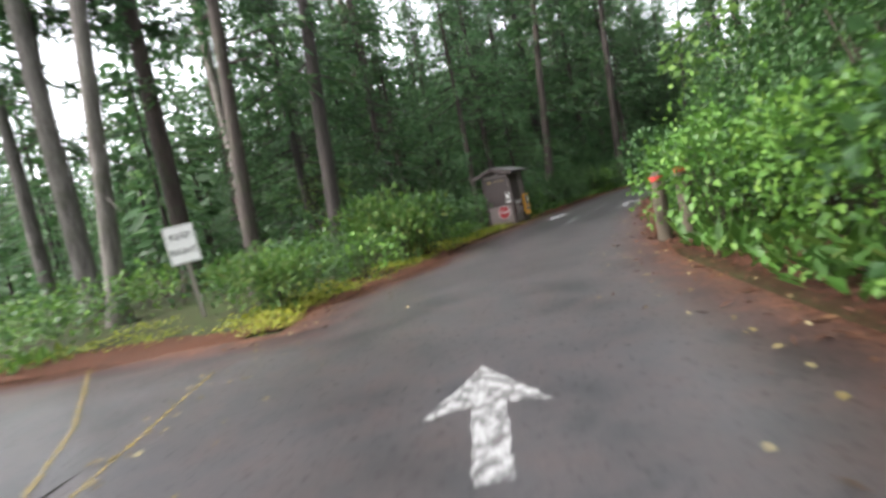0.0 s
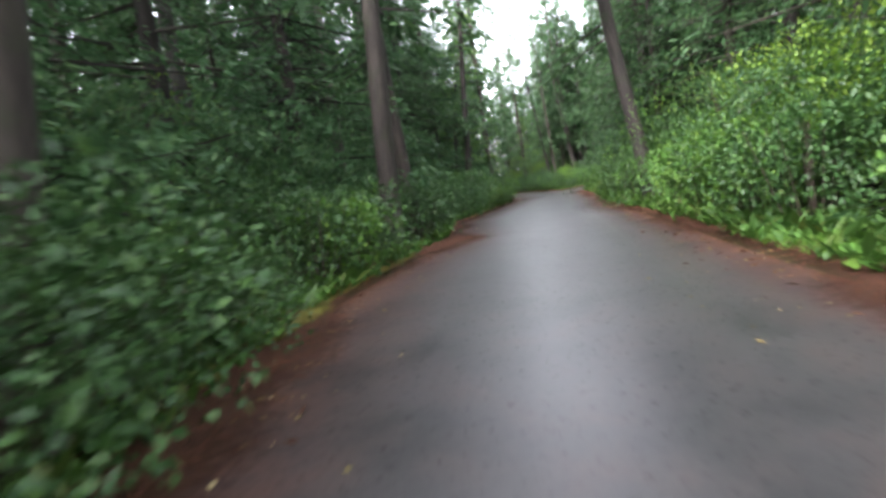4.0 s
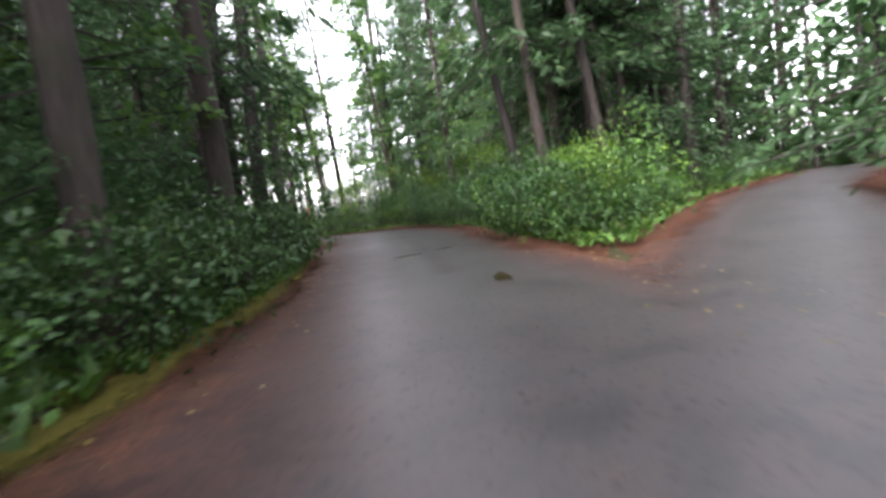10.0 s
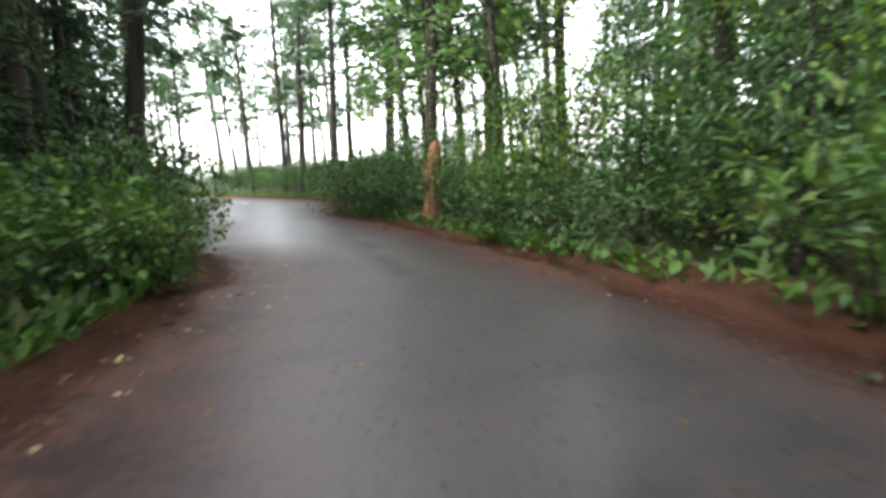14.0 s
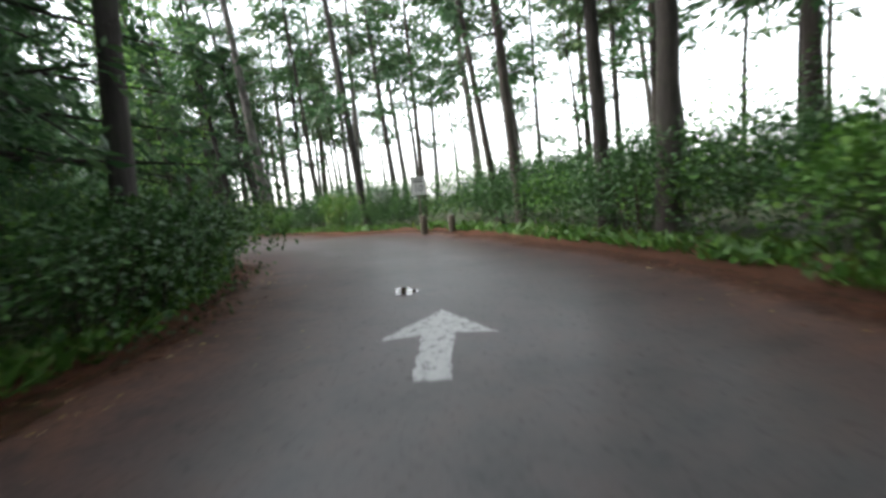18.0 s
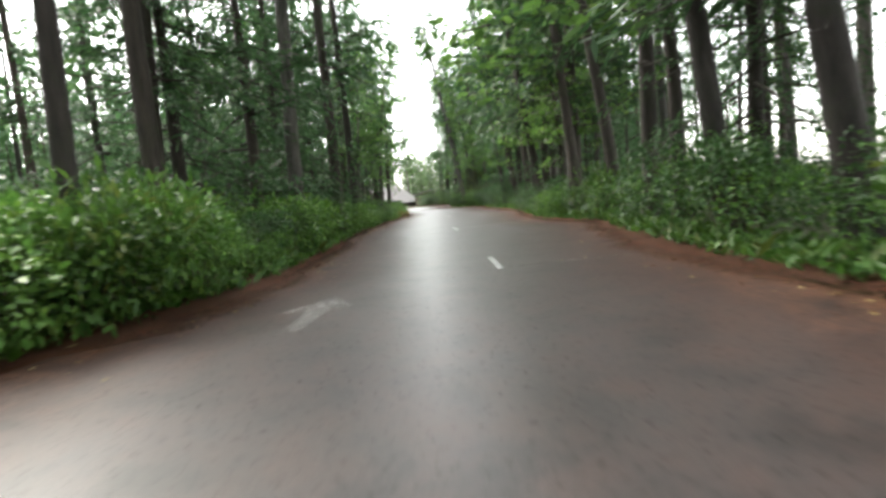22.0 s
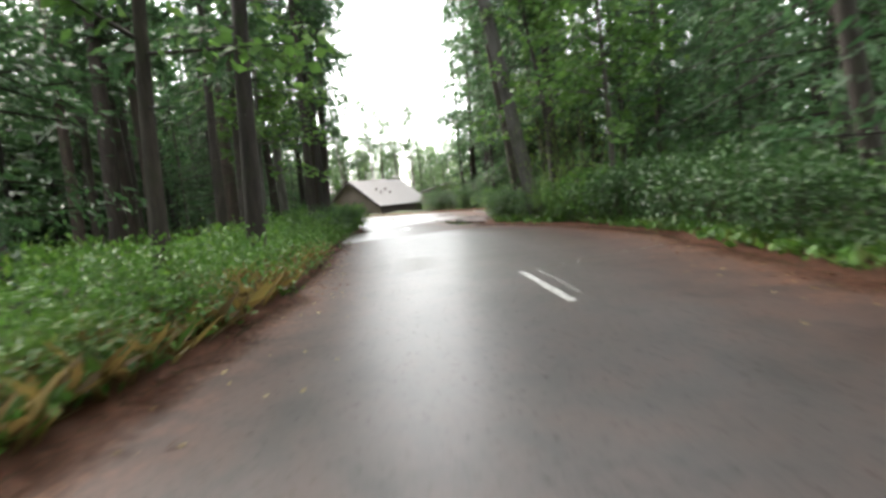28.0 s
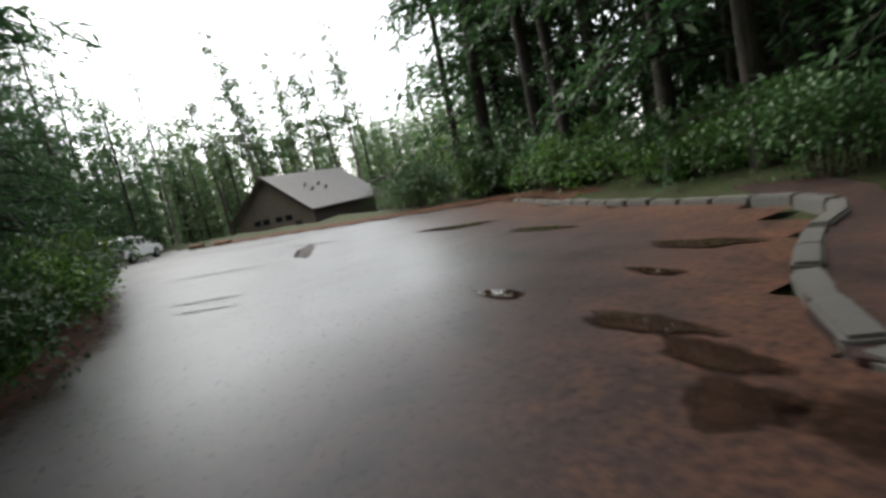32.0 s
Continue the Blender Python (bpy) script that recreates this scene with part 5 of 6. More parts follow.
ivy = [q for q in row_low if q[3] < 21 and q[4] > 0]
ivy += [(x + SR.normal(0, 0.5), y + SR.normal(0, 0.5), h) for x, y, h, *_ in ivy for _ in range(2)]
ivy += [(-5.5 + k * -0.7, 9.9 + SR.normal(0, 0.4), 0.4) for k in range(16)]
rest = [q for q in row_low if not (q[3] < 21 and q[4] > 0)]
herbs("ivy_bed", ivy, 81, YELLOWING, "low yellowing ivy along the road edge", 110, 0.04, 0.085, 0.8, 0.35)
herbs("fern_border", rest[::2], 82, FERN, "low ferns along the road edge", 48, 0.2, 0.5, 0.26)
herbs("herb_border", rest[1::2], 83, SHRUB_LIGHT, "low leafy herbs along the road edge", 80, 0.1, 0.24, 0.65)
brown = [(x + SR.normal(0, 0.5), y + SR.normal(0, 0.5)) for x, y, h, s, sd, *_ in rest if sd > 0 and 202 < s < 219 for _k in range(3)]
herbs("bracken_patch", brown, 85, BRACKEN, "browning bracken at the road edge", 26, 0.3, 0.6, 0.24)
lawn = [(x, y) for x, y in zip(SR.uniform(8, 17, 1500), SR.uniform(17, 30, 1500)) if 0.3 < paved([(x, y)])[0] < 4.5]
herbs("grass_patch", lawn, 84, GRASS, "bright green mown grass beside the road", 70, 0.06, 0.16, 0.14, 0.3)

# broadleaf walls of leaves beside the road
BR = np.random.default_rng(23)
for s0, s1, side, lo, hi, step in ((-6, 19, -1, 2.4, 4.5, 3.0), (36, 45, -1, 2.4, 4.6, 3.2), (58, 65, -1, 2.4, 3.6, 3.6), (97, 115, -1, 2.6, 4.8, 3.0),
                                   (2, 40, 1, 4.0, 8.0, 5.0), (128, 160, -1, 3.5, 7.0, 6.0), (214, 228, -1, 3.0, 4.5, 5.0)):
    for s in np.arange(s0, s1, step):
        o = float(edge(s, side)) + side * BR.uniform(lo, hi)
        x, y = along(s + BR.uniform(-0.8, 0.8), o)
        if paved([(x, y)])[0] < 2.0 or (abs(x - 3) < 2.6 and abs(y - 22) < 2.6):
            continue
        pick_ = 1 if s < 20 and BR.random() < 0.8 else int(BR.integers(0, 3))
        plant(BROAD[pick_], x, y, BR.uniform(0.7, 1.05), BR.uniform(0, 360))
for x, y, k, sc in ((54.3, 98.4, 2, 0.95), (55.2, 101.0, 0, 1.1), (55.0, 95.4, 2, 0.85), (56.4, 98.8, 2, 1.2), (54.0, 104.0, 0, 0.9)):
    plant(BROAD[k], x, y, sc, BR.uniform(0, 360))
for x, y, sc in ((55.6, 93.4, 0.55), (56.4, 91.0, 0.7), (54.8, 87.4, 0.5)):
    plant(LOW[2], x, y, sc, BR.uniform(0, 360))
for x, y, k, sc in ((-29.0, 161.2, 0, 0.75), (-30.6, 162.2, 0, 0.8), (-27.2, 160.6, 2, 0.5), (-32.6, 162.0, 1, 0.6)):
    if paved([(x, y)])[0] > 0.8:
        plant(BROAD[k], x, y, sc, BR.uniform(0, 360))
# thin-topped pines beyond the park building
for k in range(9):
    plant(PINES[k % 3], -113.0 + BR.uniform(-4, 4), 165.5 + k * 2.3 + BR.uniform(-0.8, 0.8), (1.3, 1.45, 1.1)[k % 3] * BR.uniform(0.85, 1.1), BR.uniform(0, 360))
# pale bushes on the bank beside the park building
for x, y, sc in ((-59.0, 171.0, 0.7), (-62.0, 171.6, 0.75), (-65.0, 172.0, 0.8), (-68.0, 171.4, 0.7), (-71.5, 171.6, 0.65), (-66.5, 174.5, 0.9), (-62.5, 174.2, 0.9)):
    plant(BROAD[0] if sc < 0.75 else BROAD[2], x, y, sc, BR.uniform(0, 360))
# alders that lean over the road
for s, off, side, turn, k in ((183, 3.2, -1, 150, 0), (190, 2.6, -1, 160, 1), (197, 3.0, -1, 150, 0), (203, 2.4, -1, 170, 0), 
                               (221, 2.4, -1, 175, 1), (226, 3.0, -1, 160, 0), (200, 2.6, 1, 20, 1), (212, 2.4, 1, 10, 0), (224, 3.0, 1, 20, 1), (97, 3.4, 1, 300, 0), (103, 3.0, -1, 100, 1), (120, 4.5, -1, 100, 0), (123, 4.2, -1, 60, 0), (127, 4.8, -1, 120, 0), (109, 3.4, -1, 110, 0),
                               (116, 3.6, -1, 100, 0), (16, 4.0, -1, 170, 0), (12, 5.0, -1, 160, 1), (66, 3.4, 1, 330, 0), (74, 4.0, 1, 330, 1), (84, 3.6, 1, 300, 0)) + tuple((s_, 1.9, -1, 0, 2) for s_ in (174, 184, 194)):
    x, y = along(s, float(edge(s, side)) + side * off)
    if paved([(x, y)])[0] > 1.2:
        i = int(np.searchsorted(RUN, s))
        inward = math.degrees(math.atan2(-side * NORMAL_L[i][1], -side * NORMAL_L[i][0]))
        plant(ALDERS[k % 2], x, y, BR.uniform(0.85, 1.2) * (1.55 if k == 2 else 1.0), inward + BR.uniform(-35, 35))
for ob in PROTOS:
    if not taken[ob]:
        plant(ob, 30.0, 90.0, 1.0)


# ---- things along the road ----
def worn_paint(name, color, gone):
    """Road paint with chips and worn-through patches."""
    m = plain(name, color, 0.5, 0, 25, 0.4)
    nt = m.node_tree
    n = noise_node(nt, 9, 8, 0.75)
    f = ramp(nt, n.outputs[0], [(gone - 0.08, (0, 0, 0)), (gone + 0.06, (0.9, 0.9, 0.9))])
    clear, mx = nt.nodes.new("ShaderNodeBsdfTransparent"), nt.nodes.new("ShaderNodeMixShader")
    nt.links.new(f, mx.inputs[0])
    nt.links.new(clear.outputs[0], mx.inputs[1])
    nt.links.new(nt.nodes["Principled BSDF"].outputs[0], mx.inputs[2])
    nt.links.new(mx.outputs[0], nt.nodes["Material Output"].inputs["Surface"])
    return m


WHITE_PAINT = worn_paint("worn_white_road_paint", (0.45, 0.45, 0.44), 0.42)
FADED_PAINT = worn_paint("faded_white_road_paint", (0.3, 0.29, 0.28), 0.53)
YELLOW_PAINT = worn_paint("faded_yellow_road_paint", (0.26, 0.19, 0.04), 0.5)
SOLID_PAINT = worn_paint("white_road_paint", (0.5, 0.5, 0.49), 0.34)
CHIPPED_PAINT = worn_paint("chipped_white_road_paint", (0.4, 0.4, 0.39), 0.49)
BROWN_BOARD = plain("dark_brown_painted_board", (0.038, 0.025, 0.022), 0.6, 0, 40, 0.3)
MAROON = plain("maroon_sign_sheet", (0.07, 0.022, 0.022), 0.5, 0, 30, 0.2, 0)
GREY_BOARD = plain("mauve_grey_painted_board", (0.17, 0.14, 0.13), 0.65, 0, 40, 0.2)
TRIM = plain("brown_trim", (0.045, 0.03, 0.026), 0.6)
ROOFING = plain("weathered_roof_felt", (0.1, 0.095, 0.09), 0.8, 0, 60, 0.35, 0.4)
SIGN_WHITE = plain("white_sign_sheet", (0.74, 0.75, 0.72), 0.4, 0, 15, 0.1, 0)
SIGN_BLACK = plain("black_sign_letters", (0.02, 0.02, 0.022), 0.5, 0, 20, 0.1, 0)
SIGN_RED = plain("red_sign_sheet", (0.26, 0.012, 0.016), 0.35, 0, 15, 0.15, 0)
LETTER_WHITE = plain("white_sign_letters", (0.55, 0.55, 0.54), 0.4, 0, 15, 0.05, 0)
LETTER_TAN = plain("tan_routed_letters", (0.22, 0.16, 0.06), 0.6, 0, 15, 0.2, 0)
ORANGE = plain("orange_yellow_panel", (0.62, 0.3, 0.03), 0.4, 0, 15, 0.1, 0)
BLUE = plain("slate_blue_print", (0.05, 0.11, 0.16), 0.4, 0, 15, 0.15, 0)
POST_WOOD = plain("weathered_brown_post_wood", (0.07, 0.055, 0.035), 0.8, 0, 22, 0.4, 0.4)
GREY_WOOD = plain("weathered_grey_post_wood", (0.2, 0.18, 0.15), 0.8, 0, 22, 0.35, 0.4)
RED_BAND = plain("red_reflector_band", (0.5, 0.03, 0.025), 0.4, 0, 15, 0.1, 0)
CONCRETE = plain("stained_wet_concrete", (0.12, 0.115, 0.105), 0.5, 0, 35, 0.4, 0.3)
IRON = plain("rusty_iron_grate", (0.05, 0.028, 0.02), 0.85, 0.0, 40, 0.4)
CAR_WHITE = plain("white_car_paint", (0.72, 0.73, 0.73), 0.25, 0, 8, 0.06, 0)
CAR_GLASS = plain("dark_car_glass", (0.012, 0.014, 0.016), 0.08, 0, 8, 0.1, 0)
RUBBER = plain("black_tyre_rubber", (0.02, 0.02, 0.02), 0.8)
STEEL = plain("dull_steel", (0.35, 0.35, 0.36), 0.35, 0.9)
TAIL_RED = plain("red_lamp_plastic", (0.3, 0.01, 0.01), 0.25, 0, 8, 0.1, 0)
SIDING = plain("beige_brown_siding", (0.2, 0.16, 0.13), 0.75, 0, 20, 0.25, 0.2)
SHINGLE = plain("grey_asphalt_shingle", (0.26, 0.24, 0.23), 0.7, 0, 30, 0.25, 0.3)
WINDOW_GLASS = plain("dark_window_glass", (0.02, 0.024, 0.026), 0.06, 0, 8, 0.1, 0)


def water_material():
    m, nt, b = material("brown_puddle_water")
    n = noise_node(nt, 3, 3)
    nt.links.new(ramp(nt, n.outputs[0], [(0.3, (0.02, 0.011, 0.008)), (0.7, (0.05, 0.028, 0.02))]), b.inputs["Base Color"])
    b.inputs["Roughness"].default_value, b.inputs["IOR"].default_value = 0.03, 1.33
    r = noise_node(nt, 14, 2)
    bump(nt, b, r.outputs[0], 0.03, 0.004)
    # the rim dries out raggedly
    at, wob, add = nt.nodes.new("ShaderNodeAttribute"), noise_node(nt, 5, 5, 0.7), nt.nodes.new("ShaderNodeMath")
    at.attribute_name, add.operation = "depth", "MULTIPLY_ADD"
    nt.links.new(wob.outputs[0], add.inputs[0])
    add.inputs[1].default_value = 0.9
    nt.links.new(at.outputs["Fac"], add.inputs[2])
    f = ramp(nt, add.outputs[0], [(0.6, (0, 0, 0)), (1.1, (1, 1, 1))])
    clear, mx = nt.nodes.new("ShaderNodeBsdfTransparent"), nt.nodes.new("ShaderNodeMixShader")
    nt.links.new(f, mx.inputs[0])
    nt.links.new(clear.outputs[0], mx.inputs[1])
    nt.links.new(b.outputs[0], mx.inputs[2])
    nt.links.new(mx.outputs[0], nt.nodes["Material Output"].inputs["Surface"])
    return m


WATER = water_material()


def lettering(name, text, size, mat, parent, m, deep=0.004, label=""):
    """Letters in the built-in font as a mesh; they stand in the x, z plane of m and face -y."""
    cu = bpy.data.curves.new("letters", "FONT")
    cu.body, cu.size, cu.extrude, cu.align_x, cu.align_y = text, size, deep, "CENTER", "CENTER"
    tmp = bpy.data.objects.new("letters", cu)
    scene.collection.objects.link(tmp)
    bpy.context.view_layer.update()
    me = bpy.data.meshes.new_from_object(tmp.evaluated_get(bpy.context.evaluated_depsgraph_get()))
    bpy.data.objects.remove(tmp)
    bpy.data.curves.remove(cu)
    me.materials.clear()
    me.materials.append(mat)
    return child(name, me, parent, label, m @ pose(0, 0, 0, 90, 0, 0))


def flat_shape(name, outline, z, mat, label, category, at=(0, 0), rz=0.0, ragged=0.0, seed=3, group=""):
    """Paint or water lying on the road: an outline filled as a thin sheet."""
    r = random.Random(seed)
    pts = []
    for (x0, y0), (x1, y1) in zip(outline, outline[1:] + outline[:1]):
        k = max(1, int(math.hypot(x1 - x0, y1 - y0) / 0.07)) if ragged else 1
        for q in range(k):
            u = q / k
            pts.append((x0 + (x1 - x0) * u + r.uniform(-ragged, ragged), y0 + (y1 - y0) * u + r.uniform(-ragged, ragged)))
    bm = bmesh.new()
    f = bm.faces.new([bm.verts.new((x, y, 0)) for x, y in pts])
    bmesh.ops.triangulate(bm, faces=[f])
    for g in bm.faces:
        if g.normal.z < 0:
            g.normal_flip()
    me = bpy.data.meshes.new(name)
    bm.to_mesh(me)
    bm.free()
    me.materials.append(mat)
    ob = new(name, me)
    ob.matrix_basis = pose(*at, z, 0, 0, rz)
    return tagged(ob, label, category, group)


ARROW = [(0, 0), (0.46, -0.95), (0.13, -0.85), (0.11, -1.9), (-0.11, -1.9), (-0.13, -0.85), (-0.46, -0.95)]


def road_arrow(tip, towards, mat, label, scale=1.0, seed=1):
    a = math.degrees(math.atan2(-(towards[0]), towards[1]))
    flat_shape("road_arrow", [(x * scale, y * scale) for x, y in ARROW], 0.005, mat, label, "road marking", tip, a, 0.02, seed, "painted road arrows")


def road_line(a, b, w, mat, label, seed=1):
    d = Vector((b[0] - a[0], b[1] - a[1]))
    n = d.length
    flat_shape("road_line", [(0, -w / 2), (n, -w / 2), (n, w / 2), (0, w / 2)], 0.005 + 0.0004 * (seed % 5), mat, label, "road marking", a,
               math.degrees(math.atan2(d.y, d.x)), 0.012, seed, "painted road lines")


road_arrow((0.12, 4.3), (0.06, 1.0), CHIPPED_PAINT, "worn white arrow painted on wet asphalt", 0.95, 1)
road_arrow((5.13, 21.6), (0.5, 0.87), WHITE_PAINT, "clear white arrow painted beside the pay station", 1.1, 2)
road_arrow((7.65, 20.95), (0.5, 0.87), CHIPPED_PAINT, "faded white arrow painted on the road", 1.15, 3)
road_arrow((17.2, 134.9), (-0.9, 0.44), FADED_PAINT, "faded pale arrow painted on litter-strewn asphalt", 1.1, 4)
road_arrow((-39.83, 158.6), (-0.957, 0.29), SOLID_PAINT, "white arrow painted at the parking place entrance", 0.97, 5)
road_arrow((44.03, 117.2), (-0.33, 0.94), WHITE_PAINT, "white arrow with long wings on wet asphalt", 1.35, 21)
road_line((7.08, 22.5), (4.0, 16.9), 0.11, CHIPPED_PAINT, "white lane line along the pay station", 6)
road_line((7.1, 22.55), (4.6, 23.05), 0.1, WHITE_PAINT, "white stop line across the lane", 7)
road_line((7.15, 22.52), (9.6, 21.9), 0.08, FADED_PAINT, "nearly worn-out white line across the lane", 8)
road_line((15.35, 138.6), (17.05, 137.88), 0.12, WHITE_PAINT, "white parking bay line", 9)
road_line((17.0, 138.0), (17.7, 140.4), 0.08, FADED_PAINT, "faded cross line of a parking bay", 10)
road_line((3.86, 143.13), (6.31, 142.22), 0.13, WHITE_PAINT, "white parking bay line on dark asphalt", 11)
road_line((5.09, 142.75), (5.15, 146.4), 0.1, WHITE_PAINT, "white cross line of a parking bay", 12)
road_line((-9.24, 148.77), (-6.77, 147.98), 0.12, WHITE_PAINT, "white line of a roadside bay", 13)
road_line((-8.26, 148.46), (-8.41, 152.14), 0.09, FADED_PAINT, "faded line across a roadside bay", 14)
road_line((-21.46, 154.6), (-18.9, 153.8), 0.12, WHITE_PAINT, "white bay line painted twice", 15)
road_line((-21.3, 154.85), (-19.2, 154.15), 0.09, FADED_PAINT, "older faded copy of a bay line", 16)
road_line((-21.46, 154.62), (-21.95, 158.3), 0.09, FADED_PAINT, "faded line closing a bay", 17)
road_line((-5.78, 8.3), (-3.82, 5.06), 0.045, YELLOW_PAINT, "thin faded yellow line on the side road", 18)
road_line((-3.82, 5.06), (-2.9, 3.0), 0.045, YELLOW_PAINT, "thin faded yellow line, its near piece", 19)
road_line((-2.94, 6.25), (-2.68, 3.0), 0.045, YELLOW_PAINT, "thin faded yellow line beside another", 20)


def blob(rx, ry, seed, n=44, rough=0.22):
    r = random.Random(seed)
    ph = [r.uniform(0, 6.28) for _ in range(5)]
    out = []
    for k in range(n):
        a = 6.2832 * k / n
        f = 1 + rough * (math.sin(2 * a + ph[0]) * 0.5 + math.sin(3 * a + ph[1]) * 0.6 + math.sin(5 * a + ph[2]) * 0.4 + math.sin(9 * a + ph[3]) * 0.25)
        out.append((rx * f * math.cos(a), ry * f * math.sin(a)))
    return out


for (px, py), (rx, ry), rz, sd in (((-38.3, 160.95), (1.95, 0.55), -9, 1), ((-43.1, 163.93), (0.6, 0.2), 5, 2), ((-41.95, 161.78), (0.5, 0.16), 0, 22), ((-41.25, 161.55), (0.42, 0.15), -12, 23), ((-40.85, 161.15), (0.3, 0.2), -20, 24), ((-42.8, 162.9), (0.3, 0.1), 0, 25),
                                  ((-46.9, 164.8), (0.9, 0.16), 5, 26), ((-43.8, 161.85), (0.4, 0.12), 10, 27), ((42.9, 118.5), (0.4, 0.2), 120, 28), ((41.9, 113.4), (0.5, 0.25), 110, 29), ((45.4, 73.25), (0.45, 0.1), -5, 30), ((46.6, 73.25), (0.4, 0.08), 5, 31), ((34.7, 59.4), (1.0, 0.1), 50, 32), ((38.8, 60.8), (0.35, 0.18), 30, 33),
                                  ((-50.8, 165.2), (1.3, 0.3), 20, 6), ((36.6, 64.6), (0.5, 0.3), 30, 9),
                                  ((43.6, 67.4), (0.5, 0.14), 60, 10), ((44.0, 77.5), (0.5, 0.1), 60, 12),
                                  ((20.4, 127.3), (1.6, 0.35), 195, 14), ((14.5, 125.6), (1.6, 0.4), 200, 15), ((-55.0, 162.5), (2.0, 0.3), 165, 16)):
    rim = np.array(blob(rx, ry, sd))
    rings = np.concatenate([[[0, 0]]] + [rim * k for k in (0.45, 0.72, 1.0, 1.25)])
    m_ = len(rim)
    tris = [(0, 1 + q, 1 + (q + 1) % m_) for q in range(m_)]
    for lv in range(3):
        for q in range(m_):
            i0, i1 = 1 + lv * m_ + q, 1 + lv * m_ + (q + 1) % m_
            tris += [(i0, i0 + m_, i1 + m_), (i0, i1 + m_, i1)]
    pm = mesh_of("puddle", np.c_[rings, np.zeros(len(rings))], np.array(tris), WATER)
    pm.attributes.new("depth", "FLOAT", "POINT").data.foreach_set("value", np.r_[0.75, np.repeat([0.7, 0.55, 0.3, -0.4], m_)].astype(np.float32))
    pud = new("puddle", pm)
    pud.matrix_basis = pose(px, py, 0.006, 0, 0, rz)
    tagged(pud, "shallow brown puddle on the wet asphalt", "puddle", "rain puddles")


# sealed seams across the parking place
SEAM = plain("dark_sealed_seam", (0.02, 0.02, 0.021), 0.45, 0, 20, 0.4)
for k, (a, b, w) in enumerate((((-73.5, 159.4), (-60.5, 164.5), 0.34), ((-56.5, 158.6), (-53.6, 161.4), 0.22), ((-50.2, 158.9), (-49.0, 160.1), 0.13), ((-49.0, 158.9), (-48.0, 159.9), 0.1), ((-58.5, 162.6), (-55.4, 163.8), 0.3), ((-50.2, 157.9), (-49.2, 158.2), 0.2))):
    dv = (b[0] - a[0], b[1] - a[1])
    n_ = math.hypot(*dv)
    flat_shape("asphalt_seam", [(0, 0), (n_ * 0.3, -w * 0.5), (n_ * 0.7, -w * 0.35), (n_, 0), (n_ * 0.65, w * 0.5), (n_ * 0.25, w * 0.3)], 0.004, SEAM, "dark sealed seam in the wet asphalt", "road patch", a,
               math.degrees(math.atan2(dv[1], dv[0])), 0.04, 50 + k, "asphalt seams")


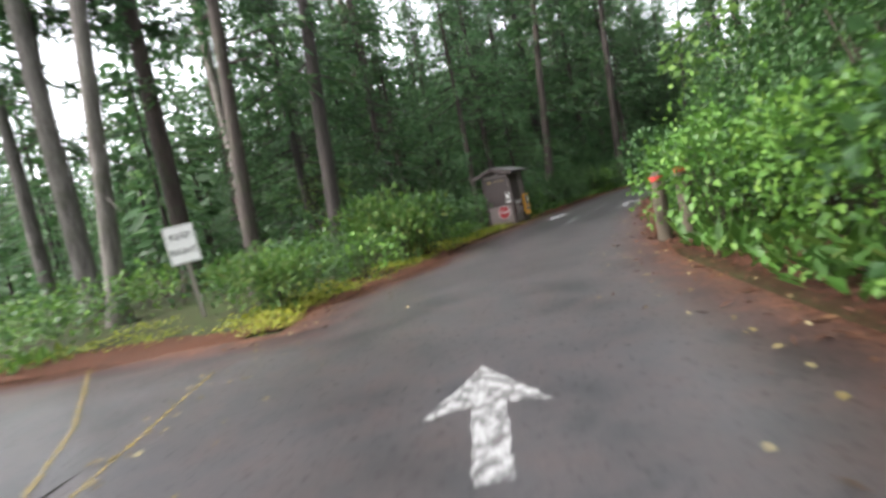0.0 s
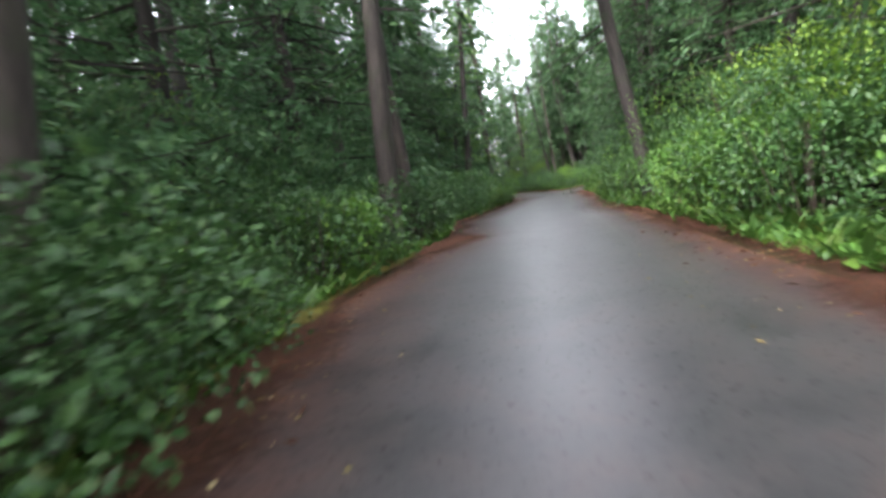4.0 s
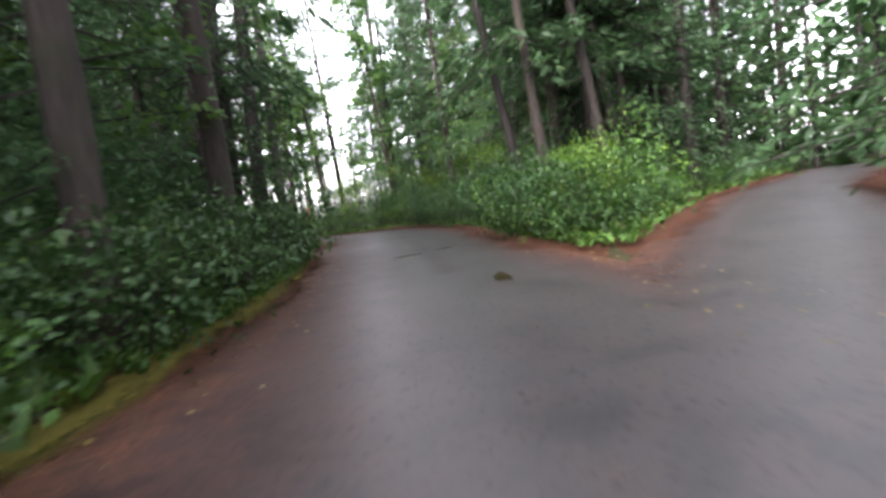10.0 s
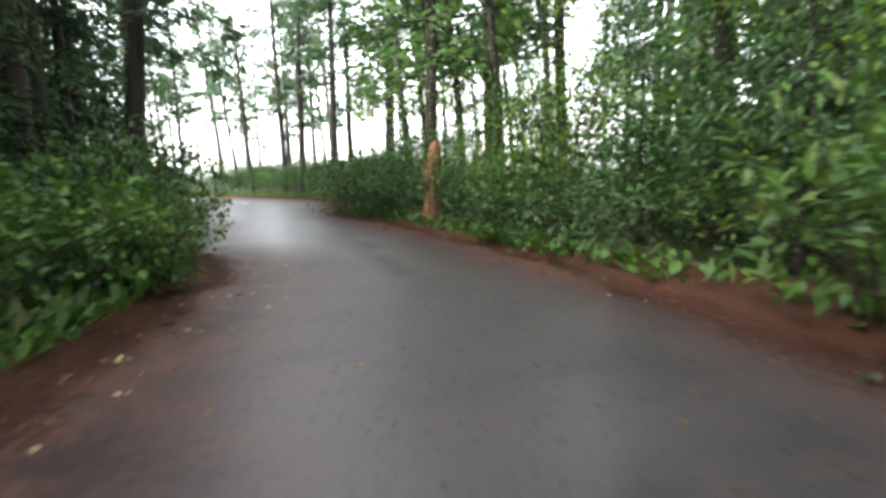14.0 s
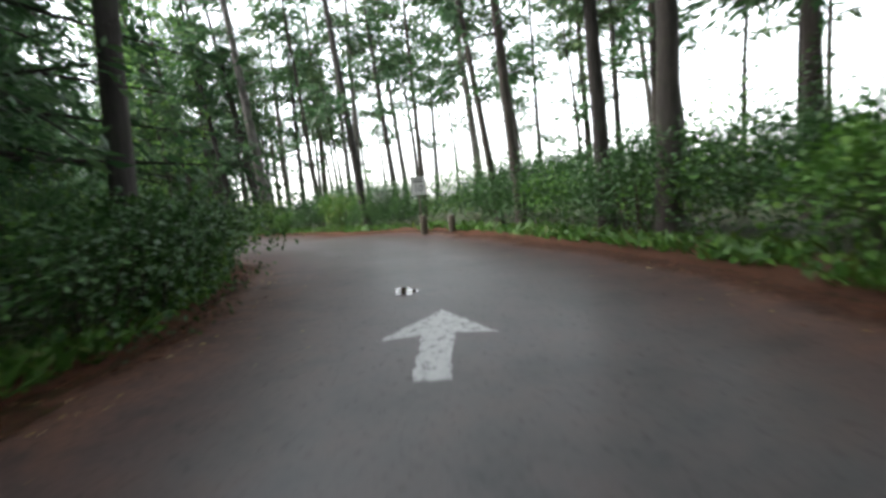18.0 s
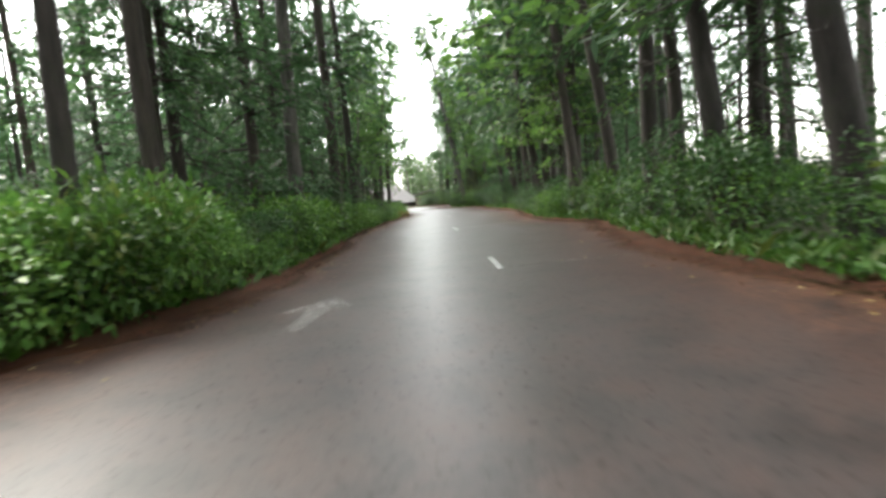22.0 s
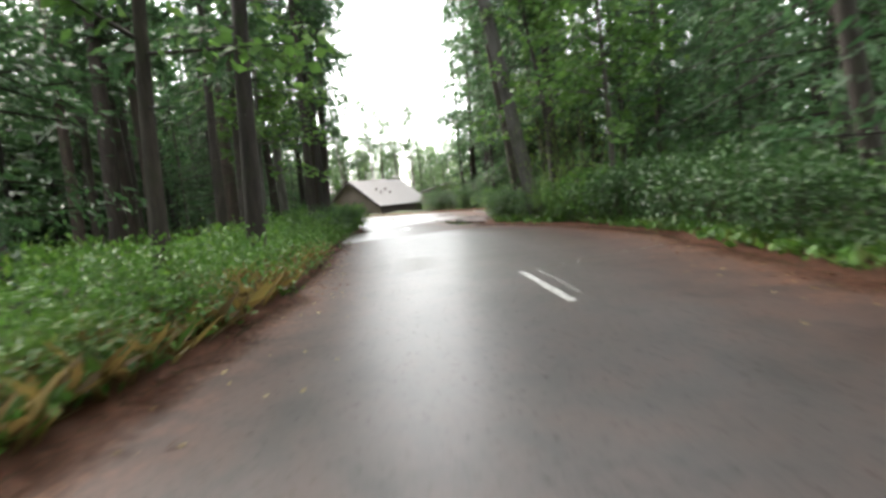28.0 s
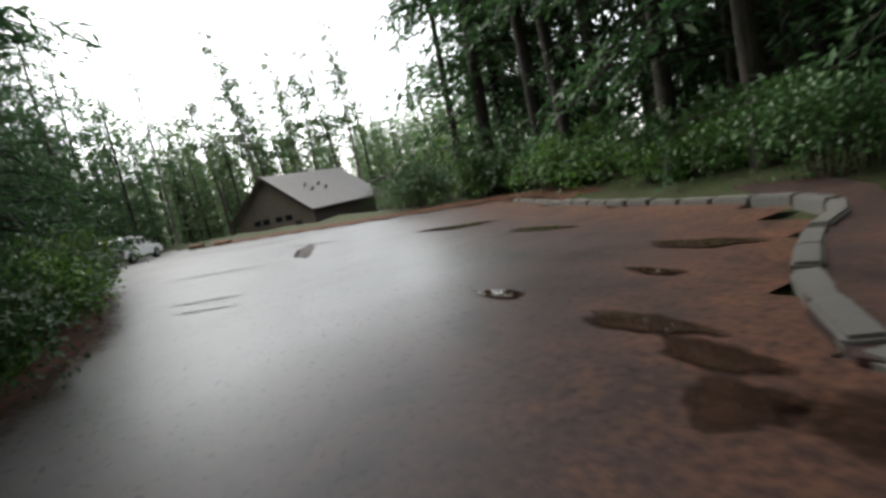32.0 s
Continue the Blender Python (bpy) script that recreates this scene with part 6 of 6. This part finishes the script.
# pay station: a small roofed booth of painted boards
def pay_station():
    ux, uy = 0.5, 0.866
    cx, cy = 3.13 + ux * 0.75 - 0.866 * 0.45, 21.42 + uy * 0.75 + 0.5 * 0.45
    root = thing("pay_station", (cx, cy, 0.0), "small brown roofed pay station booth with sign panels", "booth", "", math.degrees(math.atan2(uy, ux)) - 90)
    # local axes: x to the road, y along it; the stop panel faces -y
    part("plinth", box(1.24, 1.54, 0.12, 0.015, (-0.15, 0, 0.06)), TRIM, root)
    part("body", box(1.14, 1.44, 2.0, 0.01, (-0.15, 0, 1.1)), GREY_BOARD, root, "mauve-grey board walls")
    for px in (-0.71, 0.41):
        for sy in (-1, 1):
            part("corner_post", box(0.1, 0.1, 2.06, 0.012, (px, sy * 0.71, 1.14)), TRIM, root)
    part("upper_panel", box(0.98, 0.03, 1.12, 0.006, (-0.16, -0.735, 1.42)), BROWN_BOARD, root, "dark brown upper panel")
    part("lower_panel", box(0.98, 0.02, 0.66, 0.006, (-0.16, -0.73, 0.5)), GREY_BOARD, root)
    part("middle_rail", box(1.0, 0.035, 0.05, 0.006, (-0.16, -0.738, 0.845)), TRIM, root)
    part("side_panel", box(0.03, 0.76, 1.1, 0.006, (0.435, -0.26, 1.46)), BROWN_BOARD, root, "dark brown side panel")
    part("side_panel", box(0.03, 0.3, 0.95, 0.006, (0.432, 0.5, 1.5)), GREY_BOARD, root)
    octa = [(0.255 * math.cos(math.radians(22.5 + 45 * k)) / math.cos(math.radians(22.5)), 0.255 * math.sin(math.radians(22.5 + 45 * k)) / math.cos(math.radians(22.5))) for k in range(8)]
    stop = part("stop_sign", prism([(x * 1.0, z) for x, z in octa], 0.012), LETTER_WHITE, root, "red octagonal stop sign with white rim", Matrix.Translation((-0.02, -0.765, 0.56)))
    part("sign_face", prism([(x * 0.93, z * 0.93) for x, z in octa], 0.006), SIGN_RED, stop, "", Matrix.Translation((0, -0.006, 0)))
    lettering("letters", "STOP", 0.18, LETTER_WHITE, stop, Matrix.Translation((0, -0.009, 0)), 0.003)
    lettering("letters", "STATION", 0.1, LETTER_TAN, root, Matrix.Translation((-0.02, -0.752, 1.84)), 0.003)
    part("letter_bar", box(0.17, 0.004, 0.09, 0.0, (-0.42, -0.752, 1.84)), LETTER_TAN, root)
    notice = part("notice", box(0.2, 0.012, 0.42, 0.004, (0, 0, 0)), BROWN_BOARD, root, "small framed notice with a picture", Matrix.Translation((0.27, -0.76, 1.12)))
    part("frame_rim", box(0.2, 0.006, 0.012, 0, (0, -0.008, 0.2)), SIGN_WHITE, notice)
    part("frame_rim", box(0.2, 0.006, 0.012, 0, (0, -0.008, -0.2)), SIGN_WHITE, notice)
    part("frame_rim", box(0.012, 0.006, 0.4, 0, (-0.094, -0.008, 0)), SIGN_WHITE, notice)
    part("frame_rim", box(0.012, 0.006, 0.4, 0, (0.094, -0.008, 0)), SIGN_WHITE, notice)
    part("picture", prism([(-0.06, -0.02), (0.07, 0.0), (0.05, 0.13), (0.0, 0.04), (-0.05, 0.15)], 0.004), SIGN_WHITE, notice, "", Matrix.Translation((0, -0.012, 0.02)))
    for k in range(4):
        part("text_bar", box(0.14, 0.004, 0.014, 0, (0, -0.009, -0.06 - 0.034 * k)), SIGN_WHITE, notice)
    board = part("fee_board", box(0.02, 0.84, 0.56, 0.004, (0, 0, 0)), MAROON, root, "maroon fee board with rows of white text", Matrix.Translation((0.46, -0.25, 0.7)))
    for z in (-0.265, 0.265):
        part("frame_rim", box(0.006, 0.84, 0.012, 0, (0.011, 0, z)), LETTER_WHITE, board)
    for k, (w, o) in enumerate(((0.68, 0.02), (0.58, -0.03), (0.4, -0.12), (0.3, -0.17), (0.7, 0.02), (0.7, 0.02), (0.66, 0.0))):
        part("text_bar", box(0.005, w, 0.045 if k < 2 else 0.022, 0, (0.012, o, 0.2 - 0.064 * k)), LETTER_WHITE, board)
    case = part("poster_case", box(0.09, 0.5, 0.86, 0.01, (0, 0, 0)), ORANGE, root, "orange-framed poster case with slate-blue print", Matrix.Translation((0.49, 0.56, 0.70)))
    part("poster", box(0.006, 0.34, 0.6, 0, (0.047, 0, 0.06)), BLUE, case)
    part("poster_shape", prism([(-0.1, -0.2), (0.02, -0.16), (0.1, -0.2), (0.06, 0.02), (-0.06, 0.0)], 0.004), ORANGE, case, "", Matrix.Translation((0.055, 0.0, 0.02)) @ pose(0, 0, 0, 0, 0, 90))
    part("poster_shape", prism([(-0.12, 0.05), (0.0, 0.0), (0.02, 0.16), (-0.06, 0.28), (-0.13, 0.24)], 0.004), SIGN_BLACK, case, "", Matrix.Translation((0.056, 0.0, 0.02)) @ pose(0, 0, 0, 0, 0, 90))
    part("paper", box(0.004, 0.13, 0.17, 0, (0.053, 0.1, 0.2)), SIGN_WHITE, case, "white sheet of paper")
    part("ledge", box(0.12, 0.5, 0.3, 0.01, (0.42, 0.45, 0.24)), TRIM, root)
    for sgn in (-1, 1):
        m = Matrix.Translation((-0.15, 0, 2.38)) @ pose(0, 0, 0, 0, sgn * 17, 0) @ Matrix.Translation((sgn * 0.43, 0, 0))
        part("roof_slope", box(0.92, 2.0, 0.05, 0.008), ROOFING, root, "weathered grey roof slope", m)
        part("fascia", box(0.9, 0.03, 0.12, 0.006), TRIM, root, "", m @ Matrix.Translation((0, -0.985, -0.05)))
    part("gable", prism([(-0.7, 2.08), (0.4, 2.08), (0.34, 2.2), (-0.15, 2.34), (-0.64, 2.2)], 1.42), BROWN_BOARD, root, "", Matrix.Translation((0, -0.71, 0)))


pay_station()


def sign_on_post(name, at, rz, post_h, w, h, label, rows, thick_post=(0.09, 0.05), tilt=(0, 0)):
    root = thing(name, (*at, float(terrain([at])[0]) - 0.02), label, "sign", "", rz, tilt)
    part("post", box(thick_post[0], thick_post[1], post_h, 0.006, (0, 0, post_h / 2 - 0.15)), GREY_WOOD, root, "weathered grey wooden post")
    pl = part("sign_panel", box(w, 0.012, h, 0.005), SIGN_WHITE, root, "white rectangular sheet", Matrix.Translation((0, -thick_post[1] / 2 - 0.008, post_h - 0.15 - h / 2 + 0.02)))
    for k, (dx, dz, rw, rh) in enumerate(((0, h / 2 - 0.025, w - 0.04, 0.01), (0, -h / 2 + 0.025, w - 0.04, 0.01), (-w / 2 + 0.025, 0, 0.01, h - 0.04), (w / 2 - 0.025, 0, 0.01, h - 0.04))):
        part("border_line", box(rw, 0.004, rh, 0, (dx, -0.008, dz)), SIGN_BLACK, pl)
    for text, size, dz in rows:
        if text:
            lettering("letters", text, size, SIGN_BLACK, pl, Matrix.Translation((0, -0.009, dz)), 0.003)
        else:
            part("text_bar", box(w * 0.66, 0.004, size, 0, (0, -0.008, dz)), SIGN_BLACK, pl)
    return root


sign_on_post("traffic_sign", (-5.2, 11.25), 22, 2.15, 0.6, 0.8, "white two-line traffic sign on a weathered wooden post", (("KEEP", 0.19, 0.17), ("RIGHT", 0.18, -0.15)), tilt=(0, -3))
sign_on_post("speed_sign", (37.3, 132.2), 24, 2.5, 0.62, 0.78, "white speed limit sign on a wooden post", (("", 0.05, 0.27), ("", 0.05, 0.17), ("10", 0.4, -0.12)))


def round_post(at, h, r, wood, label, band=True, category="post", group=""):
    root = thing("marker_post" if band else "stump", (*at, float(terrain([at])[0]) - 0.02), label, category, group, 0, (0, random.Random(int(at[0] * 10)).uniform(-3, 3)))
    v, f = tube([(0, 0, -0.2), (0, 0, 0.05), (0, 0, h * 0.5), (0, 0, h - 0.02), (0, 0, h), (0, 0, h + 0.005)], [r * 1.1, r * 1.05, r, r * 0.97, r * 0.85, 0.005], 14, 0.02, np.random.default_rng(3))
    child("shaft", mesh_of("shaft", v, f, wood, True), root)
    if band:
        part("band", rod(r * 1.06, r * 1.06, 0.07, 16, (0, 0, h - 0.16)), RED_BAND, root, "red reflecting band")
    return root


round_post((3.72, 9.0), 1.3, 0.12, POST_WOOD, "thick brown wooden post with a red band", group="posts at the road edge")
round_post((3.86, 8.35), 1.3, 0.12, POST_WOOD, "thick brown wooden post with a red band", group="posts at the road edge")
round_post((38.3, 130.1), 0.85, 0.15, POST_WOOD, "short dark wooden stump beside the speed sign", False, "stump")
round_post((39.5, 130.0), 0.75, 0.14, POST_WOOD, "short wooden stump with a pale weathered top", False, "stump")


def log(at, rz, length, r, wood, label):
    root = thing("fallen_log", (*at, float(terrain([at])[0])), label, "log", "", rz)
    g = np.random.default_rng(int(length * 100))
    xs_ = np.linspace(-length / 2, length / 2, 9)
    pts = np.c_[xs_, 0.05 * np.sin(xs_ * 1.7), np.full(9, r * 0.8)]
    v, f = tube(np.concatenate([pts[:1], pts, pts[-1:]]), np.r_[0.01, np.linspace(r, r * 0.8, 9), 0.01], 12, 0.05, g)
    child("trunk", mesh_of("trunk", v, f, wood, True), root)
    v, f = tube([(length * 0.2, 0, r), (length * 0.22, 0.1, r * 2.1)], [0.05, 0.03], 6)
    child("branch_stub", mesh_of("branch_stub", v, f, wood, True), root)


log((12.6, 24.2), 62, 3.6, 0.15, BARK_PALE, "pale weathered log lying in the grass")
log((14.3, 26.4), 40, 2.6, 0.24, BARK_DARK, "dark rotting log lying in the grass")
log((-83.5, 160.8), 15, 2.6, 0.16, ROTTEN, "reddish log laid along the parking edge")
log((-78.5, 162.2), 18, 2.4, 0.16, ROTTEN, "reddish log laid at the parking edge")


def snag(at, h, r):
    root = thing("rotten_snag", (*at, float(terrain([at])[0])), "broken rust-red rotten tree stump among shrubs", "stump")
    g = np.random.default_rng(12)
    v, f = tube([(0, 0, -0.2), (0, 0, 0.1), (0.03, 0, h * 0.4), (0.08, 0.02, h * 0.75), (0.14, 0.03, h), (0.15, 0.03, h + 0.12)], [r * 1.5, r * 1.3, r, r * 0.85, r * 0.6, 0.02], 12, 0.14, g)
    child("shaft", mesh_of("shaft", v, f, ROTTEN, True), root)
    v, f = tube([(-0.12, 0.1, h * 0.5), (-0.16, 0.12, h * 0.85)], [r * 0.5, 0.03], 7, 0.15, g)
    child("splinter", mesh_of("splinter", v, f, ROTTEN, True), root)


snag((52.9, 99.6), 2.1, 0.22)

# drain grate at the road edge
grate = thing("drain_grate", (-32.68, 153.72, 0.01), "rusty iron drain grate at the road edge", "drain", "", 20)
part("rim", box(0.95, 0.42, 0.02, 0.004, (0, 0, 0.006)), IRON, grate)
for k in range(9):
    part("slat", box(0.035, 0.34, 0.022, 0.003, (-0.4 + 0.1 * k, 0, 0.014)), RUBBER, grate)

# raised path behind the kerb
walk_outline = [(-39.75, 161.75), (-40.65, 161.72), (-41.15, 162.25), (-41.65, 163.1), (-42.05, 164.0), (-42.5, 165.4), (-43.6, 166.25), (-45.2, 167.5), (-44.4, 168.3), (-42.7, 166.6), (-41.7, 164.9), (-39.7, 163.0), (-38.4, 162.4), (-36.8, 161.8), (-36.4, 161.35), (-38.2, 161.45)]
bm = bmesh.new()
top = bm.faces.new([bm.verts.new((x, y, 0.05)) for x, y in reversed(walk_outline)])
ext = bmesh.ops.extrude_face_region(bm, geom=[top])
bmesh.ops.translate(bm, vec=(0, 0, -0.2), verts=[v for v in ext["geom"] if isinstance(v, bmesh.types.BMVert)])
bmesh.ops.recalc_face_normals(bm, faces=bm.faces[:])
pave_me = bpy.data.meshes.new("pavement")
bm.to_mesh(pave_me)
bm.free()
pave_me.materials.append(ASPHALT)
pave_me.attributes.new("litter", "FLOAT", "POINT").data.foreach_set("value", np.full(len(pave_me.vertices), 0.75, np.float32))
tagged(new("pavement", pave_me), "raised grey asphalt path beside the parking place", "pavement", kind="structure")
kerb_line, _ = smooth_line([-39.3, -40.25, -41.05, -41.65, -42.1, -42.45, -43.4, -46.5, -50.0, -54.0], [161.62, 161.6, 162.3, 163.2, 164.1, 165.3, 166.05, 166.75, 167.7, 169.2], 0.72)
kerb = tagged(new("kerb"), "curved kerb of worn concrete blocks", "kerb", kind="structure")
KR = random.Random(4)
for p, q in zip(kerb_line[:-1], kerb_line[1:]):
    mid_, dv = (p + q) / 2, q - p
    part("kerb_stone", box(0.68, 0.2, 0.24, 0.025), CONCRETE, kerb, "", pose(mid_[0], mid_[1], -0.035 + KR.uniform(-0.02, 0.02), KR.uniform(-3, 3), KR.uniform(-1.5, 1.5), math.degrees(math.atan2(dv[1], dv[0])) + KR.uniform(-3, 3)))


# white pickup with a canopy, far across the parking place
def pickup(at, rz):
    root = thing("pickup_truck", (*at, 0.0), "white pickup truck with a white canopy, parked", "truck", "", rz)
    body = [(-2.6, 0.45), (-2.55, 1.02), (-0.55, 1.02), (0.9, 1.02), (1.2, 1.08), (2.35, 0.98), (2.6, 0.75), (2.62, 0.42), (2.2, 0.38), (2.15, 0.62), (1.85, 0.78), (1.5, 0.74), (1.25, 0.4), (-1.15, 0.4), (-1.3, 0.68),
            (-1.6, 0.8), (-1.95, 0.74), (-2.1, 0.42)]
    part("body", prism(body, 1.86, 0.03), CAR_WHITE, root, "white lower body", Matrix.Translation((0, -0.93, 0)))
    cab = [(-0.6, 1.0), (1.15, 1.0), (0.62, 1.66), (0.4, 1.74), (-0.5, 1.76), (-0.6, 1.7)]
    part("cab", prism(cab, 1.6, 0.05), CAR_WHITE, root, "", Matrix.Translation((0, -0.8, 0)))
    canopy = [(-2.52, 1.0), (-0.62, 1.0), (-0.62, 1.78), (-0.8, 1.86), (-2.2, 1.84), (-2.38, 1.74)]
    part("canopy", prism(canopy, 1.7, 0.05), CAR_WHITE, root, "white canopy over the load bed", Matrix.Translation((0, -0.85, 0)))
    for sy in (-1, 1):
        y = sy * 0.805
        part("side_window", box(0.62, 0.02, 0.42, 0.01, (0.42, y, 1.4)), CAR_GLASS, root)
        part("side_window", box(0.46, 0.02, 0.42, 0.01, (-0.26, y, 1.4)), CAR_GLASS, root)
        part("canopy_window", box(1.1, 0.02, 0.38, 0.01, (-1.55, sy * 0.855, 1.45)), CAR_GLASS, root)
        part("mirror", box(0.12, 0.2, 0.16, 0.03, (0.85, sy * 0.98, 1.2)), CAR_WHITE, root)
        part("headlamp", box(0.06, 0.3, 0.16, 0.02, (2.58, sy * 0.7, 0.82)), STEEL, root)
        part("tail_lamp", box(0.05, 0.14, 0.34, 0.02, (-2.59, sy * 0.84, 0.85)), TAIL_RED, root)
        part("door_handle", box(0.16, 0.03, 0.03, 0.008, (0.1, sy * 0.945, 0.98)), CAR_WHITE, root)
        for x in (-1.62, 1.68):
            w = part("wheel", rod(0.37, 0.37, 0.26, 24), RUBBER, root, "black tyre", Matrix.Translation((x, sy * 0.8, 0.37)) @ pose(0, 0, 0, 90, 0, 0) @ Matrix.Translation((0, 0, -0.13)), True)
            part("rim", rod(0.22, 0.2, 0.28, 16), STEEL, w, "", Matrix.Translation((0, 0, -0.01)))
    part("rear_window", box(0.02, 1.3, 0.5, 0.02, (-2.46, 0, 1.46)), CAR_GLASS, root)
    part("bumper", box(0.16, 1.8, 0.2, 0.04, (-2.66, 0, 0.55)), STEEL, root)
    part("bumper", box(0.16, 1.8, 0.22, 0.04, (2.64, 0, 0.5)), STEEL, root)


pickup((-83.0, 156.6), 155)


# park building below the far edge of the parking place
def park_building():
    base = -2.0
    root = thing("park_building", (-100.3, 169.7, base), "low brown park building with a grey shingle gable roof", "building", "", 37)
    # local: x along the gable (half width 4.3), y along the ridge
    eave, ridge, half, deep = 3.3, 7.3, 5.3, 13.0
    part("wall", box(2 * half, 0.25, eave, 0.02, (0, 0.12, eave / 2)), SIDING, root, "beige brown gable wall")
    part("gable", prism([(-half, eave), (half, eave), (0, ridge - 0.1)], 0.25), SIDING, root, "beige triangular gable")
    part("wall", box(2 * half, 0.25, eave, 0.02, (0, deep - 0.12, eave / 2)), SIDING, root)
    part("gable", prism([(-half, eave), (half, eave), (0, ridge - 0.1)], 0.25), SIDING, root, "", Matrix.Translation((0, deep - 0.25, 0)))
    for sx in (-1, 1):
        part("wall", box(0.25, deep - 0.5, eave, 0.02, (sx * (half - 0.12), deep / 2, eave / 2)), BROWN_BOARD, root, "dark brown side wall")
        ang = math.degrees(math.atan2(ridge - eave, half))
        ln = math.hypot(ridge - eave, half) + 0.75
        m = Matrix.Translation((0, deep / 2, ridge)) @ pose(0, 0, 0, 0, sx * ang, 0) @ Matrix.Translation((sx * ln / 2, 0, 0.06))
        slope = part("roof", box(ln, deep + 1.6, 0.16, 0.02), SHINGLE, root, "grey shingle roof slope", m)
        part("fascia", box(ln, 0.06, 0.3, 0.01, (0, -deep / 2 - 0.82, -0.06)), TRIM, slope)
        part("gutter", box(0.12, deep + 1.6, 0.14, 0.02, (sx * ln / 2, 0, -0.06)), TRIM, slope)
        for kx, ky in ((-0.6, -3.5), (0.3, -3.2), (-0.5, -1.2), (0.4, -0.9)):
            part("roof_vent", rod(0.13, 0.13, 0.45, 10, (kx * sx, ky, 0.05)), IRON, slope, "dark roof vent pipe")
    for kx in (-2.6, -1.3, 0.6, 2.0):
        win = part("window", box(1.0, 0.08, 0.62, 0.01), TRIM, root, "", Matrix.Translation((kx, -0.02, 2.55)))
        part("pane", box(0.86, 0.03, 0.5, 0.004, (0, -0.04, 0)), WINDOW_GLASS, win)
    part("door", box(0.95, 0.08, 2.05, 0.01, (3.2, -0.03, 1.03)), BROWN_BOARD, root)
    part("lean_to_roof", box(8.5, 9.0, 0.16, 0.02), SHINGLE, root, "lower grey roof beyond", Matrix.Translation((half + 4.6, 15.5, 5.4)) @ pose(0, 0, 0, 0, -12, 0))
    part("lean_to_wall", box(7.6, 8.0, 3.8, 0.03, (half + 4.4, 15.5, 1.9)), SIDING, root)


park_building()

# fallen leaves and twigs on the asphalt
FR = np.random.default_rng(77)
LEAF_LITTER = foliage("fallen_leaves", (0.1, 0.07, 0.025), (0.32, 0.26, 0.1), (0.6, 0.55, 0.38), 0.2, 0.5)
FN = 5200
fs = FR.uniform(-2, 231, FN)
side_ = np.where(FR.random(FN) < 0.5, 1, -1)
w_ = np.abs(edge(fs, side_))
fl = side_ * (w_ - np.abs(FR.normal(0, 0.75, FN)) + 0.25)
fp = along(fs, fl)
fp = np.c_[fp, np.full(len(fp), 0.012) + 0.05 * np.clip(np.abs(fl) - w_, 0, 0.5)]
fa = FR.random(FN) * 6.28
fd = np.stack([np.cos(fa), np.sin(fa), FR.normal(0, 0.12, FN)], 1)
fn = np.array([0, 0, 1.0]) + FR.standard_normal((FN, 3)) * 0.15
fz = FR.uniform(0.03, 0.09, FN)
tagged(new("fallen_leaf_scatter", mesh_of("fallen_leaf_scatter", *leaves_of(fp, fd, fn, fz, fz * 0.6, 0.15), LEAF_LITTER)), "pale fallen leaves scattered along the road", "leaves", kind="stuff")


# loose needles and twigs on the litter
NEEDLE_BROWN = foliage("dead_needles", (0.03, 0.014, 0.008), (0.12, 0.05, 0.028), (0.2, 0.11, 0.05), 0.05, 0.8)
NN = 26000
ns = FR.uniform(-8, 231, NN)
nside = np.where(FR.random(NN) < 0.45, 1, -1)
nl = nside * (np.abs(edge(ns, nside)) + FR.normal(0.25, 0.45, NN))
npos = along(ns, nl)
ok_ = np.abs(paved(npos) - 0.3) < 1.2
npos = npos[ok_]
nh = 0.006 + 0.05 * np.clip(paved(npos) + 0.25, 0, 1)
na = FR.random(len(npos)) * 6.28
nd = np.stack([np.cos(na), np.sin(na), FR.uniform(-0.05, 0.35, len(npos))], 1)
nz = FR.uniform(0.05, 0.16, len(npos))
tagged(new("loose_needle_scatter", mesh_of("loose_needle_scatter", *leaves_of(np.c_[npos, nh], nd, np.array([0, 0, 1.0]) + FR.standard_normal((len(npos), 3)) * 0.3, nz, nz * FR.uniform(0.08, 0.35, len(npos)), 0.2), NEEDLE_BROWN)), "brown dead needles and twigs along the road edge", "litter", kind="stuff")
